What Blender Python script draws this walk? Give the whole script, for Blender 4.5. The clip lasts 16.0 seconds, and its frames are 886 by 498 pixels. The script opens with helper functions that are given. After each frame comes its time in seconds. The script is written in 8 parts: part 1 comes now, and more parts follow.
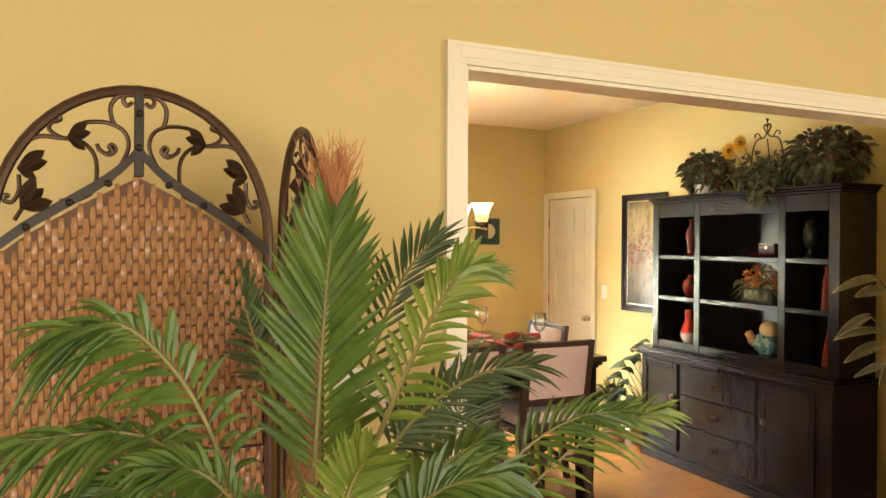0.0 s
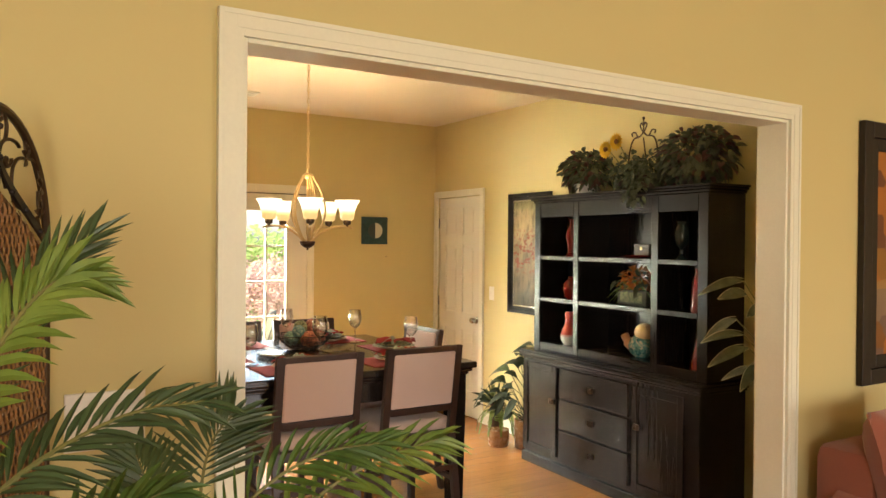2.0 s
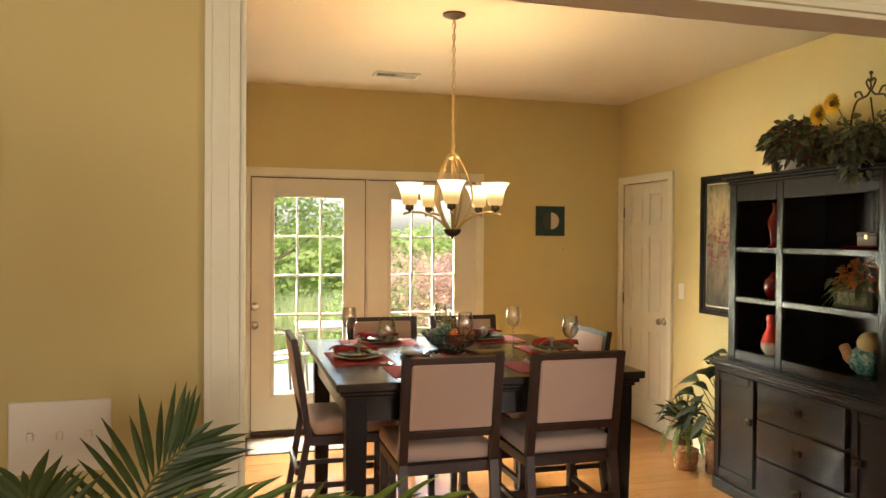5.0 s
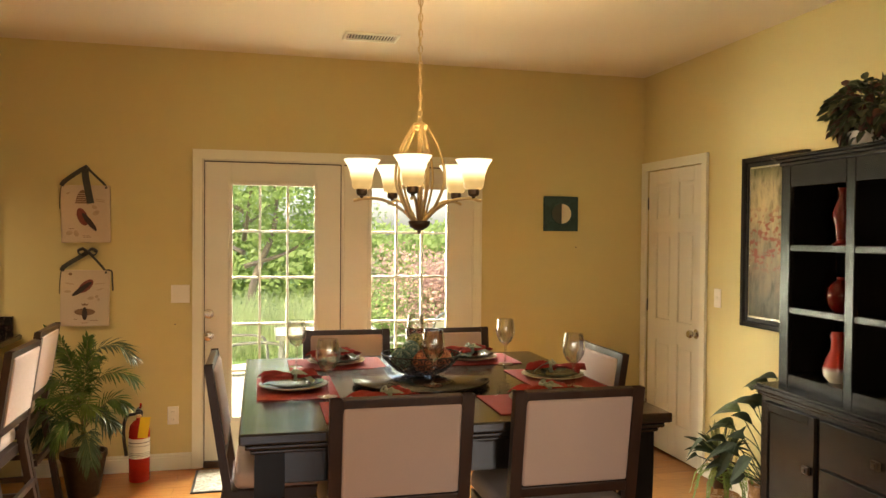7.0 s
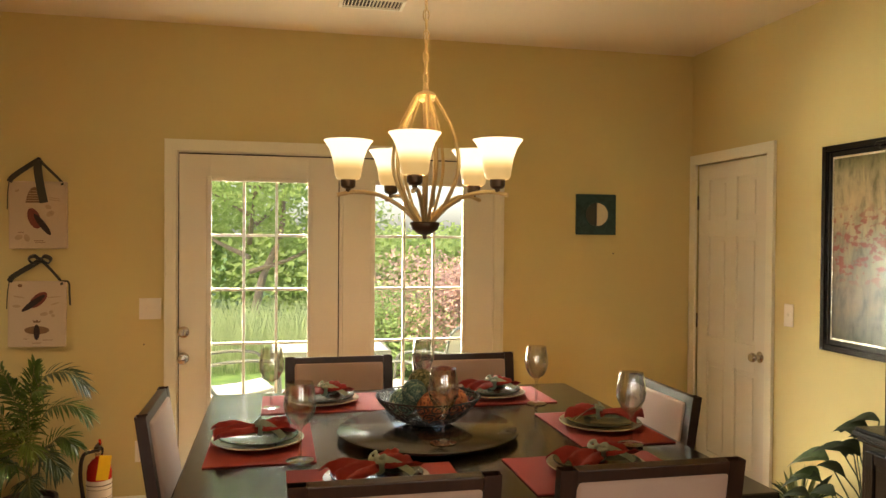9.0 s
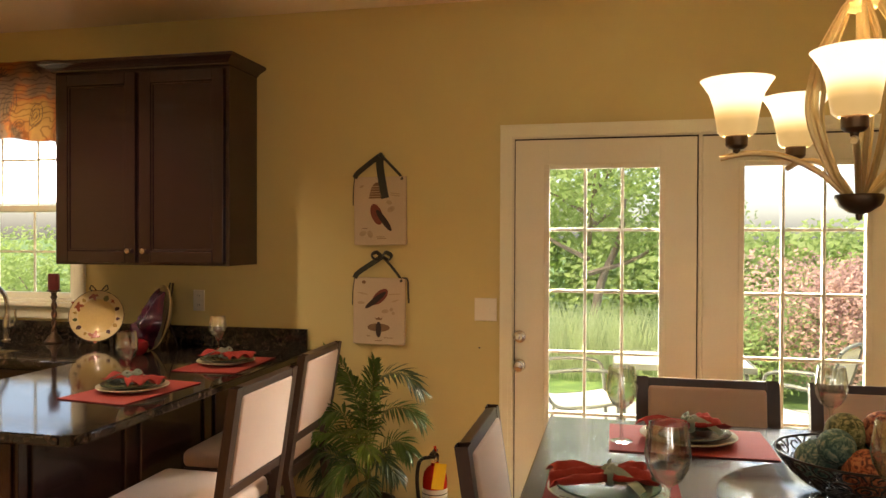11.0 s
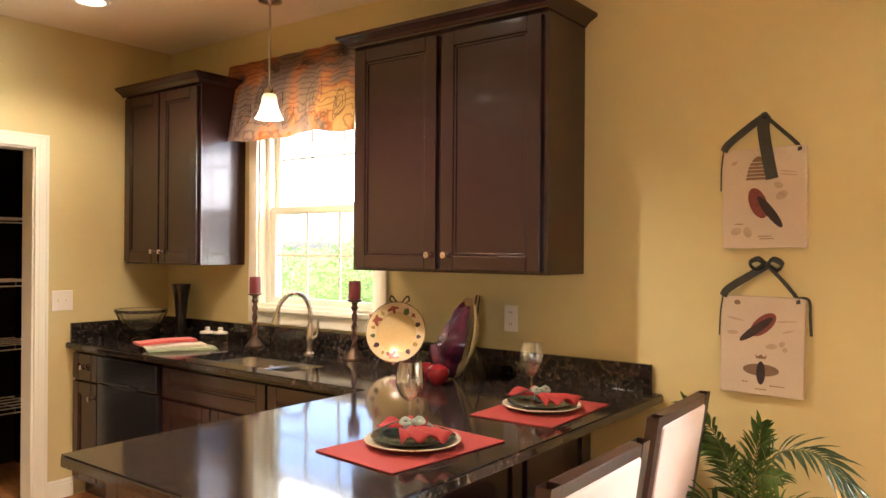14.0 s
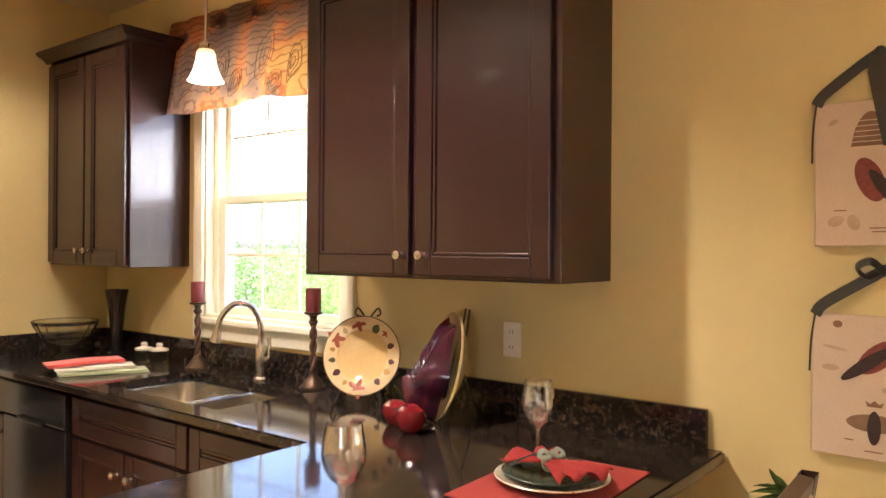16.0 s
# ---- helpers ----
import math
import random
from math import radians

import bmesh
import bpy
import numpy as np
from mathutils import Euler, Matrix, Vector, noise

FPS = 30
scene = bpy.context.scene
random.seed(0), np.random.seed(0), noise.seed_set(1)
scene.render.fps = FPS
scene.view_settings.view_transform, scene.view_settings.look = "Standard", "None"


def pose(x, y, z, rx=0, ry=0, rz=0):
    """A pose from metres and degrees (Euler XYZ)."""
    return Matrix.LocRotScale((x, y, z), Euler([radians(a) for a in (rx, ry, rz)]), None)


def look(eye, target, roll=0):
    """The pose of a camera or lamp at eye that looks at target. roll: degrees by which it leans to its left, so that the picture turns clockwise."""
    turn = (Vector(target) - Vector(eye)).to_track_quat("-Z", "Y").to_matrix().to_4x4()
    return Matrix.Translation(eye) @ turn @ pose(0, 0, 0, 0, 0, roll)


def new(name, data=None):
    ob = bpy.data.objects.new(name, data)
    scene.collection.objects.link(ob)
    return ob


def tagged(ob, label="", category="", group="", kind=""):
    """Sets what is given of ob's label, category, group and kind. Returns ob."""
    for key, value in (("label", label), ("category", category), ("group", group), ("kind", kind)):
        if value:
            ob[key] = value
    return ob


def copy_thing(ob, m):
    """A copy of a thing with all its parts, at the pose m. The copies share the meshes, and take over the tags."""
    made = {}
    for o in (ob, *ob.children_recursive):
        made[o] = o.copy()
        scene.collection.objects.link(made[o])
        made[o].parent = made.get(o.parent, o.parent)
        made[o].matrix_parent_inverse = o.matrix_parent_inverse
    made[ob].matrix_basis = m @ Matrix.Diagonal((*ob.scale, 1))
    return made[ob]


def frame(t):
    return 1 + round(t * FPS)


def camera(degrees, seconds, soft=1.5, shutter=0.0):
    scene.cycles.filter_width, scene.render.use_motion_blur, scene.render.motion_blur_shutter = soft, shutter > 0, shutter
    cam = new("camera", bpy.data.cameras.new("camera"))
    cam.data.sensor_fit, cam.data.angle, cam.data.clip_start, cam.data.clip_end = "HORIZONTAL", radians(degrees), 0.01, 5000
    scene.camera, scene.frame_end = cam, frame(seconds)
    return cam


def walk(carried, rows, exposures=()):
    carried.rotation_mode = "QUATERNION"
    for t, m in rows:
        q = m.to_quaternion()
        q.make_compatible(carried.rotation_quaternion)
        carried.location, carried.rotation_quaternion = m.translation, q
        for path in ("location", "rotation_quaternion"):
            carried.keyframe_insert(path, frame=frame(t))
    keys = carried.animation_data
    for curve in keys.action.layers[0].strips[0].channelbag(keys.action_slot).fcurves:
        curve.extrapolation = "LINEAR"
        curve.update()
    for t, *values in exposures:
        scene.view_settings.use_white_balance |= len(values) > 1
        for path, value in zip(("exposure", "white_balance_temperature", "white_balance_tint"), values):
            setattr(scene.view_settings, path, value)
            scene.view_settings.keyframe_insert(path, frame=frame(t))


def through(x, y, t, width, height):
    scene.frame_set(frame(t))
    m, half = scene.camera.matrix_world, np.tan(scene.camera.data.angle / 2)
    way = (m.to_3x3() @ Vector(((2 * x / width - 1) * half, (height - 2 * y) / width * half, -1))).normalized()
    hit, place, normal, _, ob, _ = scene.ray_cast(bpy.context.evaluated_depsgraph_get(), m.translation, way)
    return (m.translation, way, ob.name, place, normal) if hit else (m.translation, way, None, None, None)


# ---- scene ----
# ---- camera and walk ----
EXPOSURES = [(0.0, 2.72, 6800, 16), (2.0, 2.38, 6850, 16), (4.7, 1.92, 7100, 17), (7.0, 1.84, 7300, 14), (10.5, 1.62, 7300, 17), (12.5, 2.40, 6600, 19), (16.0, 2.95, 5800, 21)]
cam = camera(60.8, 16.0)
PATH = [
    (0, (0.257, 0.181, 1.594), (1.127, 1.982, 1.579), 0.3),
    (0.5, (0.333, 0.19, 1.581), (1.205, 1.989, 1.565), 0.3),
    (1, (0.459, 0.261, 1.61), (1.381, 2.035, 1.593), 0.3),
    (1.5, (0.548, 0.331, 1.587), (1.556, 2.058, 1.569), 0.4),
    (2, (0.678, 0.25, 1.599), (1.727, 1.952, 1.584), 0.5),
    (2.5, (0.767, 0.201, 1.589), (1.828, 1.896, 1.572), 0.5),
    (3, (0.828, 0.307, 1.6), (1.876, 2.01, 1.583), 0.5),
    (3.5, (0.891, 0.395, 1.614), (1.868, 2.14, 1.592), 0.4),
    (4, (1.008, 0.465, 1.601), (1.826, 2.29, 1.579), 0.3),
    (4.5, (1.091, 0.501, 1.566), (1.697, 2.407, 1.545), 0.4),
    (7, (1.697, 1.434, 1.544), (2.17, 3.377, 1.509), 0.5),
    (7.5, (1.788, 1.634, 1.549), (2.259, 3.577, 1.52), 0.5),
    (8, (1.91, 1.84, 1.556), (2.381, 3.784, 1.527), 0.5),
    (10.3, (1.859, 2.558, 1.535), (1.808, 4.557, 1.507), 0.2),
    (10.5, (1.922, 2.624, 1.528), (1.718, 4.614, 1.498), 0.2),
    (11, (1.848, 2.77, 1.509), (1.404, 4.72, 1.485), 0.2),
    (11.5, (1.774, 2.942, 1.525), (1.141, 4.839, 1.494), 0.1),
    (12, (1.772, 3.175, 1.509), (0.929, 4.989, 1.496), 0.2),
    (12.5, (1.72, 3.303, 1.478), (0.683, 5.013, 1.469), 0.2),
    (13, (1.589, 3.451, 1.486), (0.446, 5.092, 1.475), 0.2),
    (13.5, (1.476, 3.569, 1.488), (0.289, 5.179, 1.478), 0.2),
    (14, (1.352, 3.742, 1.466), (0.145, 5.337, 1.469), 0.4),
    (14.5, (1.226, 3.921, 1.482), (0.004, 5.504, 1.473), 0.2),
    (15, (1.057, 4.106, 1.464), (-0.177, 5.68, 1.471), 0.5),
    (15.5, (0.97, 4.248, 1.445), (-0.264, 5.822, 1.46), 0.6),
    (16, (0.934, 4.488, 1.466), (-0.3, 6.062, 1.465), 0.4),
]
walk(cam, [(t, look(eye, target, roll)) for t, eye, target, roll in PATH], EXPOSURES)

# ---- world, sun and lamps ----
SUN_EL, SUN_AZ = 57.0, 218.0
world = bpy.data.worlds.new("world")
scene.world = world
world.use_nodes = True
wn = world.node_tree.nodes
sky = wn.new("ShaderNodeTexSky")
sky.sky_type, sky.sun_disc = "NISHITA", False
sky.dust_density = 3.0
sky.sun_elevation, sky.sun_rotation = radians(SUN_EL), radians(SUN_AZ)
world.node_tree.links.new(sky.outputs[0], wn["Background"].inputs[0])
wn["Background"].inputs[1].default_value = 0.15


def lamp(name, kind, m, energy, colour, **settings):
    data = bpy.data.lights.new(name, kind)
    data.energy, data.color = energy, colour
    for key, value in settings.items():
        if key == "size":
            data.size = value
        if key == "size_y":
            data.shape, data.size_y = "RECTANGLE", value
        if key == "radius":
            data.shadow_soft_size = value
        if key == "angle":
            data.angle = radians(value)
        if key == "cone":
            data.spot_size, data.spot_blend = radians(value), 0.6
    ob = new(name, data)
    ob.matrix_world = m
    return ob


sun_way = Vector((math.sin(radians(SUN_AZ)) * math.cos(radians(SUN_EL)), math.cos(radians(SUN_AZ)) * math.cos(radians(SUN_EL)), math.sin(radians(SUN_EL))))
lamp("sun", "SUN", look(sun_way * 50, (0, 0, 0)), 2.0, (1.0, 0.95, 0.86), angle=0.6)
WARM = (1.0, 0.72, 0.40)
CHANDELIER = Vector((2.33, 4.45, 0.0))
SHADE_ANGLES = [-108 + 72 * k for k in range(5)]
for a in SHADE_ANGLES:
    lamp("chandelier_bulb", "POINT", pose(2.33 + 0.235 * math.cos(radians(a)), 4.45 + 0.235 * math.sin(radians(a)), 1.80), 2.3, WARM, radius=0.03)
lamp("pendant_bulb", "POINT", pose(-1.70, 6.29, 2.155), 1.8, WARM, radius=0.03)
# the last two cans are added fill, with no known fixture behind them
CANS_AND_FILL = [(-2.46, 5.75, 8.0), (-0.85, 5.35, 33.0), (-2.2, 3.6, 22.0), (-0.4, 3.3, 26.0)]
for x, y, power in CANS_AND_FILL:
    lamp("can_and_fill_bulb", "SPOT", look((x, y, 2.72), (x, y, 0)), power, (1.0, 0.82, 0.60), radius=0.05, cone=130)
# added area lamp outside: stands in for sky light through the garden door
lamp("daylight_fill", "AREA", look((2.26, 7.55, 2.55), (3.3, 4.2, 0.6)), 190.0, (0.96, 1.0, 0.90), size=1.8, size_y=0.7)
# added fill lamp for sunlit patio bounce, low through the garden door
lamp("daylight_fill", "AREA", look((0.50, 8.7, 0.85), (3.6, 4.6, 1.7)), 78.0, (0.96, 1.0, 0.82), size=1.3, size_y=0.9)
# added area lamp in the upper kitchen sash, standing in for bright sky
lamp("daylight_fill", "AREA", look((-1.72, 6.765, 1.91), (-1.72, 0, 1.91)), 2.2, (1.0, 0.97, 0.90), size=0.80, size_y=0.36)
# area lamps added in unseen sitting room windows, standing in for sky light
for x, power in ((-1.2, 18.0), (1.6, 5.5), (4.4, 13.5)):
    lamp("daylight_fill", "AREA", look((x, -3.3, 1.35), (x + 0.6, 2, 0.9)), power, (1.0, 0.96, 0.86), size=1.3, size_y=1.6)


# ---- materials ----
def nodes_of(name):
    m = bpy.data.materials.new(name)
    m.use_nodes = True
    nt = m.node_tree
    return m, nt, nt.nodes["Principled BSDF"]


def coords(nt, kind="Object", scale=(1, 1, 1)):
    tc, mp = nt.nodes.new("ShaderNodeTexCoord"), nt.nodes.new("ShaderNodeMapping")
    nt.links.new(tc.outputs[kind], mp.inputs[0])
    mp.inputs["Scale"].default_value = scale
    return mp.outputs[0]


def noise_tex(nt, vec, scale, detail=4.0, rough=0.6, distort=0.0):
    n = nt.nodes.new("ShaderNodeTexNoise")
    n.inputs["Scale"].default_value, n.inputs["Detail"].default_value = scale, detail
    n.inputs["Roughness"].default_value, n.inputs["Distortion"].default_value = rough, distort
    nt.links.new(vec, n.inputs["Vector"])
    return n.outputs["Fac"]


def ramp(nt, fac, stops):
    r = nt.nodes.new("ShaderNodeValToRGB")
    e = r.color_ramp.elements
    e[0].position, e[0].color = stops[0][0], (*stops[0][1], 1)
    e[1].position, e[1].color = stops[-1][0], (*stops[-1][1], 1)
    for p, c in stops[1:-1]:
        k = e.new(p)
        k.color = (*c, 1)
    nt.links.new(fac, r.inputs[0])
    return r.outputs[0]


def bump(nt, bsdf, height, strength, distance=0.002):
    b = nt.nodes.new("ShaderNodeBump")
    b.inputs["Strength"].default_value, b.inputs["Distance"].default_value = strength, distance
    nt.links.new(height, b.inputs["Height"])
    nt.links.new(b.outputs[0], bsdf.inputs["Normal"])


def mixed(nt, fac, a, b, blend="MIX"):
    m = nt.nodes.new("ShaderNodeMix")
    m.data_type, m.blend_type = "RGBA", blend
    if isinstance(fac, (int, float)):
        m.inputs[0].default_value = fac
    else:
        nt.links.new(fac, m.inputs[0])
    for s, v in ((6, a), (7, b)):
        if isinstance(v, tuple):
            m.inputs[s].default_value = (*v, 1)
        else:
            nt.links.new(v, m.inputs[s])
    return m.outputs[2]


def scaled(c, k):
    return tuple(min(1.0, v * k) for v in c)


def paint(name, colour, rough=0.5, metal=0.0, vary=0.12, grain=60.0, relief=0.08, patch=2.0, stretch=(1, 1, 1), spec=0.5, sheen=0.0, random_hue=0.0):
    """A surface with variation at two scales: broad patches and fine grain."""
    m, nt, bsdf = nodes_of(name)
    v = coords(nt, "Object", stretch)
    fine, broad = noise_tex(nt, v, grain, 5), noise_tex(nt, v, patch, 3)
    c1 = ramp(nt, fine, [(0.3, scaled(colour, 1 - vary)), (0.7, scaled(colour, 1 + vary * 0.6))])
    c2 = mixed(nt, broad, scaled(colour, 1 - vary * 0.7), scaled(colour, 1 + vary * 0.4))
    c = mixed(nt, 0.5, c1, c2)
    if random_hue:
        oi, hs = nt.nodes.new("ShaderNodeObjectInfo"), nt.nodes.new("ShaderNodeHueSaturation")
        mr = nt.nodes.new("ShaderNodeMapRange")
        nt.links.new(oi.outputs["Random"], mr.inputs[0])
        mr.inputs["To Min"].default_value, mr.inputs["To Max"].default_value = 1 - random_hue, 1 + random_hue
        nt.links.new(mr.outputs[0], hs.inputs["Value"])
        nt.links.new(c, hs.inputs["Color"])
        c = hs.outputs[0]
    nt.links.new(c, bsdf.inputs["Base Color"])
    r = nt.nodes.new("ShaderNodeMapRange")
    nt.links.new(broad, r.inputs[0])
    r.inputs["To Min"].default_value, r.inputs["To Max"].default_value = max(0.02, rough - 0.08), min(1, rough + 0.08)
    nt.links.new(r.outputs[0], bsdf.inputs["Roughness"])
    bsdf.inputs["Metallic"].default_value = metal
    bsdf.inputs["Specular IOR Level"].default_value = spec
    bsdf.inputs["Sheen Weight"].default_value = sheen
    if relief:
        bump(nt, bsdf, fine, relief)
    return m


def wood(name, dark, light, rough=0.35, axis=2, scale=1.0, relief=0.1, coat=0.0, uneven=0.075):
    m, nt, bsdf = nodes_of(name)
    stretch = [14 * scale, 14 * scale, 14 * scale]
    stretch[axis] = 0.9 * scale
    v = coords(nt, "Object", tuple(stretch))
    g = noise_tex(nt, v, 3.0, 8, 0.65, 0.8)
    b = noise_tex(nt, coords(nt), 1.5, 2)
    c = mixed(nt, b, ramp(nt, g, [(0.3, dark), (0.7, light)]), mixed(nt, 0.5, dark, light))
    nt.links.new(c, bsdf.inputs["Base Color"])
    r = nt.nodes.new("ShaderNodeMapRange")
    nt.links.new(g, r.inputs[0])
    r.inputs["To Min"].default_value, r.inputs["To Max"].default_value = rough - uneven * 0.6, rough + uneven * 1.3
    nt.links.new(r.outputs[0], bsdf.inputs["Roughness"])
    bsdf.inputs["Coat Weight"].default_value = coat
    bsdf.inputs["Coat Roughness"].default_value = 0.15
    if relief:
        bump(nt, bsdf, g, relief)
    return m


def glass_mat(name, colour=(1, 1, 1), rough=0.0, ior=1.45):
    m, nt, bsdf = nodes_of(name)
    bsdf.inputs["Base Color"].default_value = (*colour, 1)
    bsdf.inputs["Roughness"].default_value, bsdf.inputs["IOR"].default_value = rough, ior
    bsdf.inputs["Transmission Weight"].default_value = 1.0
    return m


def thin_glass(name, tint):
    """Blown glass a millimetre thick: clear straight through, its gloss rising towards the edges."""
    m, nt, bsdf = nodes_of(name)
    clear, gloss = nt.nodes.new("ShaderNodeBsdfTransparent"), nt.nodes.new("ShaderNodeBsdfGlossy")
    lw, power, mr, mx = nt.nodes.new("ShaderNodeLayerWeight"), nt.nodes.new("ShaderNodeMath"), nt.nodes.new("ShaderNodeMapRange"), nt.nodes.new("ShaderNodeMixShader")
    clear.inputs[0].default_value = (*tint, 1)
    gloss.inputs["Roughness"].default_value = 0.05
    power.operation, power.inputs[1].default_value = "POWER", 2.0
    mr.inputs["To Min"].default_value, mr.inputs["To Max"].default_value = 0.15, 0.97
    lw.inputs[0].default_value = 0.5
    nt.links.new(lw.outputs["Facing"], power.inputs[0])
    nt.links.new(power.outputs[0], mr.inputs[0])
    nt.links.new(mr.outputs[0], mx.inputs[0])
    nt.links.new(clear.outputs[0], mx.inputs[1])
    nt.links.new(gloss.outputs[0], mx.inputs[2])
    nt.links.new(mx.outputs[0], nt.nodes["Material Output"].inputs[0])
    nt.nodes.remove(bsdf)
    return m


def lit_glass(name, low, high, z0, z1, strength, glow=(0.25, 0.6)):
    """Frosted glass lit from inside: whiter and brighter towards the rim."""
    m, nt, bsdf = nodes_of(name)
    tc, sep, mr = nt.nodes.new("ShaderNodeTexCoord"), nt.nodes.new("ShaderNodeSeparateXYZ"), nt.nodes.new("ShaderNodeMapRange")
    nt.links.new(tc.outputs["Object"], sep.inputs[0])
    nt.links.new(sep.outputs[2], mr.inputs[0])
    mr.inputs["From Min"].default_value, mr.inputs["From Max"].default_value = z0, z1
    nt.links.new(ramp(nt, mr.outputs[0], [(0.0, low), (0.35, low), (0.55, high), (1.0, high)]), bsdf.inputs["Emission Color"])
    power = nt.nodes.new("ShaderNodeMapRange")
    nt.links.new(mr.outputs[0], power.inputs[0])
    power.inputs["From Min"].default_value, power.inputs["From Max"].default_value = glow
    power.inputs["To Min"].default_value, power.inputs["To Max"].default_value = strength
    nt.links.new(power.outputs[0], bsdf.inputs["Emission Strength"])
    bsdf.inputs["Base Color"].default_value = (0.35, 0.30, 0.22, 1)
    bsdf.inputs["Roughness"].default_value = 0.3
    return m


def wall_material(name, colour):
    m, nt, bsdf = nodes_of(name)
    v = coords(nt)
    broad, fine = noise_tex(nt, v, 0.9, 3), noise_tex(nt, v, 260, 3)
    c = mixed(nt, broad, scaled(colour, 0.95), scaled(colour, 1.04))
    c = mixed(nt, fine, c, scaled(colour, 1.02))
    nt.links.new(c, bsdf.inputs["Base Color"])
    bsdf.inputs["Roughness"].default_value = 0.72
    bsdf.inputs["Specular IOR Level"].default_value = 0.3
    bump(nt, bsdf, noise_tex(nt, v, 130, 4), 0.12, 0.002)
    return m


def floor_material():
    m, nt, bsdf = nodes_of("oak_floor")
    g = noise_tex(nt, coords(nt, "Object", (1.2, 16, 1)), 3.0, 9, 0.7, 1.2)
    b = noise_tex(nt, coords(nt), 1.3, 3)
    brick = nt.nodes.new("ShaderNodeTexBrick")
    nt.links.new(coords(nt), brick.inputs["Vector"])
    brick.inputs["Color1"].default_value, brick.inputs["Color2"].default_value = (0.9, 0.9, 0.9, 1), (1.1, 1.06, 1.0, 1)
    brick.inputs["Mortar"].default_value = (0.5, 0.45, 0.4, 1)
    brick.inputs["Scale"].default_value, brick.inputs["Mortar Size"].default_value = 1.0, 0.0012
    brick.inputs["Brick Width"].default_value, brick.inputs["Row Height"].default_value = 1.2, 0.125
    c = ramp(nt, g, [(0.25, (0.28, 0.115, 0.035)), (0.55, (0.40, 0.175, 0.055)), (0.8, (0.47, 0.22, 0.075))])
    c = mixed(nt, b, c, mixed(nt, 0.5, c, (0.42, 0.18, 0.055)))
    c = mixed(nt, 0.8, c, brick.outputs["Color"], "MULTIPLY")
    nt.links.new(c, bsdf.inputs["Base Color"])
    bsdf.inputs["Roughness"].default_value = 0.24
    bsdf.inputs["Coat Weight"].default_value = 0.3
    bump(nt, bsdf, g, 0.05)
    return m


def granite_material():
    m, nt, bsdf = nodes_of("granite")
    v = coords(nt)
    big, mid = noise_tex(nt, v, 15, 6, 0.7, 1.5), noise_tex(nt, v, 45, 5, 0.75)
    vor = nt.nodes.new("ShaderNodeTexVoronoi")
    vor.inputs["Scale"].default_value = 160
    nt.links.new(v, vor.inputs["Vector"])
    base = ramp(nt, big, [(0.35, (0.008, 0.008, 0.008)), (0.53, (0.020, 0.015, 0.012)), (0.72, (0.075, 0.050, 0.034))])
    spk = ramp(nt, mid, [(0.55, (0, 0, 0)), (0.74, (0.14, 0.10, 0.072))])
    c = mixed(nt, 1.0, base, spk, "ADD")
    c = mixed(nt, 0.25, c, mixed(nt, 1.0, c, vor.outputs["Color"], "MULTIPLY"))
    nt.links.new(c, bsdf.inputs["Base Color"])
    bsdf.inputs["Roughness"].default_value = 0.085
    bsdf.inputs["Specular IOR Level"].default_value = 0.55
    bump(nt, bsdf, mid, 0.02)
    return m


def patterned(name, stops, scale=12.0, distort=3.0, rough=0.8, relief=0.1, stretch=(1, 1, 1)):
    m, nt, bsdf = nodes_of(name)
    v = coords(nt, "Object", stretch)
    g = noise_tex(nt, v, scale, 3, 0.5, distort)
    nt.links.new(ramp(nt, g, stops), bsdf.inputs["Base Color"])
    bsdf.inputs["Roughness"].default_value = rough
    bump(nt, bsdf, noise_tex(nt, v, scale * 25, 3), relief, 0.001)
    return m


def leaf_mat(name, dark, light, rough=0.5, through=0.25):
    m, nt, bsdf = nodes_of(name)
    v = coords(nt)
    g = noise_tex(nt, v, 14, 4)
    c = ramp(nt, g, [(0.3, dark), (0.7, light)])
    nt.links.new(c, bsdf.inputs["Base Color"])
    bsdf.inputs["Roughness"].default_value = rough
    if through:
        tr, mx = nt.nodes.new("ShaderNodeBsdfTranslucent"), nt.nodes.new("ShaderNodeMixShader")
        nt.links.new(c, tr.inputs[0])
        mx.inputs[0].default_value = through
        out = nt.nodes["Material Output"]
        nt.links.new(bsdf.outputs[0], mx.inputs[1])
        nt.links.new(tr.outputs[0], mx.inputs[2])
        nt.links.new(mx.outputs[0], out.inputs[0])
    return m


WALL = wall_material("tan_wall_paint", (0.59, 0.492, 0.228))
CEIL = wall_material("ceiling_paint", (0.70, 0.61, 0.45))
TRIM = paint("white_trim_paint", (0.76, 0.745, 0.60), 0.38, vary=0.05, grain=90, relief=0.03)
DOORP = paint("cream_door_paint", (0.70, 0.68, 0.56), 0.42, vary=0.05, grain=90, relief=0.03)
FLOOR = floor_material()
GRANITE = granite_material()
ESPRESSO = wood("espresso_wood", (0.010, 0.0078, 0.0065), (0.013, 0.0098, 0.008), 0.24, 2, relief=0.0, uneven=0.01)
ESPRESSO_H = wood("espresso_wood_level", (0.010, 0.0078, 0.0065), (0.013, 0.0098, 0.008), 0.24, 1, relief=0.0, uneven=0.01)
TABLEWOOD = wood("table_wood", (0.010, 0.008, 0.007), (0.022, 0.016, 0.013), 0.16, 0, relief=0.04, coat=0.25)
for dark_wood in (ESPRESSO, ESPRESSO_H):
    dark_wood.node_tree.nodes["Principled BSDF"].inputs["Specular IOR Level"].default_value = 0.22
CHAIRWOOD = wood("chair_wood", (0.022, 0.010, 0.006), (0.050, 0.022, 0.013), 0.35, 2)
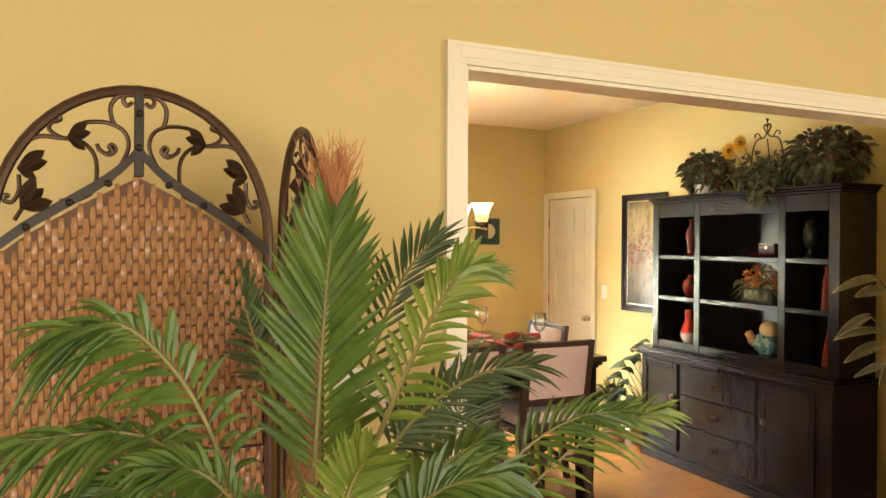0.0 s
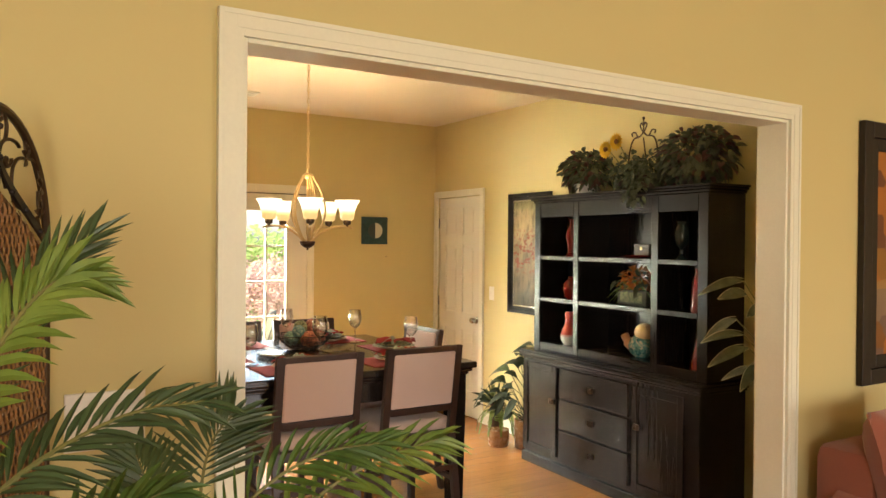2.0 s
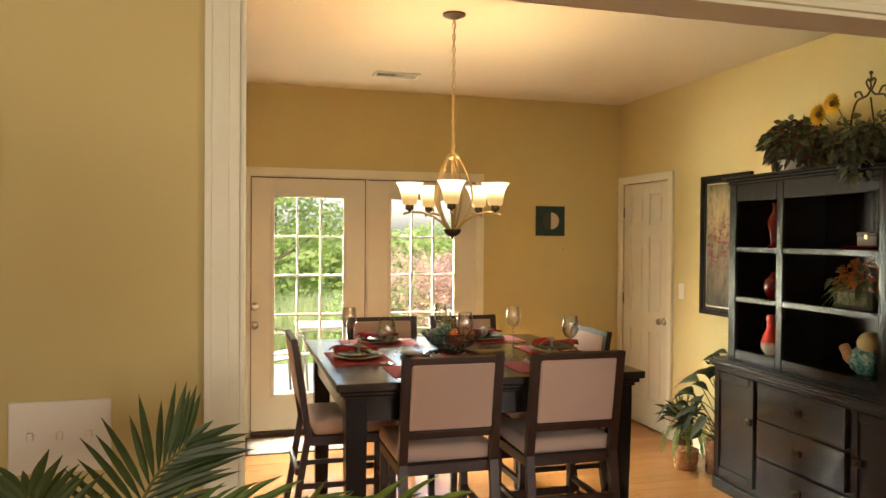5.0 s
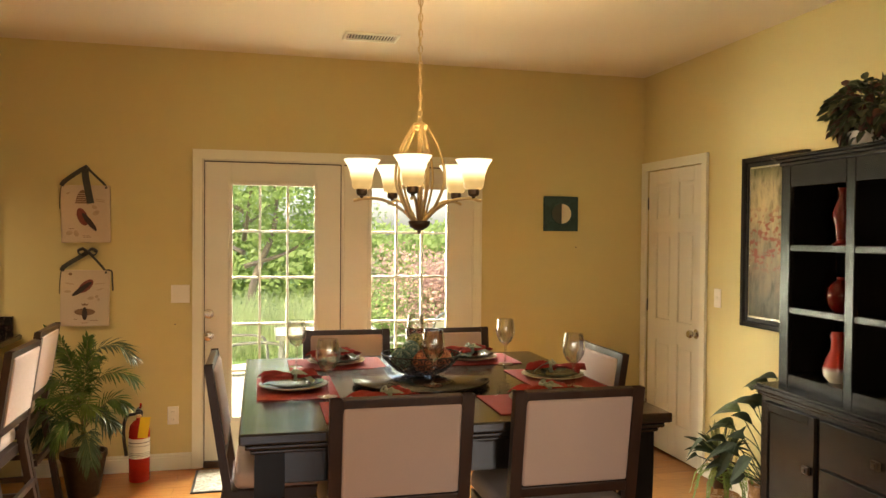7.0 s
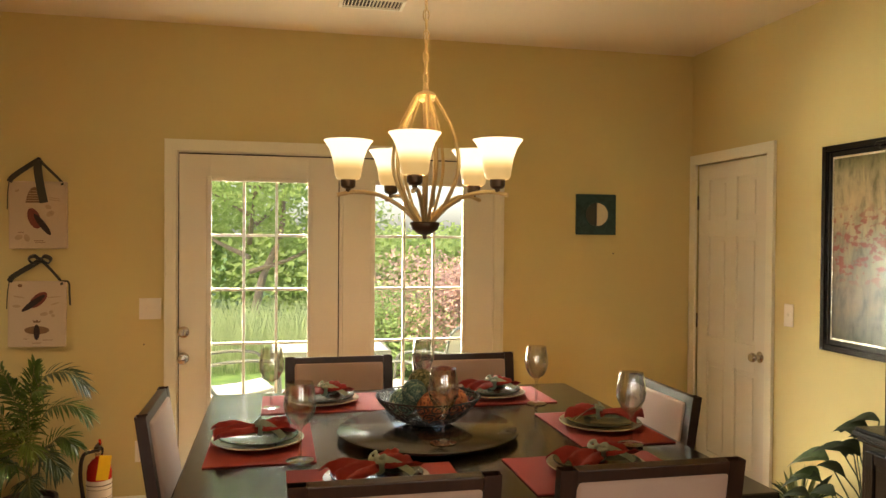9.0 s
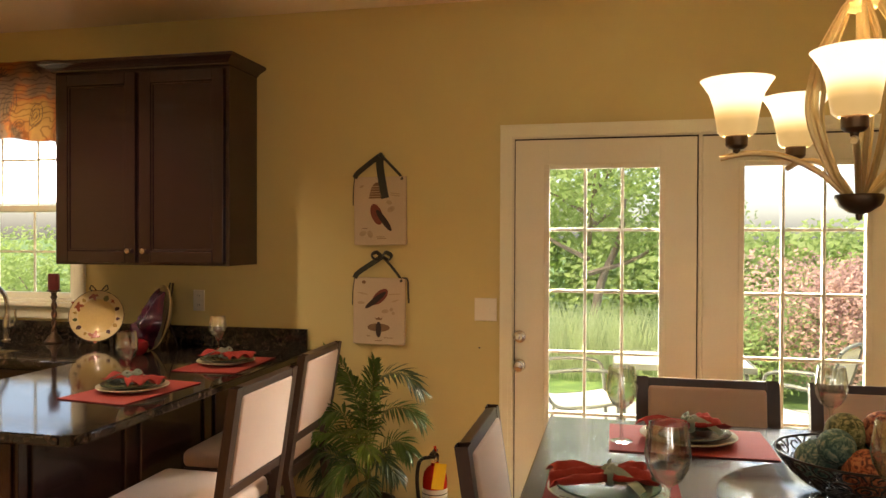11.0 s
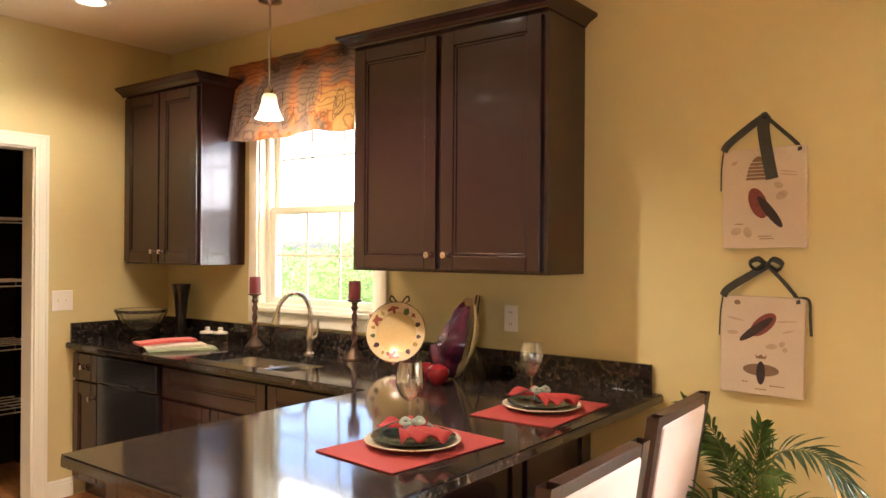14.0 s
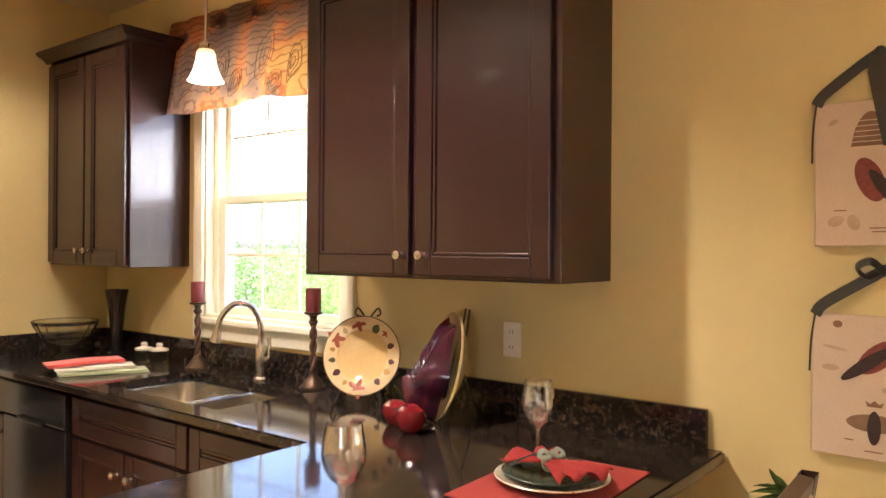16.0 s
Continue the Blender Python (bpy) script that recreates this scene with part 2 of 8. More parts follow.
CHERRY = wood("cherry_cabinet_wood", (0.024, 0.0092, 0.0092), (0.028, 0.0105, 0.0100), 0.27, 2, relief=0.0, coat=0.30, uneven=0.005)
CHERRY.node_tree.nodes["Principled BSDF"].inputs["Coat Roughness"].default_value = 0.07
FABRIC = paint("beige_upholstery", (0.56, 0.42, 0.36), 0.9, vary=0.14, grain=420, relief=0.3, patch=5, sheen=0.25)
RUST = paint("rust_upholstery", (0.25, 0.075, 0.040), 0.92, vary=0.2, grain=320, relief=0.3, patch=4, sheen=0.3)
BLACKMETAL = paint("black_iron", (0.035, 0.028, 0.024), 0.5, 0.6, vary=0.3, grain=60, relief=0.2)
BRONZE = paint("aged_bronze", (0.085, 0.055, 0.035), 0.42, 0.8, vary=0.35, grain=40, relief=0.2)
BRASS = paint("antique_brass", (0.58, 0.44, 0.22), 0.34, 0.55, vary=0.15, grain=50, relief=0.06)
NICKEL = paint("brushed_nickel", (0.62, 0.58, 0.52), 0.25, 1.0, vary=0.1, grain=120, relief=0.04)
GLASS = thin_glass("clear_glass", (0.97, 0.97, 0.96))
PANE = glass_mat("window_glass", (0.98, 1.0, 0.98), 0.0, 1.1)
SHADE = lit_glass("frosted_shade", (1.0, 0.66, 0.24), (1.0, 0.84, 0.54), 0.0, 0.118, (0.17, 0.60))
PENDANT = lit_glass("pendant_shade", (1.0, 0.86, 0.6), (1.0, 0.7, 0.3), 0.0, 0.12, (0.7, 0.18), (0.5, 1.0))
LENS = lit_glass("can_lens", (1.0, 0.85, 0.6), (1.0, 0.85, 0.6), 0, 1, (1.5, 1.5))
PLASTIC = paint("white_plastic", (0.78, 0.74, 0.64), 0.35, vary=0.03, grain=90, relief=0.0)
CERAMIC_RED = paint("red_ceramic_glaze", (0.11, 0.006, 0.005), 0.10, vary=0.25, grain=20, relief=0.03)
CERAMIC_WHITE = paint("white_ceramic", (0.78, 0.74, 0.66), 0.15, vary=0.05, grain=30, relief=0.0)
CERAMIC_TEAL = patterned("teal_ceramic", [(0.35, (0.03, 0.13, 0.14)), (0.5, (0.10, 0.30, 0.30)), (0.65, (0.35, 0.42, 0.33))], 40, 1, 0.25)
CERAMIC_DARK = paint("dark_green_ceramic", (0.018, 0.03, 0.026), 0.2, vary=0.3, grain=20, relief=0.05)
PLACEMAT = paint("red_woven_placemat", (0.30, 0.032, 0.022), 0.85, vary=0.25, grain=500, relief=0.4, stretch=(1, 1, 1))
NAPKIN = paint("red_cloth_napkin", (0.27, 0.016, 0.011), 0.85, vary=0.25, grain=200, relief=0.3)
RIBBON = paint("pale_green_ribbon", (0.24, 0.29, 0.23), 0.6, vary=0.2, grain=120, relief=0.2)
PALM = leaf_mat("palm_green", (0.042, 0.095, 0.014), (0.115, 0.200, 0.034), 0.40, 0.15)
PALM_LIGHT = leaf_mat("palm_light_green", (0.100, 0.170, 0.024), (0.21, 0.29, 0.050), 0.42, 0.15)
PALM_DARK = leaf_mat("palm_dark_green", (0.032, 0.060, 0.020), (0.075, 0.120, 0.040), 0.4, 0.1)
STEM = paint("palm_stem", (0.20, 0.19, 0.06), 0.6, vary=0.2)
PLUME = paint("dried_rust_plume", (0.44, 0.20, 0.085), 0.9, vary=0.3)
WICKER = paint("brown_wicker", (0.35, 0.185, 0.08), 0.27, vary=0.5, grain=70, relief=0.3, patch=24, random_hue=0.15)
WICKER_DARK = paint("dark_wicker", (0.055, 0.026, 0.014), 0.55, vary=0.4, grain=45, relief=0.3)


# ---- mesh tools ----
def block(bm, x0, y0, z0, x1, y1, z1, bevel=0.0, seg=2):
    vs = [bm.verts.new((x, y, z)) for x in (x0, x1) for y in (y0, y1) for z in (z0, z1)]
    fs = [bm.faces.new([vs[i] for i in f]) for f in ((0, 1, 3, 2), (4, 6, 7, 5), (0, 4, 5, 1), (2, 3, 7, 6), (0, 2, 6, 4), (1, 5, 7, 3))]
    if bevel:
        edges = {e for f in fs for e in f.edges}
        bmesh.ops.bevel(bm, geom=list(edges), offset=bevel, segments=seg, profile=0.5, affect="EDGES", clamp_overlap=True)


def lathe(bm, profile, seg=24, at=(0, 0, 0), cap=True):
    rings = []
    for r, z in profile:
        rings.append([bm.verts.new((at[0] + r * math.cos(2 * math.pi * k / seg), at[1] + r * math.sin(2 * math.pi * k / seg), at[2] + z)) for k in range(seg)])
    for a, b in zip(rings, rings[1:]):
        for k in range(seg):
            bm.faces.new((a[k], a[(k + 1) % seg], b[(k + 1) % seg], b[k]))
    if cap:
        if profile[0][0] > 1e-4:
            bm.faces.new(rings[0][::-1])
        if profile[-1][0] > 1e-4:
            bm.faces.new(rings[-1])


def tube(bm, pts, radius, seg=8, flat=1.0):
    """A round rod along pts; radius may be a list; flat squashes it across."""
    pts = [Vector(p) for p in pts]
    n = len(pts)
    rad = radius if isinstance(radius, (list, tuple)) else [radius] * n
    t = (pts[1] - pts[0]).normalized()
    u = t.orthogonal().normalized()
    rings = []
    for i, p in enumerate(pts):
        t = (pts[min(i + 1, n - 1)] - pts[max(i - 1, 0)]).normalized()
        u = (u - t * u.dot(t)).normalized()
        w = t.cross(u)
        rings.append([bm.verts.new(p + (u * math.cos(2 * math.pi * k / seg) + w * flat * math.sin(2 * math.pi * k / seg)) * rad[i]) for k in range(seg)])
    for a, b in zip(rings, rings[1:]):
        for k in range(seg):
            bm.faces.new((a[k], a[(k + 1) % seg], b[(k + 1) % seg], b[k]))
    bm.faces.new(rings[0][::-1])
    bm.faces.new(rings[-1])


def prism(bm, outline, lo, hi, axis=2):
    """A flat outline given depth along an axis."""
    def at(p, d):
        v = list(p)
        v.insert(axis, d)
        return v
    a, b = [bm.verts.new(at(p, lo)) for p in outline], [bm.verts.new(at(p, hi)) for p in outline]
    n = len(outline)
    bm.faces.new(a)
    bm.faces.new(b[::-1])
    for k in range(n):
        bm.faces.new((a[k], b[k], b[(k + 1) % n], a[(k + 1) % n]))


def ball(bm, r, at=(0, 0, 0), seg=16, squash=1.0):
    prof = [(r * math.sin(math.pi * k / 10), -r * squash * math.cos(math.pi * k / 10)) for k in range(11)]
    prof[0], prof[-1] = (1e-5, prof[0][1]), (1e-5, prof[-1][1])
    lathe(bm, prof, seg, at, cap=False)


def curve_pts(ctrl, n=16):
    """Points along a smooth line through the control points."""
    c = [Vector(p) for p in ctrl]
    c = [c[0] * 2 - c[1]] + c + [c[-1] * 2 - c[-2]]
    out = []
    for i in range(1, len(c) - 2):
        for k in range(n):
            t = k / n
            out.append(0.5 * (2 * c[i] + (c[i + 1] - c[i - 1]) * t + (2 * c[i - 1] - 5 * c[i] + 4 * c[i + 1] - c[i + 2]) * t * t + (3 * c[i] - c[i - 1] - 3 * c[i + 1] + c[i + 2]) * t ** 3))
    return out + [c[-2]]


def mesh_of(name, build, material, smooth=False):
    bm = bmesh.new()
    build(bm)
    bmesh.ops.recalc_face_normals(bm, faces=bm.faces[:])
    me = bpy.data.meshes.new(name)
    bm.to_mesh(me)
    bm.free()
    me.materials.append(material)
    if smooth:
        me.set_sharp_from_angle(angle=radians(40))
        for p in me.polygons:
            p.use_smooth = True
    return me


def part(name, build, material, parent=None, smooth=False, at=None):
    ob = new(name, mesh_of(name, build, material, smooth))
    if parent:
        ob.parent = parent
    if at is not None:
        ob.matrix_basis = at
    return ob


def boxes(name, rows, material, parent=None, bevel=0.004, smooth=False):
    def build(bm):
        for r in rows:
            block(bm, *r[:6], bevel=r[6] if len(r) > 6 else bevel)
    return part(name, build, material, parent, smooth)


def thing(name, m, label, category, group=""):
    ob = new(name)
    ob.empty_display_size = 0.1
    ob.matrix_basis = m
    return tagged(ob, label, category, group)


def structure(ob, label, category):
    return tagged(ob, label, category, kind="structure")


# ---- setting: floors, walls, ceilings ----
DIV0, DIV1 = 2.025, 2.145          # wall between sitting room and dining room
NORTH, SOUTH = 6.627, -3.6
WEST, EAST = -3.10, 4.515
OPEN0, OPEN1, OPENZ = 1.21, 3.32, 2.083
CEILZ = 2.745
E_LIV = 6.2

structure(boxes("floor", [(WEST - 0.15, SOUTH - 0.15, -0.06, E_LIV + 0.15, NORTH + 0.16, 0.0)], FLOOR, bevel=0), "honey coloured oak plank floor with a satin finish", "floor")


def wall(name, rows, label="tan painted drywall"):
    return structure(boxes(name, rows, WALL, bevel=0), label, "wall")


wall("wall_divider", [(WEST, DIV0, 0, OPEN0, DIV1, CEILZ), (OPEN1, DIV0, 0, E_LIV, DIV1, CEILZ), (OPEN0, DIV0, OPENZ, OPEN1, DIV1, CEILZ)], "tan painted wall with a wide cased opening")
FD0, FD1, FDZ = 1.335, 3.180, 2.035       # rough opening of the garden door
WIN0, WIN1, WINZ0, WINZ1 = -2.19, -1.25, 1.135, 2.32
wall("wall_north", [(WEST - 0.15, NORTH, 0, WIN0, NORTH + 0.16, CEILZ), (WIN0, NORTH, 0, WIN1, NORTH + 0.16, WINZ0), (WIN0, NORTH, WINZ1, WIN1, NORTH + 0.16, CEILZ),
                    (WIN1, NORTH, 0, FD0, NORTH + 0.16, CEILZ), (FD0, NORTH, FDZ, FD1, NORTH + 0.16, CEILZ), (FD1, NORTH, 0, EAST + 0.15, NORTH + 0.16, CEILZ)], "tan painted wall with garden door and kitchen window")
CD0, CD1 = 5.835, 6.615                   # closet door
wall("wall_east", [(EAST, DIV1, 0, EAST + 0.12, CD0, CEILZ), (EAST, CD0, 2.035, EAST + 0.12, CD1, CEILZ), (EAST, CD1, 0, EAST + 0.12, NORTH, CEILZ)])
PD0, PD1 = 5.00, 5.765                    # pantry doorway
wall("wall_west", [(WEST - 0.12, DIV1, 0, WEST, PD0, CEILZ), (WEST - 0.12, PD1, 0, WEST, NORTH, CEILZ), (WEST - 0.12, PD0, 2.035, WEST, PD1, CEILZ)])
wall("wall_sitting_west", [(WEST - 0.12, SOUTH, 0, WEST, DIV1, CEILZ)])
wall("wall_sitting_east", [(E_LIV, SOUTH, 0, E_LIV + 0.12, DIV1, CEILZ)])
wall("wall_sitting_south", [(WEST, SOUTH - 0.12, 0, E_LIV, SOUTH, 0.6), (WEST, SOUTH - 0.12, 2.3, E_LIV, SOUTH, CEILZ)] +
     [(a, SOUTH - 0.12, 0.6, b, SOUTH, 2.3) for a, b in ((WEST, -1.95), (-0.45, 0.85), (2.35, 3.65), (5.15, E_LIV))])
# near-black wall colour stands in for the dark of the unlit pantry
structure(boxes("wall_pantry", [(WEST - 1.1, 4.6, 0, WEST - 1.0, 6.2, CEILZ), (WEST - 1.0, 4.6, 0, WEST - 0.12, 4.7, CEILZ), (WEST - 1.0, 6.1, 0, WEST - 0.12, 6.2, CEILZ)], ESPRESSO, bevel=0), "near-black pantry walls, colour standing in for the unlit interior", "wall")
structure(boxes("floor_pantry", [(WEST - 1.1, 4.6, -0.06, WEST - 0.15, 6.2, -0.002)], FLOOR, bevel=0), "oak plank floor of the pantry", "floor")
# unseen closet walls added to stop sky light leaking round the door
structure(boxes("wall_closet_blocker", [(EAST + 0.7, 5.6, 0, EAST + 0.75, NORTH, CEILZ), (EAST + 0.15, NORTH, 0, EAST + 0.75, NORTH + 0.16, CEILZ), (EAST + 0.12, 5.55, 0, EAST + 0.75, 5.6, CEILZ)], WALL, bevel=0), "unseen tan closet wall added to keep out stray sky light", "wall")
structure(boxes("ceiling", [(WEST - 1.2, SOUTH - 0.15, CEILZ, E_LIV + 0.15, NORTH + 0.4, CEILZ + 0.15)], CEIL, bevel=0), "off-white flat painted ceiling", "ceiling")


def casing(name, axis, a0, a1, top, face, side, width, legs=True, material=TRIM, label="white moulded door casing"):
    """Stepped moulding round an opening: axis 'x' (wall along x) or 'y'; side: which way it stands proud."""
    steps = ((0.0, 0.30, 0.0150), (0.30, 0.80, 0.0165), (0.80, 1.0, 0.0190))
    rows = []
    for f0, f1, d in steps:
        p, q = width * f0, width * f1
        lo, hi = sorted((face, face + side * d))
        for u0, u1, z0, z1 in ((a0 - q, a0 - p, 0, top + q), (a1 + p, a1 + q, 0, top + q), (a0 - p, a1 + p, top + p, top + q)):
            rows.append((u0, lo, z0, u1, hi, z1) if axis == "x" else (lo, u0, z0, hi, u1, z1))
    ob = boxes(name, rows, material, bevel=0.0005)
    return structure(ob, label, "trim")


casing("trim_opening_front", "x", OPEN0, OPEN1, OPENZ, DIV0, -1, 0.060, label="white moulded casing round the wide opening")
casing("trim_opening_back", "x", OPEN0, OPEN1, OPENZ, DIV1, 1, 0.060, label="white moulded casing round the wide opening")
structure(boxes("trim_opening_jamb", [(OPEN0, DIV0 - 0.003, 0, OPEN0 + 0.012, DIV1 + 0.003, OPENZ), (OPEN1 - 0.012, DIV0 - 0.003, 0, OPEN1, DIV1 + 0.003, OPENZ),
                                      (OPEN0 + 0.012, DIV0 - 0.003, OPENZ - 0.012, OPEN1 - 0.012, DIV1 + 0.003, OPENZ)], TRIM, bevel=0.002), "white painted jamb boards of the opening", "trim")
casing("trim_garden_door", "x", FD0, FD1, FDZ, NORTH, -1, 0.062)
casing("trim_closet", "y", CD0, CD1 - 0.06, 2.035, EAST, -1, 0.062)
casing("trim_pantry", "y", PD0, PD1, 2.035, WEST, 1, 0.075)
structure(boxes("trim_pantry_jamb", [(WEST - 0.12, PD1 - 0.012, 0, WEST + 0.002, PD1, 2.035), (WEST - 0.12, PD0, 0, WEST + 0.002, PD0 + 0.012, 2.035), (WEST - 0.12, PD0 + 0.012, 2.023, WEST + 0.002, PD1 - 0.012, 2.035)], TRIM, bevel=0.002), "white painted jamb of the pantry doorway", "trim")


def baseboard(name, rows):
    """rows: (axis, face, side, from, to)."""
    out = []
    for axis, face, side, a, b in rows:
        for z0, z1, d in ((0, 0.085, 0.014), (0.085, 0.10, 0.010), (0.10, 0.108, 0.006)):
            lo, hi = sorted((face, face + side * d))
            out.append((a, lo, z0, b, hi, z1) if axis == "x" else (lo, a, z0, hi, b, z1))
    return structure(boxes(name, out, TRIM, bevel=0.002), "white moulded baseboard", "baseboard")


baseboard("baseboard_north", [("x", NORTH, -1, 0.26, FD0 - 0.064), ("x", NORTH, -1, FD1 + 0.064, EAST - 0.016)])
baseboard("baseboard_east", [("y", EAST, -1, DIV1 + 0.016, CD0 - 0.064)])
baseboard("baseboard_west", [("y", WEST, 1, PD1 + 0.077, 5.995), ("y", WEST, 1, DIV1 + 0.016, PD0 - 0.077)])
baseboard("baseboard_divider", [("x", DIV1, 1, WEST + 0.016, OPEN0 - 0.068), ("x", DIV1, 1, OPEN1 + 0.068, EAST - 0.016), ("x", DIV0, -1, WEST + 0.016, OPEN0 - 0.068), ("x", DIV0, -1, OPEN1 + 0.068, E_LIV)])


# ---- garden door: one leaf on hinges, one fixed leaf ----
def glazed_leaf(name, x0, x1, g0, g1, y0, y1, label, knobs):
    """A door leaf with a grid of 3 by 5 panes."""
    z0, z1, gz0, gz1 = 0.045, 2.016, 0.325, 1.872
    leaf = thing(name, pose((x0 + x1) / 2, y0, 0), label, "door")
    tagged(leaf, kind="structure")
    ox = (x0 + x1) / 2
    boxes("slab", [(x0 - ox, 0, z0, g0 - ox, y1 - y0, z1), (g1 - ox, 0, z0, x1 - ox, y1 - y0, z1), (g0 - ox, 0, z0, g1 - ox, y1 - y0, gz0), (g0 - ox, 0, gz1, g1 - ox, y1 - y0, z1)], DOORP, leaf, 0.002)
    f = 0.022
    boxes("glass_frame", [(g0 - ox - f, -0.010, gz0 - f, g0 - ox + 0.006, -0.001, gz1 + f), (g1 - ox - 0.006, -0.010, gz0 - f, g1 - ox + f, -0.001, gz1 + f),
                          (g0 - ox + 0.006, -0.010, gz0 - f, g1 - ox - 0.006, -0.001, gz0 + 0.006), (g0 - ox + 0.006, -0.010, gz1 - 0.006, g1 - ox - 0.006, -0.001, gz1 + f)], DOORP, leaf, 0.004)
    w, h = (g1 - g0) / 3, (gz1 - gz0) / 5
    bars = [(g0 - ox + w * k - 0.008, 0.006, gz0, g0 - ox + w * k + 0.008, 0.034, gz1) for k in (1, 2)]
    for j in range(1, 5):
        for k in range(3):
            bars.append((g0 - ox + w * k + (0.009 if k else 0), 0.007, gz0 + h * j - 0.008, g0 - ox + w * (k + 1) - (0.009 if k < 2 else 0), 0.033, gz0 + h * j + 0.008))
    boxes("glazing_bars", bars, DOORP, leaf, 0.003)
    me = mesh_of("pane", lambda bm: block(bm, -w / 2 + 0.001, -0.002, -h / 2 + 0.001, w / 2 - 0.001, 0.002, h / 2 - 0.001), PANE)
    for j in range(5):
        for k in range(3):
            p = new("pane", me)
            p.parent = leaf
            p.matrix_basis = pose(g0 - ox + w * (k + 0.5), 0.020, gz0 + h * (j + 0.5))
            p.visible_shadow = False
    for z, lock in knobs:
        def build(bm, z=z, lock=lock):
            prof = [(0.031, 0.0), (0.033, 0.004), (0.030, 0.010), (0.016, 0.014), (0.013, 0.028)] + ([(0.017, 0.030), (0.017, 0.034), (1e-4, 0.034)] if lock else [(0.015, 0.034), (0.026, 0.042), (0.029, 0.054), (0.024, 0.064), (1e-4, 0.068)])
            lathe(bm, prof, 24)
            if lock:
                block(bm, -0.004, -0.017, 0.034, 0.004, 0.017, 0.046, 0.002)
        tagged(part("knob" if not lock else "deadbolt", build, NICKEL, leaf, True, pose(1.376 - ox, -0.001, z, 90)), "satin nickel hardware")
    return leaf


glazed_leaf("door_garden", 1.351, 2.235, 1.520, 2.064, NORTH - 0.012, NORTH + 0.032, "cream painted garden door with fifteen clear panes, closed", [(1.017, True), (0.871, False)])
glazed_leaf("door_garden_fixed", 2.262, 3.170, 2.446, 2.988, NORTH - 0.006, NORTH + 0.038, "cream painted fixed door leaf with fifteen clear panes", [])
structure(boxes("door_garden_frame", [(FD0, NORTH - 0.004, 0, FD0 + 0.010, NORTH + 0.16, FDZ), (FD1 - 0.010, NORTH - 0.004, 0, FD1, NORTH + 0.16, FDZ), (FD0 + 0.01, NORTH - 0.004, FDZ - 0.010, FD1 - 0.01, NORTH + 0.16, FDZ),
                                      (2.242, NORTH - 0.010, 0.03, 2.260, NORTH + 0.06, FDZ - 0.011)], DOORP, bevel=0.002), "cream painted frame and mullion of the garden door", "door frame")
# black strips set in the door gaps stand in for their shade
structure(boxes("trim_gap_shade", [(FD0 + 0.0105, NORTH - 0.003, 0.045, 1.3505, NORTH + 0.03, 2.0162), (FD0 + 0.0105, NORTH - 0.003, 2.0165, FD1 - 0.0105, NORTH + 0.03, 2.0245), (2.2355, NORTH - 0.003, 0.045, 2.2415, NORTH + 0.03, 2.0162)], BLACKMETAL, bevel=0), "dark strip coloured as the shaded gap round the garden door", "trim")
structure(boxes("door_garden_sill", [(FD0 + 0.010, NORTH - 0.03, 0.0, FD1 - 0.010, NORTH + 0.16, 0.042)], BRONZE, bevel=0.006), "bronze threshold under the garden door", "threshold")


# ---- closet door with six panels ----
def closet_door():
    d = thing("door_closet", pose(EAST, (CD0 + CD1 - 0.06) / 2, 0), "cream painted six-panel closet door, closed", "door")
    tagged(d, kind="structure")
    half = (CD1 - 0.06 - CD0) / 2 - 0.003
    rows, panels = [], []
    stile, mid = 0.115, 0.05
    zs = [(0.012, 0.24), (0.80, 0.96), (1.58, 1.68), (1.93, 2.03)]
    rows += [(0.008, -half, 0.012, 0.04, -half + stile, 2.03), (0.008, half - stile, 0.012, 0.04, half, 2.03), (0.008, -mid, 0.012, 0.04, mid, 2.03)]
    for z0, z1 in zs:
        rows += [(0.008, -half + stile, z0, 0.04, -mid, z1), (0.008, mid, z0, 0.04, half - stile, z1)]
    boxes("slab", rows, DOORP, d, 0.003)
    for (a, b), (c, e) in zip(zs, zs[1:]):
        for y0, y1 in ((-half + stile, -mid), (mid, half - stile)):
            panels.append((0.020, y0 - 0.002, b - 0.002, 0.036, y1 + 0.002, c + 0.002, 0))
            panels.append((0.013, y0 + 0.025, b + 0.025, 0.0195, y1 - 0.025, c - 0.025, 0.004))
    boxes("panel", panels, DOORP, d)
    tagged(part("knob", lambda bm: lathe(bm, [(0.031, 0.0), (0.032, 0.004), (0.014, 0.012), (0.012, 0.03), (0.024, 0.038), (0.028, 0.05), (0.022, 0.062), (1e-4, 0.066)], 24), NICKEL, d, True, pose(0.008, -half + 0.065, 0.905, 0, -90)), "satin nickel knob")
    boxes("hinge", [(0.0, half - 0.003, z, 0.012, half + 0.006, z + 0.09, 0.002) for z in (0.25, 1.0, 1.75)], BRONZE, d)
    return d


closet_door()


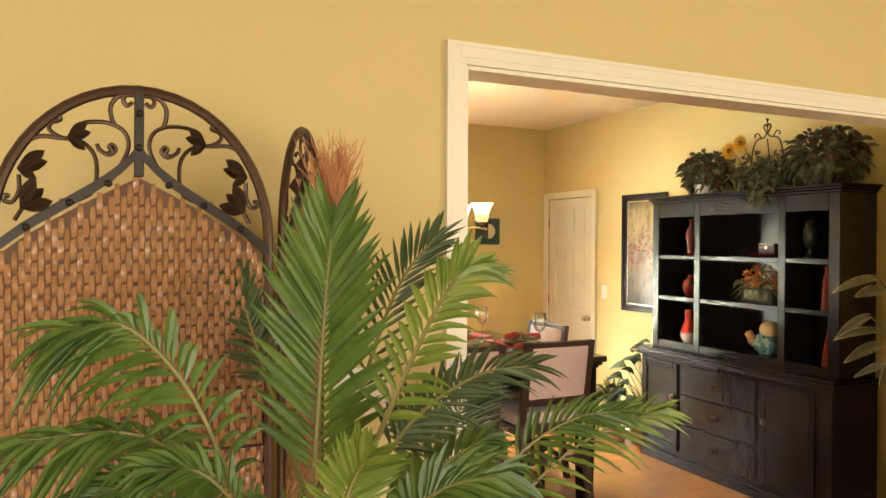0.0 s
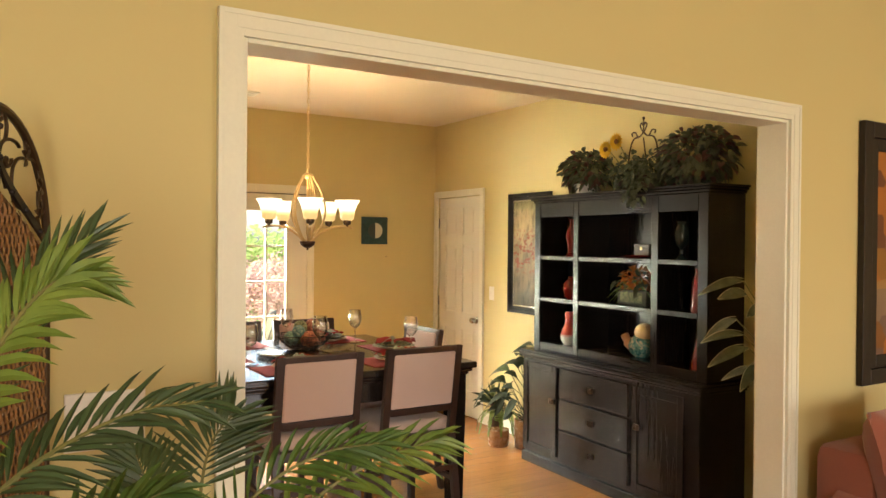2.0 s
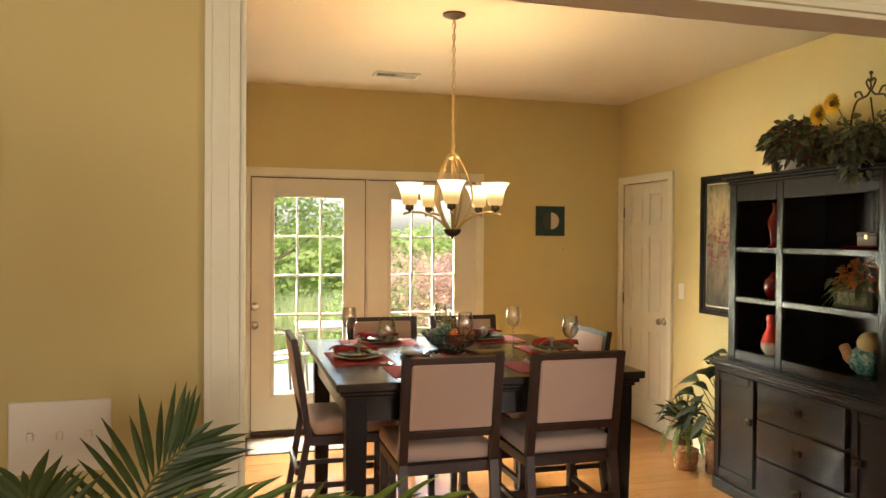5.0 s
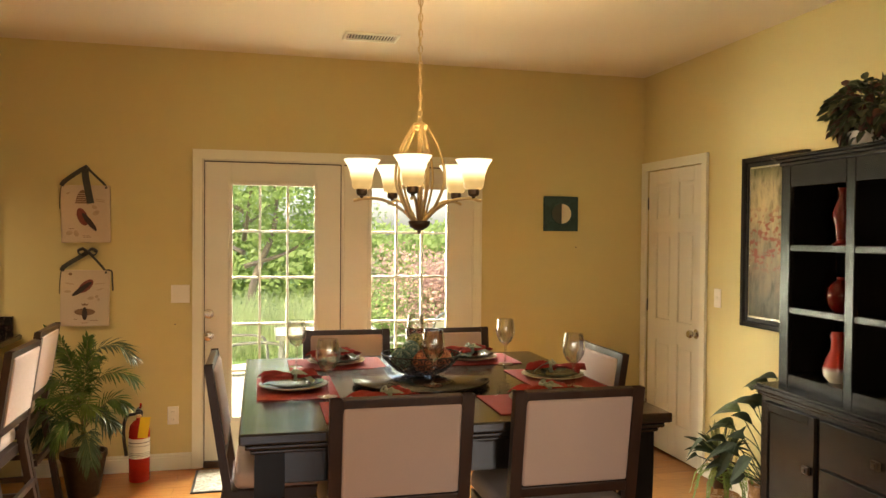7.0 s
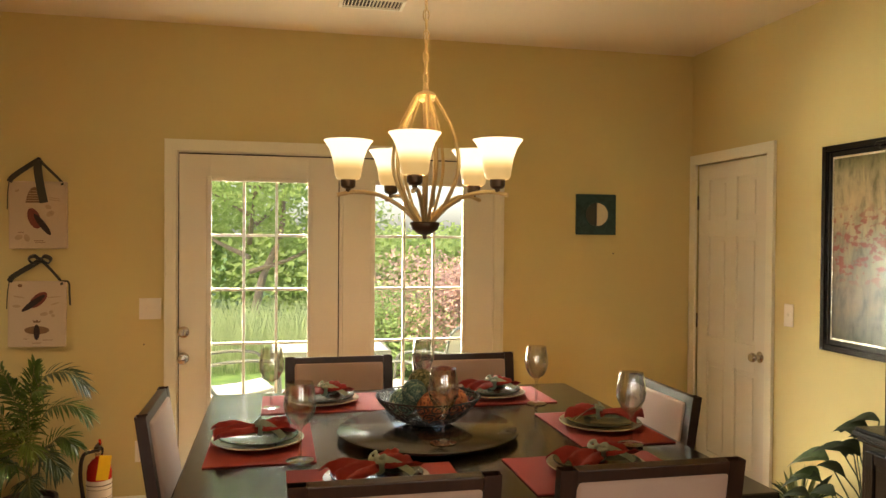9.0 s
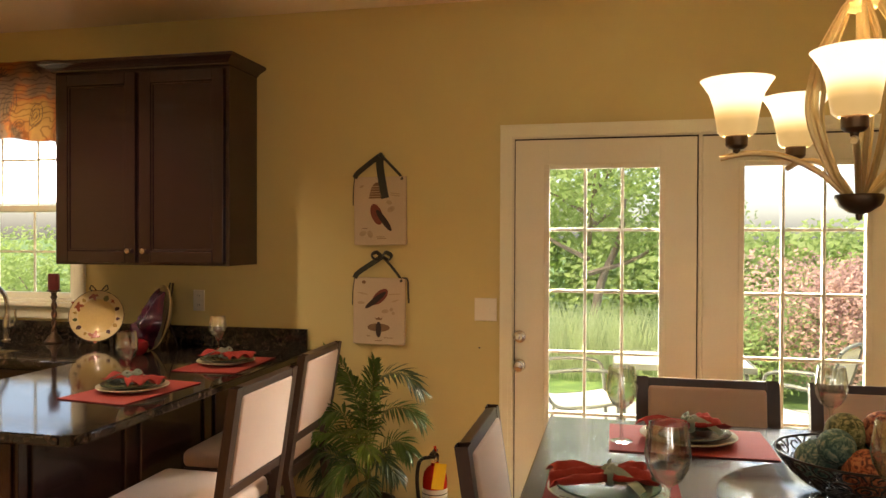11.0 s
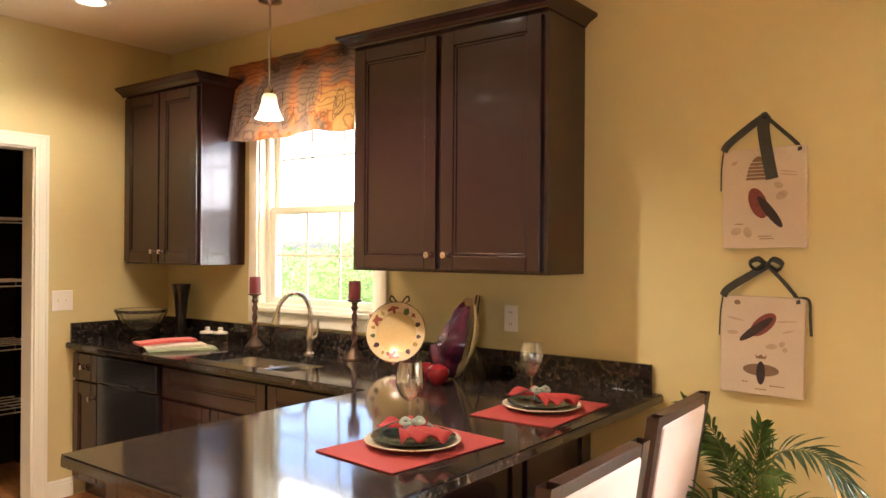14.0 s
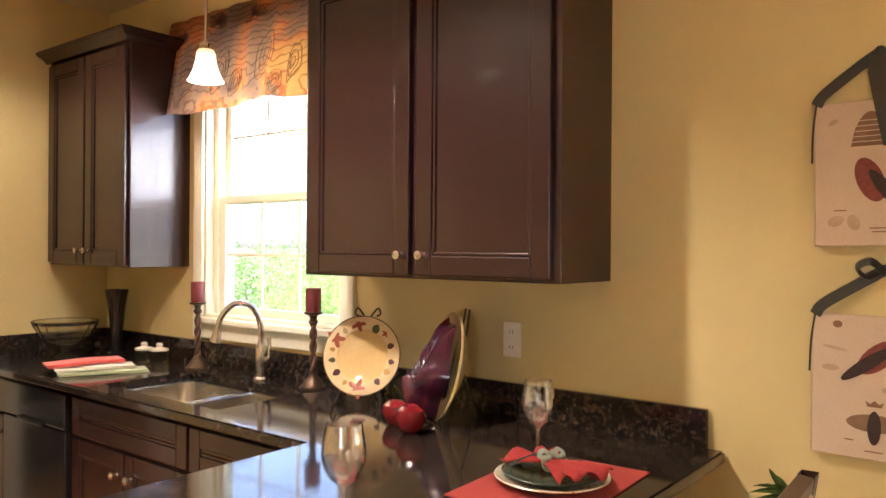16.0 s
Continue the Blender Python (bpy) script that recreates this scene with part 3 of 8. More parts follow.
# ---- kitchen window ----
def kitchen_window():
    w = thing("window_kitchen", pose((WIN0 + WIN1) / 2, NORTH, WINZ0), "white double-hung window with grille bars over the sink", "window")
    tagged(w, kind="structure")
    hw, h = (WIN1 - WIN0) / 2, WINZ1 - WINZ0
    y = 0.055
    boxes("frame", [(-hw, 0.0, 0, -hw + 0.012, 0.16, h), (hw - 0.012, 0.0, 0, hw, 0.16, h), (-hw + 0.012, 0.0, h - 0.012, hw - 0.012, 0.16, h), (-hw + 0.012, 0.0, 0, hw - 0.012, 0.16, 0.014),
                    (-hw + 0.012, y - 0.012, 0.014, -hw + 0.045, 0.14, h - 0.012), (hw - 0.045, y - 0.012, 0.014, hw - 0.012, 0.14, h - 0.012)], TRIM, w, 0.003)
    mid = 1.69 - WINZ0
    a, b = -hw + 0.045, hw - 0.045
    rows = []
    for z0, z1, dy in ((0.014, mid + 0.02, 0.0), (mid - 0.02, h - 0.012, 0.032)):
        rows += [(a, y + dy, z0, a + 0.038, y + dy + 0.028, z1), (b - 0.038, y + dy, z0, b, y + dy + 0.028, z1), (a + 0.038, y + dy, z0, b - 0.038, y + dy + 0.028, z0 + 0.036), (a + 0.038, y + dy, z1 - 0.036, b - 0.038, y + dy + 0.028, z1)]
    boxes("sash", rows, TRIM, w, 0.003)
    bars = []
    for z0, z1, dy in ((0.05, mid - 0.016, 0.010), (mid + 0.016, h - 0.048, 0.042)):
        n = 3
        gw = (b - a - 0.076) / n
        for k in range(1, n):
            bars.append((a + 0.038 + gw * k - 0.007, y + dy, z0, a + 0.038 + gw * k + 0.007, y + dy + 0.010, z1, 0.002))
        bars.append((a + 0.038, y + dy + 0.001, (z0 + z1) / 2 - 0.007, b - 0.038, y + dy + 0.009, (z0 + z1) / 2 + 0.007, 0.002))
    boxes("grille", bars, TRIM, w)
    p = boxes("pane", [(a + 0.03, y + 0.013, 0.045, b - 0.03, y + 0.017, mid - 0.01, 0), (a + 0.03, y + 0.046, mid + 0.01, b - 0.03, y + 0.050, h - 0.04, 0)], PANE, w)
    p.visible_shadow = False
    cw = 0.072
    boxes("casing", [(-hw - cw, -0.018, -0.10, -hw, -0.001, h + cw), (hw, -0.018, -0.10, hw + cw, -0.001, h + cw), (-hw, -0.018, h, hw, -0.001, h + cw), (-hw, -0.018, -0.10, hw, -0.001, -0.03)], TRIM, w, 0.005)
    boxes("sill", [(-hw - 0.002, -0.045, -0.029, hw + 0.002, 0.05, -0.001, 0.006)], TRIM, w)


kitchen_window()

# ---- kitchen cabinets and counters ----
def cabinet_door(parent, x0, x1, z0, z1, y, knob=None, material=None):
    """A raised-panel door facing -y in the cabinet's own frame; parts carry their own meshes."""
    material = material or CHERRY
    s = 0.062
    d = part("door", lambda bm: [block(bm, *r, bevel=0.004) for r in (
        (x0, y - 0.020, z0, x0 + s, y - 0.001, z1), (x1 - s, y - 0.020, z0, x1, y - 0.001, z1), (x0 + s, y - 0.020, z0, x1 - s, y - 0.001, z0 + s), (x0 + s, y - 0.020, z1 - s, x1 - s, y - 0.001, z1),
        (x0 + s, y - 0.016, z0 + s, x0 + s + 0.012, y - 0.002, z1 - s), (x1 - s - 0.012, y - 0.016, z0 + s, x1 - s, y - 0.002, z1 - s), (x0 + s, y - 0.016, z0 + s, x1 - s, y - 0.002, z0 + s + 0.012), (x0 + s, y - 0.016, z1 - s - 0.012, x1 - s, y - 0.002, z1 - s))]
        + [block(bm, x0 + s + 0.012, y - 0.009, z0 + s + 0.012, x1 - s - 0.012, y - 0.001, z1 - s - 0.012)], material, parent)
    if knob:
        k = part("knob", lambda bm: lathe(bm, [(0.009, 0), (0.006, 0.008), (0.007, 0.014), (0.015, 0.019), (0.014, 0.026), (1e-4, 0.029)], 16), NICKEL, d, True, pose(knob[0], y - 0.020, knob[1], 90))
        tagged(k, "nickel knob")
    return d


def upper_cabinet(x0, x1, doors, label, depth=0.31):
    z0, z1 = 1.370, 2.385
    c = thing("wall_cabinet", pose((x0 + x1) / 2, NORTH, z0), label, "cabinet", "kitchen wall cabinets")
    h, hw = z1 - z0, (x1 - x0) / 2
    boxes("body", [(-hw, -depth, 0, hw, -0.001, h + 0.03)], CHERRY, c, 0.002)
    steps = ((h + 0.018, 0.002), (h + 0.019, 0.006), (h + 0.026, 0.008), (h + 0.030, 0.013), (h + 0.038, 0.022), (h + 0.047, 0.038), (h + 0.054, 0.050), (h + 0.056, 0.055), (h + 0.070, 0.055), (h + 0.072, 0.052))

    def crown(bm):
        rings = [[bm.verts.new(p) for p in ((-hw - o, -0.001, z), (-hw - o, -depth - 0.02 - o, z), (hw + o, -depth - 0.02 - o, z), (hw + o, -0.001, z))] for z, o in steps]
        for p, q in zip(rings, rings[1:]):
            for k in range(4):
                bm.faces.new((p[k], p[(k + 1) % 4], q[(k + 1) % 4], q[k]))
        bm.faces.new(rings[0][::-1])
        bm.faces.new(rings[-1])
    part("crown", crown, CHERRY, c)
    for a, b, kx in doors:
        cabinet_door(c, a - (x0 + x1) / 2, b - (x0 + x1) / 2, 0.012, h + 0.006, -depth, (kx - (x0 + x1) / 2, 0.075))
    return c


upper_cabinet(-1.125, -0.088, [(-1.10, -0.625, -0.655), (-0.595, -0.115, -0.565)], "dark cherry wall cabinet with two raised-panel doors")
upper_cabinet(-3.095, -2.315, [(-3.08, -2.712, -2.745), (-2.698, -2.335, -2.665)], "dark cherry wall cabinet beside the window")

CZ = 0.908
BASE_Y = 6.00


def base_run():
    c = thing("base_cabinet", pose(-1.9, BASE_Y, 0), "dark cherry base cabinets under the sink counter", "cabinet", "kitchen base cabinets")
    boxes("body", [(-1.19, 0.0, 0.10, 1.2, NORTH - BASE_Y - 0.002, CZ - 0.23, 0), (-1.19, 0.0, CZ - 0.23, 1.2, 0.03, CZ - 0.036, 0), (-1.19, 0.07, 0.001, 1.2, NORTH - BASE_Y - 0.002, 0.10, 0), (-1.19, NORTH - BASE_Y - 0.06, CZ - 0.23, 1.2, NORTH - BASE_Y - 0.002, CZ - 0.036, 0)], CHERRY, c)
    for a, b, z0, z1, k in ((-1.175, -0.905, 0.70, 0.85, (-1.04, 0.775)), (-1.175, -0.905, 0.12, 0.685, (-0.95, 0.60)), (-0.255, 0.145, 0.12, 0.685, (0.10, 0.60)), (0.155, 0.555, 0.12, 0.685, (0.20, 0.60)), (-0.255, 0.555, 0.70, 0.85, None), (0.57, 1.15, 0.12, 0.685, (0.62, 0.60)), (0.57, 1.15, 0.70, 0.85, (0.86, 0.775))):
        cabinet_door(c, a, b, z0, z1, 0.0, k)
    return c


base_run()


def dishwasher():
    d = thing("dishwasher", pose(-2.48, BASE_Y - 0.004, 0.10), "black built-in dishwasher with a flat door", "dishwasher")
    gloss = paint("black_appliance", (0.012, 0.013, 0.015), 0.18, vary=0.1, relief=0.0)
    boxes("door", [(-0.298, -0.028, 0.0, 0.298, -0.001, 0.60, 0.006)], gloss, d)
    boxes("control_panel", [(-0.298, -0.032, 0.608, 0.298, -0.001, 0.755, 0.008)], gloss, d)
    boxes("handle", [(-0.12, -0.045, 0.60, 0.12, -0.033, 0.622, 0.005)], gloss, d)


dishwasher()


def peninsula():
    c = thing("peninsula_base", pose(-0.36, 4.86, 0), "dark cherry panelled base of the breakfast bar", "cabinet", "kitchen base cabinets")
    boxes("body", [(-0.31, 0.0, 0.001, 0.31, NORTH - 4.86 - 0.002, CZ - 0.036)], CHERRY, c, 0.003)
    for y0, y1 in ((0.05, 0.60), (0.64, 1.19), (1.23, 1.72)):
        s = 0.06
        boxes("panel", [(0.311, y0, 0.10, 0.322, y0 + s, 0.84), (0.311, y1 - s, 0.10, 0.322, y1, 0.84), (0.311, y0 + s, 0.10, 0.322, y1 - s, 0.10 + s), (0.311, y0 + s, 0.84 - s, 0.322, y1 - s, 0.84)], CHERRY, c, 0.003)
    boxes("end_panel", [(-0.29, -0.012, 0.10, -0.23, -0.001, 0.84), (0.23, -0.012, 0.10, 0.29, -0.001, 0.84), (-0.23, -0.012, 0.10, 0.23, -0.001, 0.16), (-0.23, -0.012, 0.78, 0.23, -0.001, 0.84)], CHERRY, c, 0.003)


peninsula()
SINK = (-2.04, -1.27, 6.05, 6.46)


def counter():
    c = thing("countertop", pose(0, 0, CZ - 0.035), "polished dark granite countertop with a breakfast bar", "countertop")
    sx0, sx1, sy0, sy1 = SINK
    t = 0.035
    z = [0.0, t]
    fy = 5.955

    def build(bm):
        for x0, y0, x1, y1 in ((WEST, fy, sx0, NORTH), (sx0, fy, sx1, sy0), (sx0, sy1, sx1, NORTH), (sx1, fy, -0.700, NORTH)):
            block(bm, x0 + 0.001, y0, 0, x1 if x1 > -0.8 else x1 + 0.001, y1 - 0.002, t)
        # breakfast bar with a rounded corner
        r = 0.055
        pts = [(-0.700, NORTH - 0.002), (-0.700, 4.75)]
        pts += [(0.252 - r + r * math.sin(a * math.pi / 16), 4.75 + r - r * math.cos(a * math.pi / 16)) for a in range(9)]
        pts += [(0.252, NORTH - 0.002)]
        prism(bm, pts, 0, t)
    part("slab", build, GRANITE, c)
    boxes("edge", [(WEST + 0.001, fy - 0.008, 0.004, -0.709, fy - 0.0005, t - 0.004, 0.003), (-0.7085, 4.76, 0.004, -0.7005, fy - 0.0005, t - 0.004, 0.003), (-0.69, 4.742, 0.004, 0.195, 4.7495, t - 0.004, 0.003), (0.2525, 4.81, 0.004, 0.260, NORTH - 0.004, t - 0.004, 0.003)], GRANITE, c)
    boxes("backsplash", [(WEST + 0.022, NORTH - 0.022, t + 0.0005, 0.213, NORTH - 0.001, t + 0.112), (WEST + 0.001, 5.975, t + 0.0005, WEST + 0.021, NORTH - 0.001, t + 0.112)], GRANITE, c, 0.002)
    s = thing("sink", pose(0, 0, CZ), "stainless steel double-bowl undermount sink", "sink")
    mid = sx0 + (sx1 - sx0) * 0.56

    def bowl(bm):
        for x0, x1 in ((sx0, mid - 0.008), (mid + 0.008, sx1)):
            d = -0.19
            y0, y1 = sy0, sy1
            cx, cy = (x0 + x1) / 2, (y0 + y1) / 2

            def ring(i, z, power, n=40):
                out = []
                for k in range(n):
                    q = 2 * math.pi * (k + 0.5) / n
                    c, s_ = math.cos(q), math.sin(q)
                    r = (abs(c) ** power + abs(s_) ** power) ** (-1 / power)
                    out.append(bm.verts.new((cx + ((x1 - x0) / 2 - i) * r * c, cy + ((y1 - y0) / 2 - i) * r * s_, z)))
                return out
            rs = [ring(-0.006, -0.036, 14), ring(0.004, -0.042, 9), ring(0.012, d + 0.05, 7), ring(0.024, d + 0.016, 6), ring(0.05, d, 5)]
            for a, b in zip(rs, rs[1:]):
                for k in range(40):
                    bm.faces.new((a[k], a[(k + 1) % 40], b[(k + 1) % 40], b[k]))
            bm.faces.new(rs[-1])
        block(bm, mid - 0.010, sy0, -0.075, mid + 0.010, sy1, -0.034, 0.006)
    part("bowl", bowl, paint("sink_steel", (0.60, 0.57, 0.50), 0.24, 1.0, vary=0.15, grain=140, relief=0.05), s, True)


counter()


# ---- dining table ----
def dining_table():
    t = thing("dining_table", pose(2.385, 4.58, 0), "dark espresso square counter-height dining table", "table")
    hx, hy = 0.748, 0.735
    boxes("top", [(-hx, -hy, 0.884, hx, hy, 0.920, 0.006)], TABLEWOOD, t)
    boxes("top_moulding", [(-hx + 0.018, -hy + 0.018, 0.862, hx - 0.018, hy - 0.018, 0.8835, 0.008), (-hx + 0.035, -hy + 0.035, 0.845, hx - 0.035, hy - 0.035, 0.8615, 0.006)], TABLEWOOD, t)
    boxes("apron", [(-hx + 0.08, -hy + 0.06, 0.74, hx - 0.08, -hy + 0.085, 0.845), (-hx + 0.08, hy - 0.085, 0.74, hx - 0.08, hy - 0.06, 0.845), (-hx + 0.06, -hy + 0.08, 0.74, -hx + 0.085, hy - 0.08, 0.845), (hx - 0.085, -hy + 0.08, 0.74, hx - 0.06, hy - 0.08, 0.845)], TABLEWOOD, t, 0.003)

    def leg(bm):
        a, b = 0.048, 0.036
        for z0, z1, r0, r1 in ((0.0, 0.72, b, a), (0.72, 0.845, a, a)):
            v = [bm.verts.new((sx * r, sy * r, z)) for z, r in ((z0, r0), (z1, r1)) for sx, sy in ((-1, -1), (1, -1), (1, 1), (-1, 1))]
            for k in range(4):
                bm.faces.new((v[k], v[(k + 1) % 4], v[4 + (k + 1) % 4], v[4 + k]))
            bm.faces.new(v[:4])
            bm.faces.new(v[4:])
    for sx in (-1, 1):
        for sy in (-1, 1):
            part("leg", leg, ESPRESSO, t, at=pose(sx * (hx - 0.095), sy * (hy - 0.095), 0))


dining_table()


# ---- counter-height chair, built once with its back at y = 0 facing +y ----
def counter_chair(name, m, label, group):
    c = thing(name, m, label, "chair", group)
    hw, top, seat = 0.232, 1.035, 0.618
    lean = lambda z: 0.075 * max(0.0, (z - 0.55)) / 0.5
    leanb = lambda z: 0.09 * max(0.0, 0.55 - z) / 0.55

    def post(bm, sx):
        pts = [(sx * (hw - 0.02), 0.075 - lean(z) - leanb(z), z) for z in (0.0, 0.2, 0.4, 0.55, 0.7, 0.85, top)]
        for (xa, ya, za), (xb, yb, zb) in zip(pts, pts[1:]):
            v = [bm.verts.new((x + i, y + j, z)) for x, y, z in ((xa, ya, za), (xb, yb, zb)) for i, j in ((-0.02, -0.016), (0.02, -0.016), (0.02, 0.016), (-0.02, 0.016))]
            for k in range(4):
                bm.faces.new((v[k], v[(k + 1) % 4], v[4 + (k + 1) % 4], v[4 + k]))
        bmesh.ops.remove_doubles(bm, verts=bm.verts[:], dist=1e-5)
    for sx in (-1, 1):
        part("back_leg", lambda bm, sx=sx: post(bm, sx), CHAIRWOOD, c)
    ang = -math.degrees(math.atan2(0.075, 0.5))

    def rail(name, z, h, mat):
        part(name, lambda bm: block(bm, -hw + 0.040, -0.015, -h / 2, hw - 0.040, 0.015, h / 2, 0.003), mat, c, at=pose(0, 0.075 - lean(z), z, -ang))
    rail("top_rail", top - 0.022, 0.044, CHAIRWOOD)
    rail("lower_rail", 0.686, 0.036, CHAIRWOOD)
    part("back_cushion", lambda bm: block(bm, -hw + 0.0405, -0.021, -0.152, hw - 0.0405, 0.024, 0.152, 0.012, 3), FABRIC, c, True, pose(0, 0.075 - lean(0.858), 0.858, -ang))
    part("seat", lambda bm: block(bm, -hw, 0.10, seat - 0.075, hw + 0.0, 0.54, seat, 0.028, 3), FABRIC, c, True)
    boxes("seat_frame", [(-hw + 0.005, 0.085, seat - 0.125, hw - 0.005, 0.535, seat - 0.076)], CHAIRWOOD, c, 0.004)
    for row in ((-hw + 0.005, 0.495, 0, -hw + 0.043, 0.533, seat - 0.126), (hw - 0.043, 0.495, 0, hw - 0.005, 0.533, seat - 0.126)):
        boxes("front_leg", [row], CHAIRWOOD, c, 0.004)
    for row in ((-hw + 0.0435, 0.502, 0.20, hw - 0.0435, 0.526, 0.235), (-hw + 0.013, 0.03, 0.27, -hw + 0.033, 0.494, 0.298), (hw - 0.033, 0.03, 0.27, hw - 0.013, 0.494, 0.298), (-hw + 0.035, 0.012, 0.34, hw - 0.035, 0.032, 0.370)):
        boxes("stretcher", [row], CHAIRWOOD, c, 0.003)
    return c


CH = "dark-stained wooden counter chair with beige upholstered seat and back"
chair = counter_chair("dining_chair", pose(2.143, 3.775, 0), CH, "chairs round the table")
for x, y, rz in ((2.745, 3.775, 0), (2.155, 5.490, 180), (2.712, 5.490, 180), (1.505, 4.69, -90), (3.250, 4.655, 90)):
    copy_thing(chair, pose(x, y, 0, 0, 0, rz))
bar = counter_chair("bar_chair", pose(0.675, 5.18, 0, 0, 0, 90), "dark-stained wooden bar chair with beige upholstered back", "chairs at the breakfast bar")
copy_thing(bar, pose(0.60, 5.87, 0, 0, 0, 92))


# ---- chandelier ----
def chandelier():
    c = thing("chandelier", pose(CHANDELIER.x, CHANDELIER.y, 1.55), "five-light antique brass chandelier with lit frosted bell shades", "chandelier")
    part("canopy", lambda bm: lathe(bm, [(0.062, CEILZ - 1.552), (0.060, CEILZ - 1.562), (0.035, CEILZ - 1.572), (0.012, CEILZ - 1.582), (1e-4, CEILZ - 1.583)], 24), BRONZE, c, True)

    def chain(bm):
        z, k = 0.475, 0
        while z < CEILZ - 1.585:
            pts = [Vector((0.009 * math.cos(a), 0, 0.019 * math.sin(a))) for a in [2 * math.pi * i / 10 for i in range(11)]]
            rot = Matrix.Rotation(radians(90 * (k % 2)), 3, "Z")
            tube(bm, [rot @ p + Vector((0, 0, z + 0.019)) for p in pts], 0.0022, 5)
            z, k = z + 0.032, k + 1
        tube(bm, [(0.004, 0.003, 0.47), (-0.004, 0.004, 0.8), (0.004, -0.003, CEILZ - 1.59)], 0.002, 5)
    part("chain", chain, BRASS, c)
    part("stem", lambda bm: lathe(bm, [(0.006, 0.08), (0.009, 0.10), (0.009, 0.42), (0.030, 0.428), (0.034, 0.438), (0.026, 0.448), (0.010, 0.455), (0.006, 0.478), (1e-4, 0.48)], 18), BRASS, c, True)
    part("hub", lambda bm: lathe(bm, [(1e-4, 0.0), (0.006, 0.004), (0.007, 0.014), (0.020, 0.018), (0.040, 0.032), (0.046, 0.048), (0.044, 0.054), (1e-4, 0.055)], 24), BRONZE, c, True)

    def rib(bm):
        pts = curve_pts([(0.020, 0, 0.052), (0.058, 0, 0.10), (0.103, 0, 0.215), (0.085, 0, 0.33), (0.032, 0, 0.435)], 6)
        tube(bm, pts, 0.0055, 6, 1.0)

    def arm(bm):
        tube(bm, curve_pts([(0.022, 0, 0.05), (0.075, 0, 0.10), (0.145, 0, 0.135), (0.215, 0, 0.142), (0.268, 0, 0.132)], 6), 0.0065, 8)

    def socket(bm):
        lathe(bm, [(0.006, 0.140), (0.008, 0.15), (0.016, 0.152), (0.022, 0.158), (0.023, 0.182), (0.018, 0.186)], 16, (0.235, 0, 0))

    def shade(bm):
        out = [(0.030, 0.0), (0.038, 0.008), (0.042, 0.034), (0.047, 0.064), (0.056, 0.090), (0.069, 0.111), (0.074, 0.117)]
        lathe(bm, out + [(r - 0.003, z) for r, z in out[::-1]], 28, cap=False)
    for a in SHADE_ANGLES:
        part("arm", arm, BRASS, c, True, pose(0, 0, 0, 0, 0, a))
        for turn in (10, 26):
            part("rib", rib, BRASS, c, True, pose(0, 0, 0, 0, 0, a + turn))
        part("socket", socket, BRONZE, c, True, pose(0, 0, 0, 0, 0, a))
        s = part("shade", shade, SHADE, c, True, pose(0.235 * math.cos(radians(a)), 0.235 * math.sin(radians(a)), 0.178))
        tagged(s, "lit frosted glass bell shade")


chandelier()


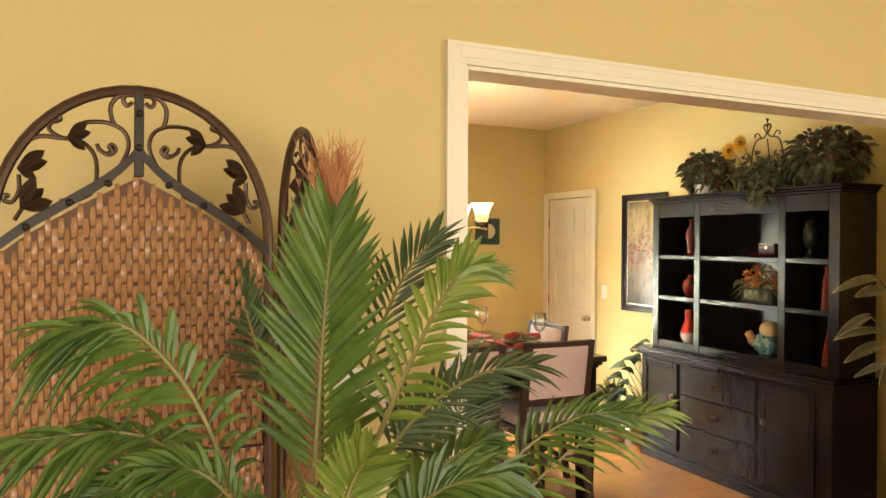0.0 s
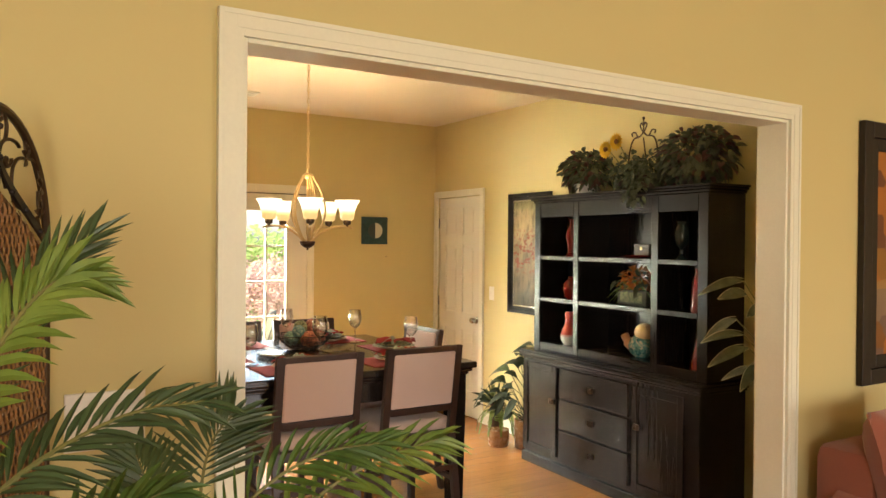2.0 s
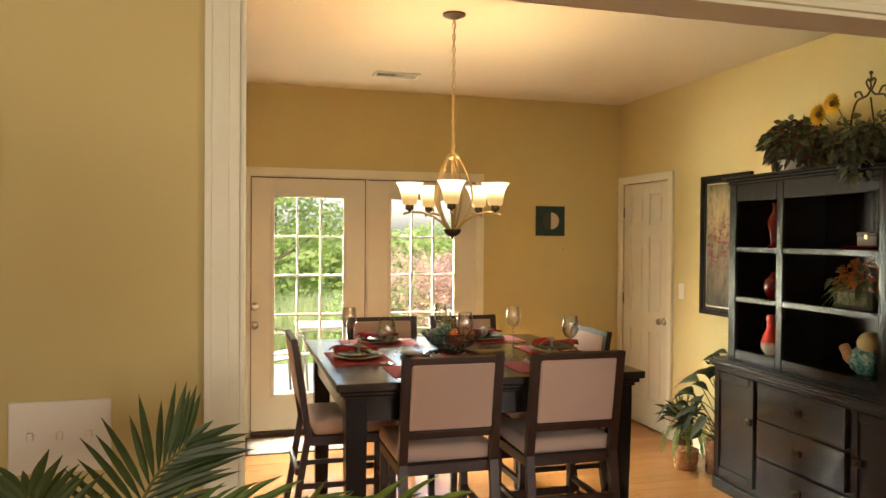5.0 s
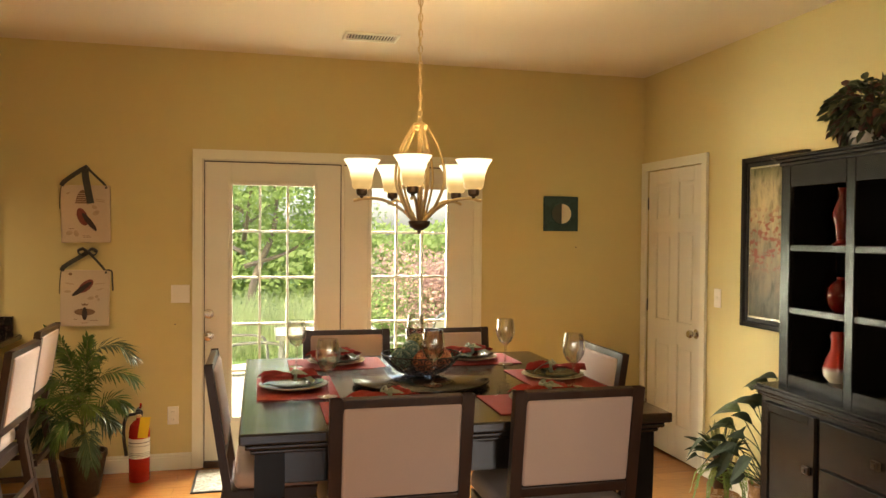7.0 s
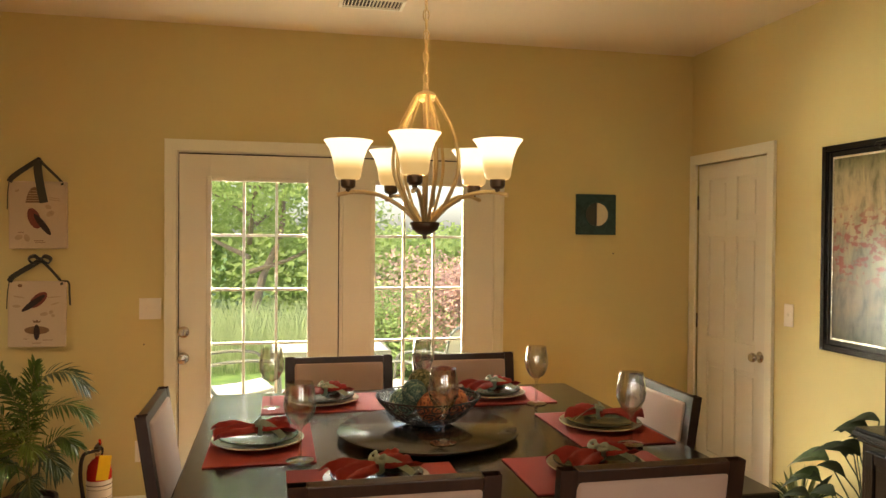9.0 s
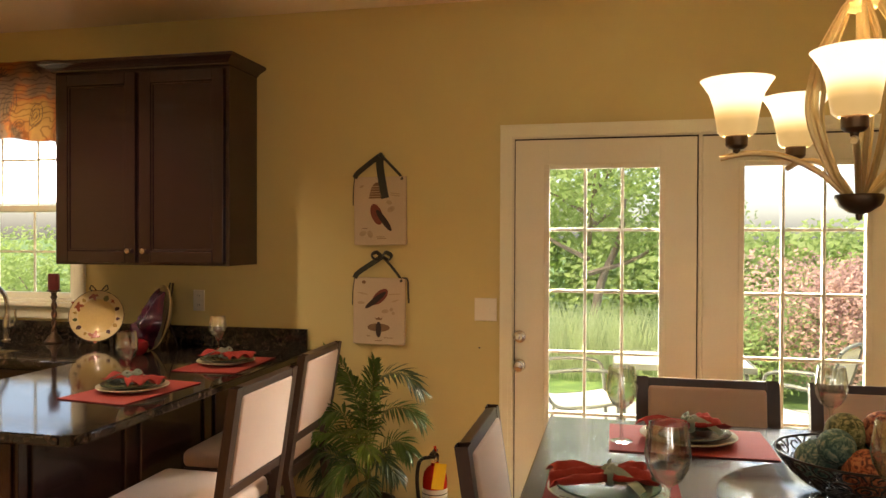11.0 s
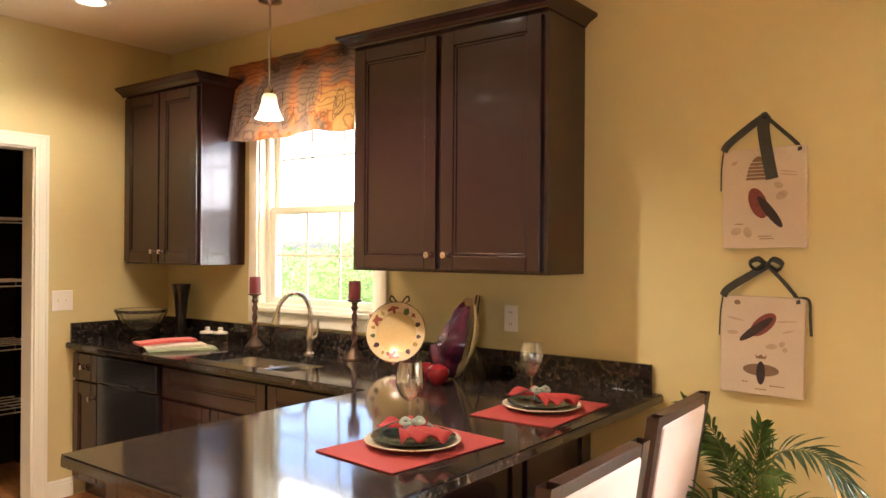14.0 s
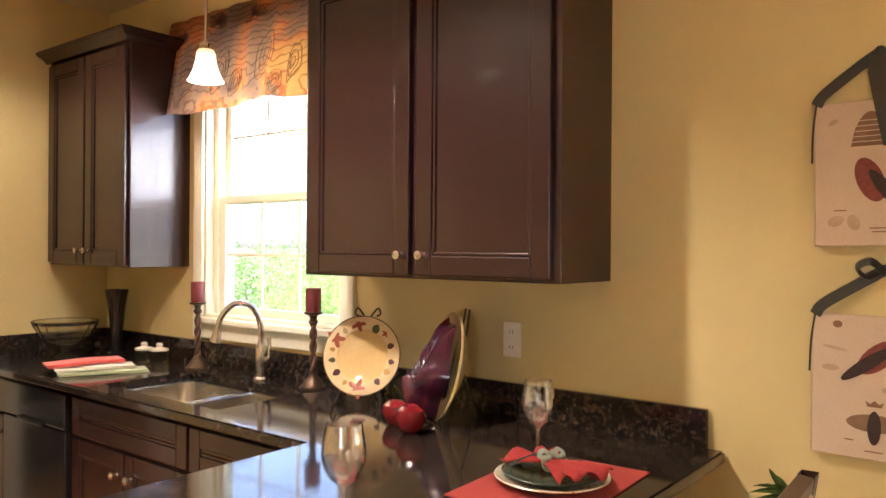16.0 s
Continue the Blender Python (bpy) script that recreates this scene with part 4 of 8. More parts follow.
# ---- hutch ----
def hutch():
    h = thing("hutch", pose(4.055, 3.03, 0, 0, 0, -2.4), "black-brown china hutch with open shelves above doors and drawers", "hutch")
    W, D = 1.69, 0.385
    z1 = 0.80
    boxes("base", [(0.020, 0.02, 0.0, D, W - 0.02, 0.09), (0.012, 0.01, 0.09, D, W - 0.01, z1)], ESPRESSO, h, 0.003)
    boxes("base_moulding", [(0.004, 0.004, 0.0, D, W - 0.004, 0.075, 0.006), (-0.004, -0.004, z1 - 0.03, D, W + 0.004, z1 - 0.012, 0.006), (-0.016, -0.016, z1 - 0.012, D, W + 0.016, z1 + 0.012, 0.006), (-0.008, -0.008, z1 + 0.012, D, W + 0.008, z1 + 0.026, 0.004)], ESPRESSO_H, h)

    def framed(name, y0, y1, za, zb, knob, plain=False):
        s = 0.045
        d = part(name, lambda bm: [block(bm, *r, bevel=0.004) for r in ((-0.006, y0, za, 0.0115, y0 + s, zb), (-0.006, y1 - s, za, 0.0115, y1, zb), (-0.006, y0 + s, za, 0.0115, y1 - s, za + s), (-0.006, y0 + s, zb - s, 0.0115, y1 - s, zb), (0.002, y0 + s - 0.002, za + s - 0.002, 0.0112, y1 - s + 0.002, zb - s + 0.002))] if not plain else block(bm, -0.006, y0, za, 0.0115, y1, zb, 0.005), ESPRESSO, h)
        k = part("handle", lambda bm: [block(bm, -0.014, -0.022, -0.018, -0.001, 0.022, 0.018, 0.003), block(bm, -0.022, -0.011, -0.010, -0.013, 0.011, 0.010, 0.003)], BRONZE, d, at=pose(-0.006, *knob))
        tagged(k, "square aged bronze pull")
    framed("door", 1.265, 1.645, 0.115, 0.745, (1.31, 0.50))
    framed("door", 0.115, 0.52, 0.115, 0.745, (0.475, 0.50))
    for za, zb in ((0.115, 0.315), (0.33, 0.53), (0.545, 0.745)):
        framed("drawer", 0.555, 1.235, za, zb, (0.895, (za + zb) / 2), True)
    # open shelves: sides, back, uprights, shelves
    x0 = 0.085
    zb, zt = z1 + 0.0265, 1.90
    boxes("side", [(x0, 0.025, zb, D, 0.047, zt), (x0, W - 0.065, zb, D, W - 0.043, zt)], ESPRESSO, h, 0.002)
    boxes("back", [(D - 0.012, 0.048, zb, D, W - 0.066, zt)], ESPRESSO, h, 0)
    f = x0 - 0.004
    boxes("face_frame", [(f, 0.0245, zb, x0 + 0.020, 0.098, zt), (f, W - 0.112, zb, x0 + 0.020, W - 0.0425, zt), (f, 0.405, zb, x0 + 0.02, 0.462, zt), (f, 1.145, zb, x0 + 0.02, 1.200, zt)], ESPRESSO, h, 0.003)
    boxes("divider", [(x0 + 0.0205, 0.422, zb, D - 0.0125, 0.444, zt), (x0 + 0.0205, 1.162, zb, D - 0.0125, 1.184, zt)], ESPRESSO, h, 0)
    bays = ((0.0985, 0.4045), (0.4625, 1.1445), (1.2005, W - 0.1125))
    rows, front = [], []
    for a, b in bays:
        for z in (1.186, 1.488):
            rows.append((x0 + 0.0005, a - 0.045 if a < 0.2 else a - 0.016, z, D - 0.0125, b + (0.016 if b < 1.2 else 0.045), z + 0.024, 0))
            front.append((f + 0.001, a, z - 0.003, x0, b, z + 0.027, 0.003))
        front.append((f + 0.001, a, 1.795, x0 + 0.019, b, zt, 0.003))
        front.append((f + 0.001, a, zb, x0 + 0.019, b, 0.885, 0.003))
    rows.append((x0 + 0.021, 0.0475, 0.86, D - 0.0125, W - 0.0655, 0.884, 0))
    boxes("shelf", rows, ESPRESSO_H, h)
    boxes("rail", front, ESPRESSO_H, h)
    boxes("cornice", [(x0 - 0.010, 0.012, zt, D, W - 0.03, zt + 0.018, 0.005), (x0 - 0.025, -0.003, zt + 0.018, D, W - 0.015, zt + 0.034, 0.006), (x0 - 0.035, -0.013, zt + 0.034, D, W - 0.005, zt + 0.048, 0.004)], ESPRESSO_H, h)
    return h


HUTCH = hutch()

# ---- leaves and fronds ----
def blade(bm, root, way, normal, length, width, droop=0.2, steps=4, fold=0.25, peak=0.35):
    """One narrow leaf with a mid fold, bending down along its length."""
    way, normal = Vector(way).normalized(), Vector(normal).normalized()
    side = way.cross(normal).normalized()
    prev = None
    for k in range(steps + 1):
        t = k / steps
        w = width * (math.sin(math.pi * min(1, t / (2 * peak))) if t < peak else math.cos(math.pi / 2 * (t - peak) / (1 - peak)) ** 0.8 if t < 1 else 0.0)
        w = max(w, width * 0.12) if k == 0 else w
        c = Vector(root) + way * length * t + Vector((0, 0, -droop * length * t * t))
        up = normal * (w * fold)
        row = [bm.verts.new(c - side * w / 2 + up), bm.verts.new(c), bm.verts.new(c + side * w / 2 + up)] if k < steps else [bm.verts.new(c)]
        if prev:
            if len(row) == 3:
                bm.faces.new((prev[0], prev[1], row[1], row[0]))
                bm.faces.new((prev[1], prev[2], row[2], row[1]))
            else:
                bm.faces.new((prev[0], prev[1], row[0]))
                bm.faces.new((prev[1], prev[2], row[0]))
        prev = row


def frond_mesh(bm, ctrl, length, rng, normal=(0, -0.5, 0.85), n=26, width=0.012, lean=0.9, droop=0.25, start=0.12):
    """Leaflets along both sides of a curved stalk; longest in the middle."""
    pts = curve_pts(ctrl, 8)
    total = len(pts) - 1
    for k in range(n):
        t = start + (1 - start) * (k + 0.5) / n
        f = t * total
        i = min(int(f), total - 1)
        p = pts[i].lerp(pts[i + 1], f - i)
        tan = (pts[i + 1] - pts[i]).normalized()
        nrm = Vector(normal)
        nrm = (nrm - tan * nrm.dot(tan)).normalized()
        sd = tan.cross(nrm)
        size = length * (0.35 + 0.65 * math.sin(math.pi * (0.12 + 0.80 * t)) ** 0.7) * rng.uniform(0.88, 1.08)
        for s in (-1, 1):
            ang = lean * (1.1 - 0.75 * t) + rng.uniform(-0.07, 0.07)
            way = sd * s * math.sin(ang) + tan * math.cos(ang) + nrm * rng.uniform(0.02, 0.22)
            blade(bm, p, way, nrm + sd * s * rng.uniform(-0.25, 0.25), size, width * rng.uniform(0.85, 1.15), droop * rng.uniform(0.4, 1.5), 4)
    blade(bm, pts[-2], pts[-1] - pts[-2], normal, length * 0.45, width, droop, 4)


def palm_plant(name, m, label, fronds, pot, stem_to, group=""):
    """fronds: (control points, leaflet length, normal, count, width, droop, material)."""
    rng = random.Random(len(fronds) * 7 + 3)
    inv = m.inverted()
    p = thing(name, m, label, "potted palm", group)
    for ctrl, length, normal, n, width, droop, mat, *fan in fronds:
        lean, start = fan or (0.9, 0.12)
        pts = [inv @ Vector(c) for c in ctrl]
        root = inv @ Vector(stem_to)
        f = part("frond", lambda bm: frond_mesh(bm, pts, length, rng, normal, n, width * 1.1, lean, droop, start), mat, p)
        tagged(f, kind="stuff")
        stalk = curve_pts([root + Vector((rng.uniform(-0.02, 0.02), rng.uniform(-0.02, 0.02), 0)), root.lerp(pts[0], 0.55)] + pts, 5)
        part("stalk", lambda bm: tube(bm, stalk, [0.006 - 0.0045 * i / len(stalk) for i in range(len(stalk))], 5), STEM, p, True)
    r, h = pot
    top = (inv @ Vector(stem_to)).z
    part("pot", lambda bm: lathe(bm, [(r * 0.62, 0.0), (r * 0.66, 0.01), (r * 0.95, h * 0.85), (r, h * 0.88), (r, h), (r * 0.9, h), (r * 0.86, h * 0.9), (1e-4, h * 0.9)], 28), BRONZE, p, True)
    part("trunk", lambda bm: tube(bm, [(0, 0, h * 0.8), (0.006, 0.004, (h + top) / 2), tuple(inv @ Vector(stem_to))], [0.022, 0.017, 0.014], 8), STEM, p, True)
    return p


CAMWARD = (-0.42, -0.88, 0.25)
palm_plant("sitting_room_palm", pose(0.58, 1.20, 0), "large artificial palm with long feathery green fronds", [
    ([(0.546, 1.185, 1.22), (0.560, 1.188, 1.45), (0.574, 1.192, 1.615)], 0.145, CAMWARD, 34, 0.0125, 0.10, PALM),
    ([(0.461, 1.16, 1.22), (0.386, 1.151, 1.40), (0.313, 1.150, 1.49), (0.255, 1.14, 1.495)], 0.125, (-0.35, -0.6, 0.7), 28, 0.011, 0.75, PALM),
    ([(0.45, 1.143, 1.27), (0.325, 1.148, 1.362), (0.200, 1.138, 1.372)], 0.095, (-0.2, -0.5, 0.85), 26, 0.011, 0.7, PALM),
    ([(0.62, 1.26, 1.30), (0.69, 1.30, 1.46), (0.745, 1.33, 1.545), (0.806, 1.344, 1.605)], 0.098, (-0.5, -0.7, 0.4), 20, 0.0075, 0.05, PALM_DARK),
    ([(0.60, 1.132, 1.29), (0.655, 1.127, 1.41), (0.705, 1.127, 1.505), (0.74, 1.127, 1.55), (0.765, 1.127, 1.56)], 0.090, (-0.6, -0.7, 0.35), 24, 0.0115, 0.35, PALM_LIGHT),
    ([(0.64, 1.20, 1.26), (0.72, 1.22, 1.335), (0.83, 1.235, 1.385), (0.925, 1.228, 1.395)], 0.105, (-0.3, -0.6, 0.75), 24, 0.0085, 0.25, PALM_DARK),
    ([(0.54, 1.077, 1.20), (0.549, 1.039, 1.30), (0.562, 1.012, 1.345)], 0.085, (0, -0.8, 0.6), 22, 0.009, 0.1, PALM_LIGHT),
    ([(0.68, 1.22, 1.15), (0.79, 1.29, 1.225), (0.90, 1.341, 1.252)], 0.120, (-0.3, -0.7, 0.6), 24, 0.011, 0.3, PALM),
    ([(0.545, 1.40, 1.33), (0.521, 1.48, 1.45), (0.500, 1.495, 1.54)], 0.075, (-0.3, -0.9, 0.2), 20, 0.009, 0.2, PALM_DARK),
    ([(0.42, 1.15, 1.22), (0.330, 1.129, 1.305), (0.250, 1.111, 1.30)], 0.08, (-0.2, -0.6, 0.8), 22, 0.010, 0.4, PALM),
    ([(0.47, 1.10, 1.22), (0.391, 1.071, 1.325), (0.330, 1.062, 1.345)], 0.07, (-0.2, -0.6, 0.8), 22, 0.010, 0.3, PALM),
    ([(0.50, 1.10, 1.18), (0.47, 1.03, 1.27), (0.42, 0.985, 1.30)], 0.09, (-0.1, -0.7, 0.7), 22, 0.010, 0.4, PALM),
    ([(0.62, 1.12, 1.18), (0.67, 1.06, 1.27), (0.75, 1.03, 1.295)], 0.10, (0.1, -0.7, 0.7), 24, 0.011, 0.4, PALM),
], (0.17, 0.42), (0.565, 1.185, 1.16))
palm_plant("sitting_room_palm", pose(1.03, 1.62, 0), "artificial palm with arching green fronds beside the opening", [
    ([(1.00, 1.60, 1.02), (1.08, 1.50, 1.17), (1.18, 1.46, 1.235), (1.285, 1.44, 1.245)], 0.12, (-0.3, -0.6, 0.75), 18, 0.011, 0.25, PALM),
    ([(1.06, 1.58, 1.00), (1.22, 1.54, 1.14), (1.33, 1.50, 1.20), (1.43, 1.48, 1.225)], 0.12, (-0.2, -0.6, 0.75), 18, 0.011, 0.3, PALM_LIGHT),
    ([(1.03, 1.70, 1.00), (1.055, 1.76, 1.12), (1.085, 1.80, 1.19), (1.13, 1.82, 1.235)], 0.15, (-0.2, -0.9, 0.35), 14, 0.0115, 0.10, PALM_DARK, 1.25, 0.3),
    ([(0.97, 1.66, 1.00), (0.95, 1.70, 1.13), (0.93, 1.74, 1.20)], 0.13, (0.1, -0.7, 0.65), 15, 0.011, 0.2, PALM_DARK, 1.1, 0.2),
    ([(0.95, 1.60, 1.02), (0.87, 1.50, 1.14), (0.78, 1.44, 1.17)], 0.12, (0.0, -0.6, 0.75), 22, 0.012, 0.3, PALM),
], (0.15, 0.36), (1.00, 1.64, 0.94))
palm_plant("floor_palm", pose(0.70, 6.22, 0), "bushy green parlour palm in a pot on the floor", [
    ([(0.69, 6.21, 0.55), (0.62, 6.16, 0.86), (0.53, 6.11, 0.99)], 0.11, (-0.3, -0.7, 0.5), 22, 0.011, 0.4, PALM),
    ([(0.71, 6.21, 0.55), (0.77, 6.14, 0.84), (0.90, 6.08, 0.90), (0.99, 6.06, 0.84)], 0.12, (0.2, -0.5, 0.8), 26, 0.010, 0.35, PALM_DARK),
    ([(0.71, 6.22, 0.50), (0.80, 6.14, 0.70), (0.92, 6.08, 0.74), (1.00, 6.06, 0.70)], 0.11, (0.2, -0.5, 0.8), 24, 0.010, 0.4, PALM),
    ([(0.70, 6.20, 0.45), (0.70, 6.08, 0.62), (0.71, 6.00, 0.64)], 0.13, (0, -0.8, 0.6), 22, 0.012, 0.3, PALM_LIGHT),
    ([(0.69, 6.20, 0.45), (0.60, 6.10, 0.60), (0.50, 6.03, 0.60)], 0.12, (-0.2, -0.6, 0.75), 24, 0.011, 0.4, PALM),
    ([(0.70, 6.20, 0.42), (0.80, 6.08, 0.52), (0.90, 6.00, 0.46)], 0.12, (0.2, -0.6, 0.75), 24, 0.012, 0.5, PALM_DARK),
    ([(0.69, 6.20, 0.40), (0.66, 6.04, 0.48), (0.60, 5.95, 0.40)], 0.12, (0, -0.7, 0.7), 24, 0.012, 0.5, PALM),
    ([(0.70, 6.24, 0.50), (0.69, 6.27, 0.75), (0.72, 6.25, 0.92)], 0.12, (0, -0.9, 0.3), 24, 0.011, 0.3, PALM),
    ([(0.70, 6.22, 0.38), (0.58, 6.15, 0.46), (0.48, 6.12, 0.38)], 0.12, (-0.3, -0.5, 0.8), 24, 0.011, 0.5, PALM_DARK),
    ([(0.70, 6.21, 0.52), (0.64, 6.22, 0.78), (0.57, 6.20, 0.86)], 0.11, (-0.2, -0.7, 0.5), 24, 0.011, 0.4, PALM),
    ([(0.70, 6.20, 0.50), (0.74, 6.10, 0.78), (0.82, 6.02, 0.83)], 0.12, (0.1, -0.7, 0.6), 24, 0.011, 0.4, PALM),
    ([(0.69, 6.19, 0.45), (0.64, 6.05, 0.70), (0.58, 5.98, 0.72)], 0.12, (-0.1, -0.7, 0.6), 24, 0.012, 0.4, PALM),
    ([(0.70, 6.19, 0.42), (0.74, 6.03, 0.58), (0.80, 5.95, 0.56)], 0.13, (0.1, -0.7, 0.6), 24, 0.012, 0.4, PALM_LIGHT),
    ([(0.71, 6.20, 0.40), (0.86, 6.10, 0.58), (0.95, 6.04, 0.56)], 0.12, (0.2, -0.6, 0.7), 24, 0.012, 0.4, PALM),
    ([(0.69, 6.20, 0.38), (0.55, 6.06, 0.52), (0.46, 6.00, 0.48)], 0.12, (-0.2, -0.6, 0.7), 24, 0.012, 0.4, PALM_DARK),
    ([(0.71, 6.20, 0.36), (0.76, 6.02, 0.40), (0.80, 5.93, 0.28)], 0.12, (0, -0.7, 0.7), 24, 0.012, 0.5, PALM_DARK),
], (0.13, 0.26), (0.70, 6.22, 0.34))


def plume():
    p = thing("dried_plume", pose(0.60, 1.275, 0), "rust coloured dried grass plume behind the palm", "dried plume")
    rng = random.Random(5)

    def hairs(bm):
        for k in range(130):
            a, b = rng.uniform(-0.5, 0.5), rng.uniform(-0.4, 0.4)
            z0 = rng.uniform(1.60, 1.67)
            w = Vector((math.sin(a), math.sin(b), math.cos(a)))
            root = Vector((rng.uniform(-0.02, 0.02), rng.uniform(-0.02, 0.02), z0))
            blade(bm, root, w, (0.1, -1, 0), rng.uniform(0.05, 0.11), 0.0022, -0.1, 3)
            for j in range(4):
                q = root + w * rng.uniform(0.02, 0.08)
                blade(bm, q, w + Vector((rng.uniform(-0.7, 0.7), rng.uniform(-0.5, 0.5), 0)), (0, -1, 0), rng.uniform(0.015, 0.03), 0.0014, 0, 2)
    tagged(part("tuft", hairs, PLUME, p), kind="stuff")
    part("stalk", lambda bm: tube(bm, [(-0.01, -0.02, 0.30), (0, 0, 1.0), (0, 0, 1.65)], 0.003, 6), STEM, p, True)


plume()


# ---- wicker screen with iron scrollwork ----
def screen_panel(m):
    s = thing("wicker_screen", m, "arched folding screen panel of brown wicker in a dark iron frame", "folding screen", "panels of the folding screen")
    R, arch, base = 0.208, 1.60, 0.05
    rise = 0.238
    outer = [(-R, 0, 0)] + [(-R, 0, z) for z in (0.4, 0.8, 1.2)] + [(-R * math.cos(a), 0, arch + rise * math.sin(a)) for a in [math.pi * k / 24 for k in range(25)]] + [(R, 0, z) for z in (1.2, 0.8, 0.4, 0.0)]
    part("frame", lambda bm: tube(bm, outer, 0.0085, 8), BRONZE, s, True)

    def ogee(u):
        u = abs(u) / R
        return 1.698 - 0.128 * u + 0.006 * math.sin(math.pi * u) - 0.03 * max(0, u - 0.8)

    def px(cx, cy):
        return Vector((((cx / 1.49) - 243) / 235 * R, 0, 1.845 - (cy / 1.49 + 140 - 158) * 0.00088))
    for sg in (-1, 1):
        def strap(bm, sg=sg):
            pts = [Vector((sg * R * k / 16, -0.006, ogee(R * k / 16) + 0.014 + 0.03 * (1 - k / 16) ** 6)) for k in range(17)]
            for a, b in zip(pts, pts[1:]):
                w = Vector((0, 0, 0.009))
                v = [bm.verts.new(p + q + Vector((0, d, 0))) for p in (a, b) for q in (-w, w) for d in (-0.003, 0.003)]
                for f in ((0, 2, 6, 4), (1, 5, 7, 3), (2, 3, 7, 6), (0, 4, 5, 1)):
                    bm.faces.new([v[i] for i in f])
        part("strap", strap, BLACKMETAL, s)
        mir = lambda pts: [Vector((v.x * sg, v.y, v.z)) for v in pts]
        lines = [[(378, 72), (392, 82), (402, 68), (392, 52), (375, 52), (412, 58), (432, 85), (430, 118), (422, 138)],
                 [(430, 285), (398, 225), (388, 185), (402, 150), (440, 132), (490, 134), (515, 148)],
                 [(558, 138), (572, 128), (560, 122), (553, 132), (575, 142), (578, 160), (552, 178), (505, 186), (475, 215), (466, 260), (475, 315), (510, 340), (555, 345)],
                 [(440, 214), (428, 208), (436, 196), (428, 190), (420, 204), (436, 218), (460, 205), (466, 190)],
                 [(550, 180), (600, 178), (632, 195), (645, 222)],
                 [(648, 280), (648, 320), (662, 350), (680, 348), (680, 334), (668, 336)],
                 [(658, 398), (640, 366)]]
        for ln in lines:
            part("scroll", lambda bm, ln=ln: tube(bm, curve_pts(mir([px(*q) for q in ln]), 5), 0.0036, 6), BRONZE, s, True)
        # acanthus leaves: three pointed lobes spreading from the stem
        for fx, fy, lobes in ((360, 259, ((-42, -30), (-50, -6), (-38, 24))), (437, 318, ((-56, -34), (-62, -10), (-40, 18))), (432, 386, ((-30, -62), (-48, -38), (-66, -8)))):
            def leaf(bm, fx=fx, fy=fy, lobes=lobes, sg=sg):
                root = Vector(((fx - 243) / 235 * R * sg, -0.004, 1.845 - (fy - 158) * 0.00088))
                for dx, dy in lobes:
                    w = Vector((dx * sg, -14, -dy)) * 0.00068
                    blade(bm, root, w, (0, -1, 0.05), w.length, w.length * 0.46, -0.12 if dy < 0 else 0.12, 7, 0.35, 0.55)
            part("iron_leaf", leaf, BRONZE, s).modifiers.new("thick", "SOLIDIFY").thickness = 0.0015
    boxes("centre_bar", [(-0.0075, -0.007, ogee(0), 0.0075, -0.001, arch + rise, 0.002)], BLACKMETAL, s)
    part("rivet", lambda bm: [ball(bm, 0.006, (x, -0.009, z), 8) for x, z in [(0, 1.80), (0, 1.745)] + [(sg * u, ogee(u) + 0.012) for sg in (-1, 1) for u in (0.045, 0.10, 0.16)]], BLACKMETAL, s, True)

    # dark sheet behind the weave; its colour puts shade into the gaps
    def gap_shade_sheet(bm):
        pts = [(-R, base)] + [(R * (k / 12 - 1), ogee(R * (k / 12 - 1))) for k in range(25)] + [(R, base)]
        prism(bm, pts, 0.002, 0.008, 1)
    part("gap_shade_sheet", gap_shade_sheet, paint("wicker_shadow_core", (0.13, 0.062, 0.027), 0.7, vary=0.4, grain=45, relief=0.3), s)
    rng = random.Random(11)

    def weave(bm):
        w, h = 0.0090, 0.036
        cols = int(2 * R / w)
        for i in range(cols):
            x = -R + (i + 0.5) * w + 0.001
            z = base + (h / 2 if i % 2 else 0)
            while z < ogee(x) - h * 0.7:
                hh, ww, d = h * rng.uniform(0.96, 1.06), w * rng.uniform(0.46, 0.54), rng.uniform(0.004, 0.008)
                xo = x + rng.uniform(-0.0008, 0.0008)
                prev = None
                for t, k, out in ((0.0, 0.62, -0.004), (0.2, 0.85, d * 0.55), (0.5, 1.0, d), (0.8, 0.85, d * 0.55), (1.0, 0.62, -0.004)):
                    row = [bm.verts.new((xo + ww * k * q, -out * (1 - 0.45 * q * q) + 0.001, z + hh * t)) for q in (-1, 0, 1)]
                    if prev:
                        bm.faces.new((prev[0], prev[1], row[1], row[0]))
                        bm.faces.new((prev[1], prev[2], row[2], row[1]))
                    prev = row
                z += h
    wv = part("weave", weave, WICKER, s, True)
    tagged(wv, kind="stuff")
    rows = [base + 0.02 + 0.235 * k for k in range(6)]
    part("weft_band", lambda bm: [tube(bm, [(-R + 0.004, -0.004, z), (0, -0.006, z + 0.002), (R - 0.004, -0.004, z)], 0.0028, 6) for z in rows], WICKER_DARK, s, True)
    return s


panel = screen_panel(pose(0.345, 1.495, 0, 0, 0, -1.5))
copy_thing(panel, pose(0.703, 1.805, 0, 0, 0, 63))


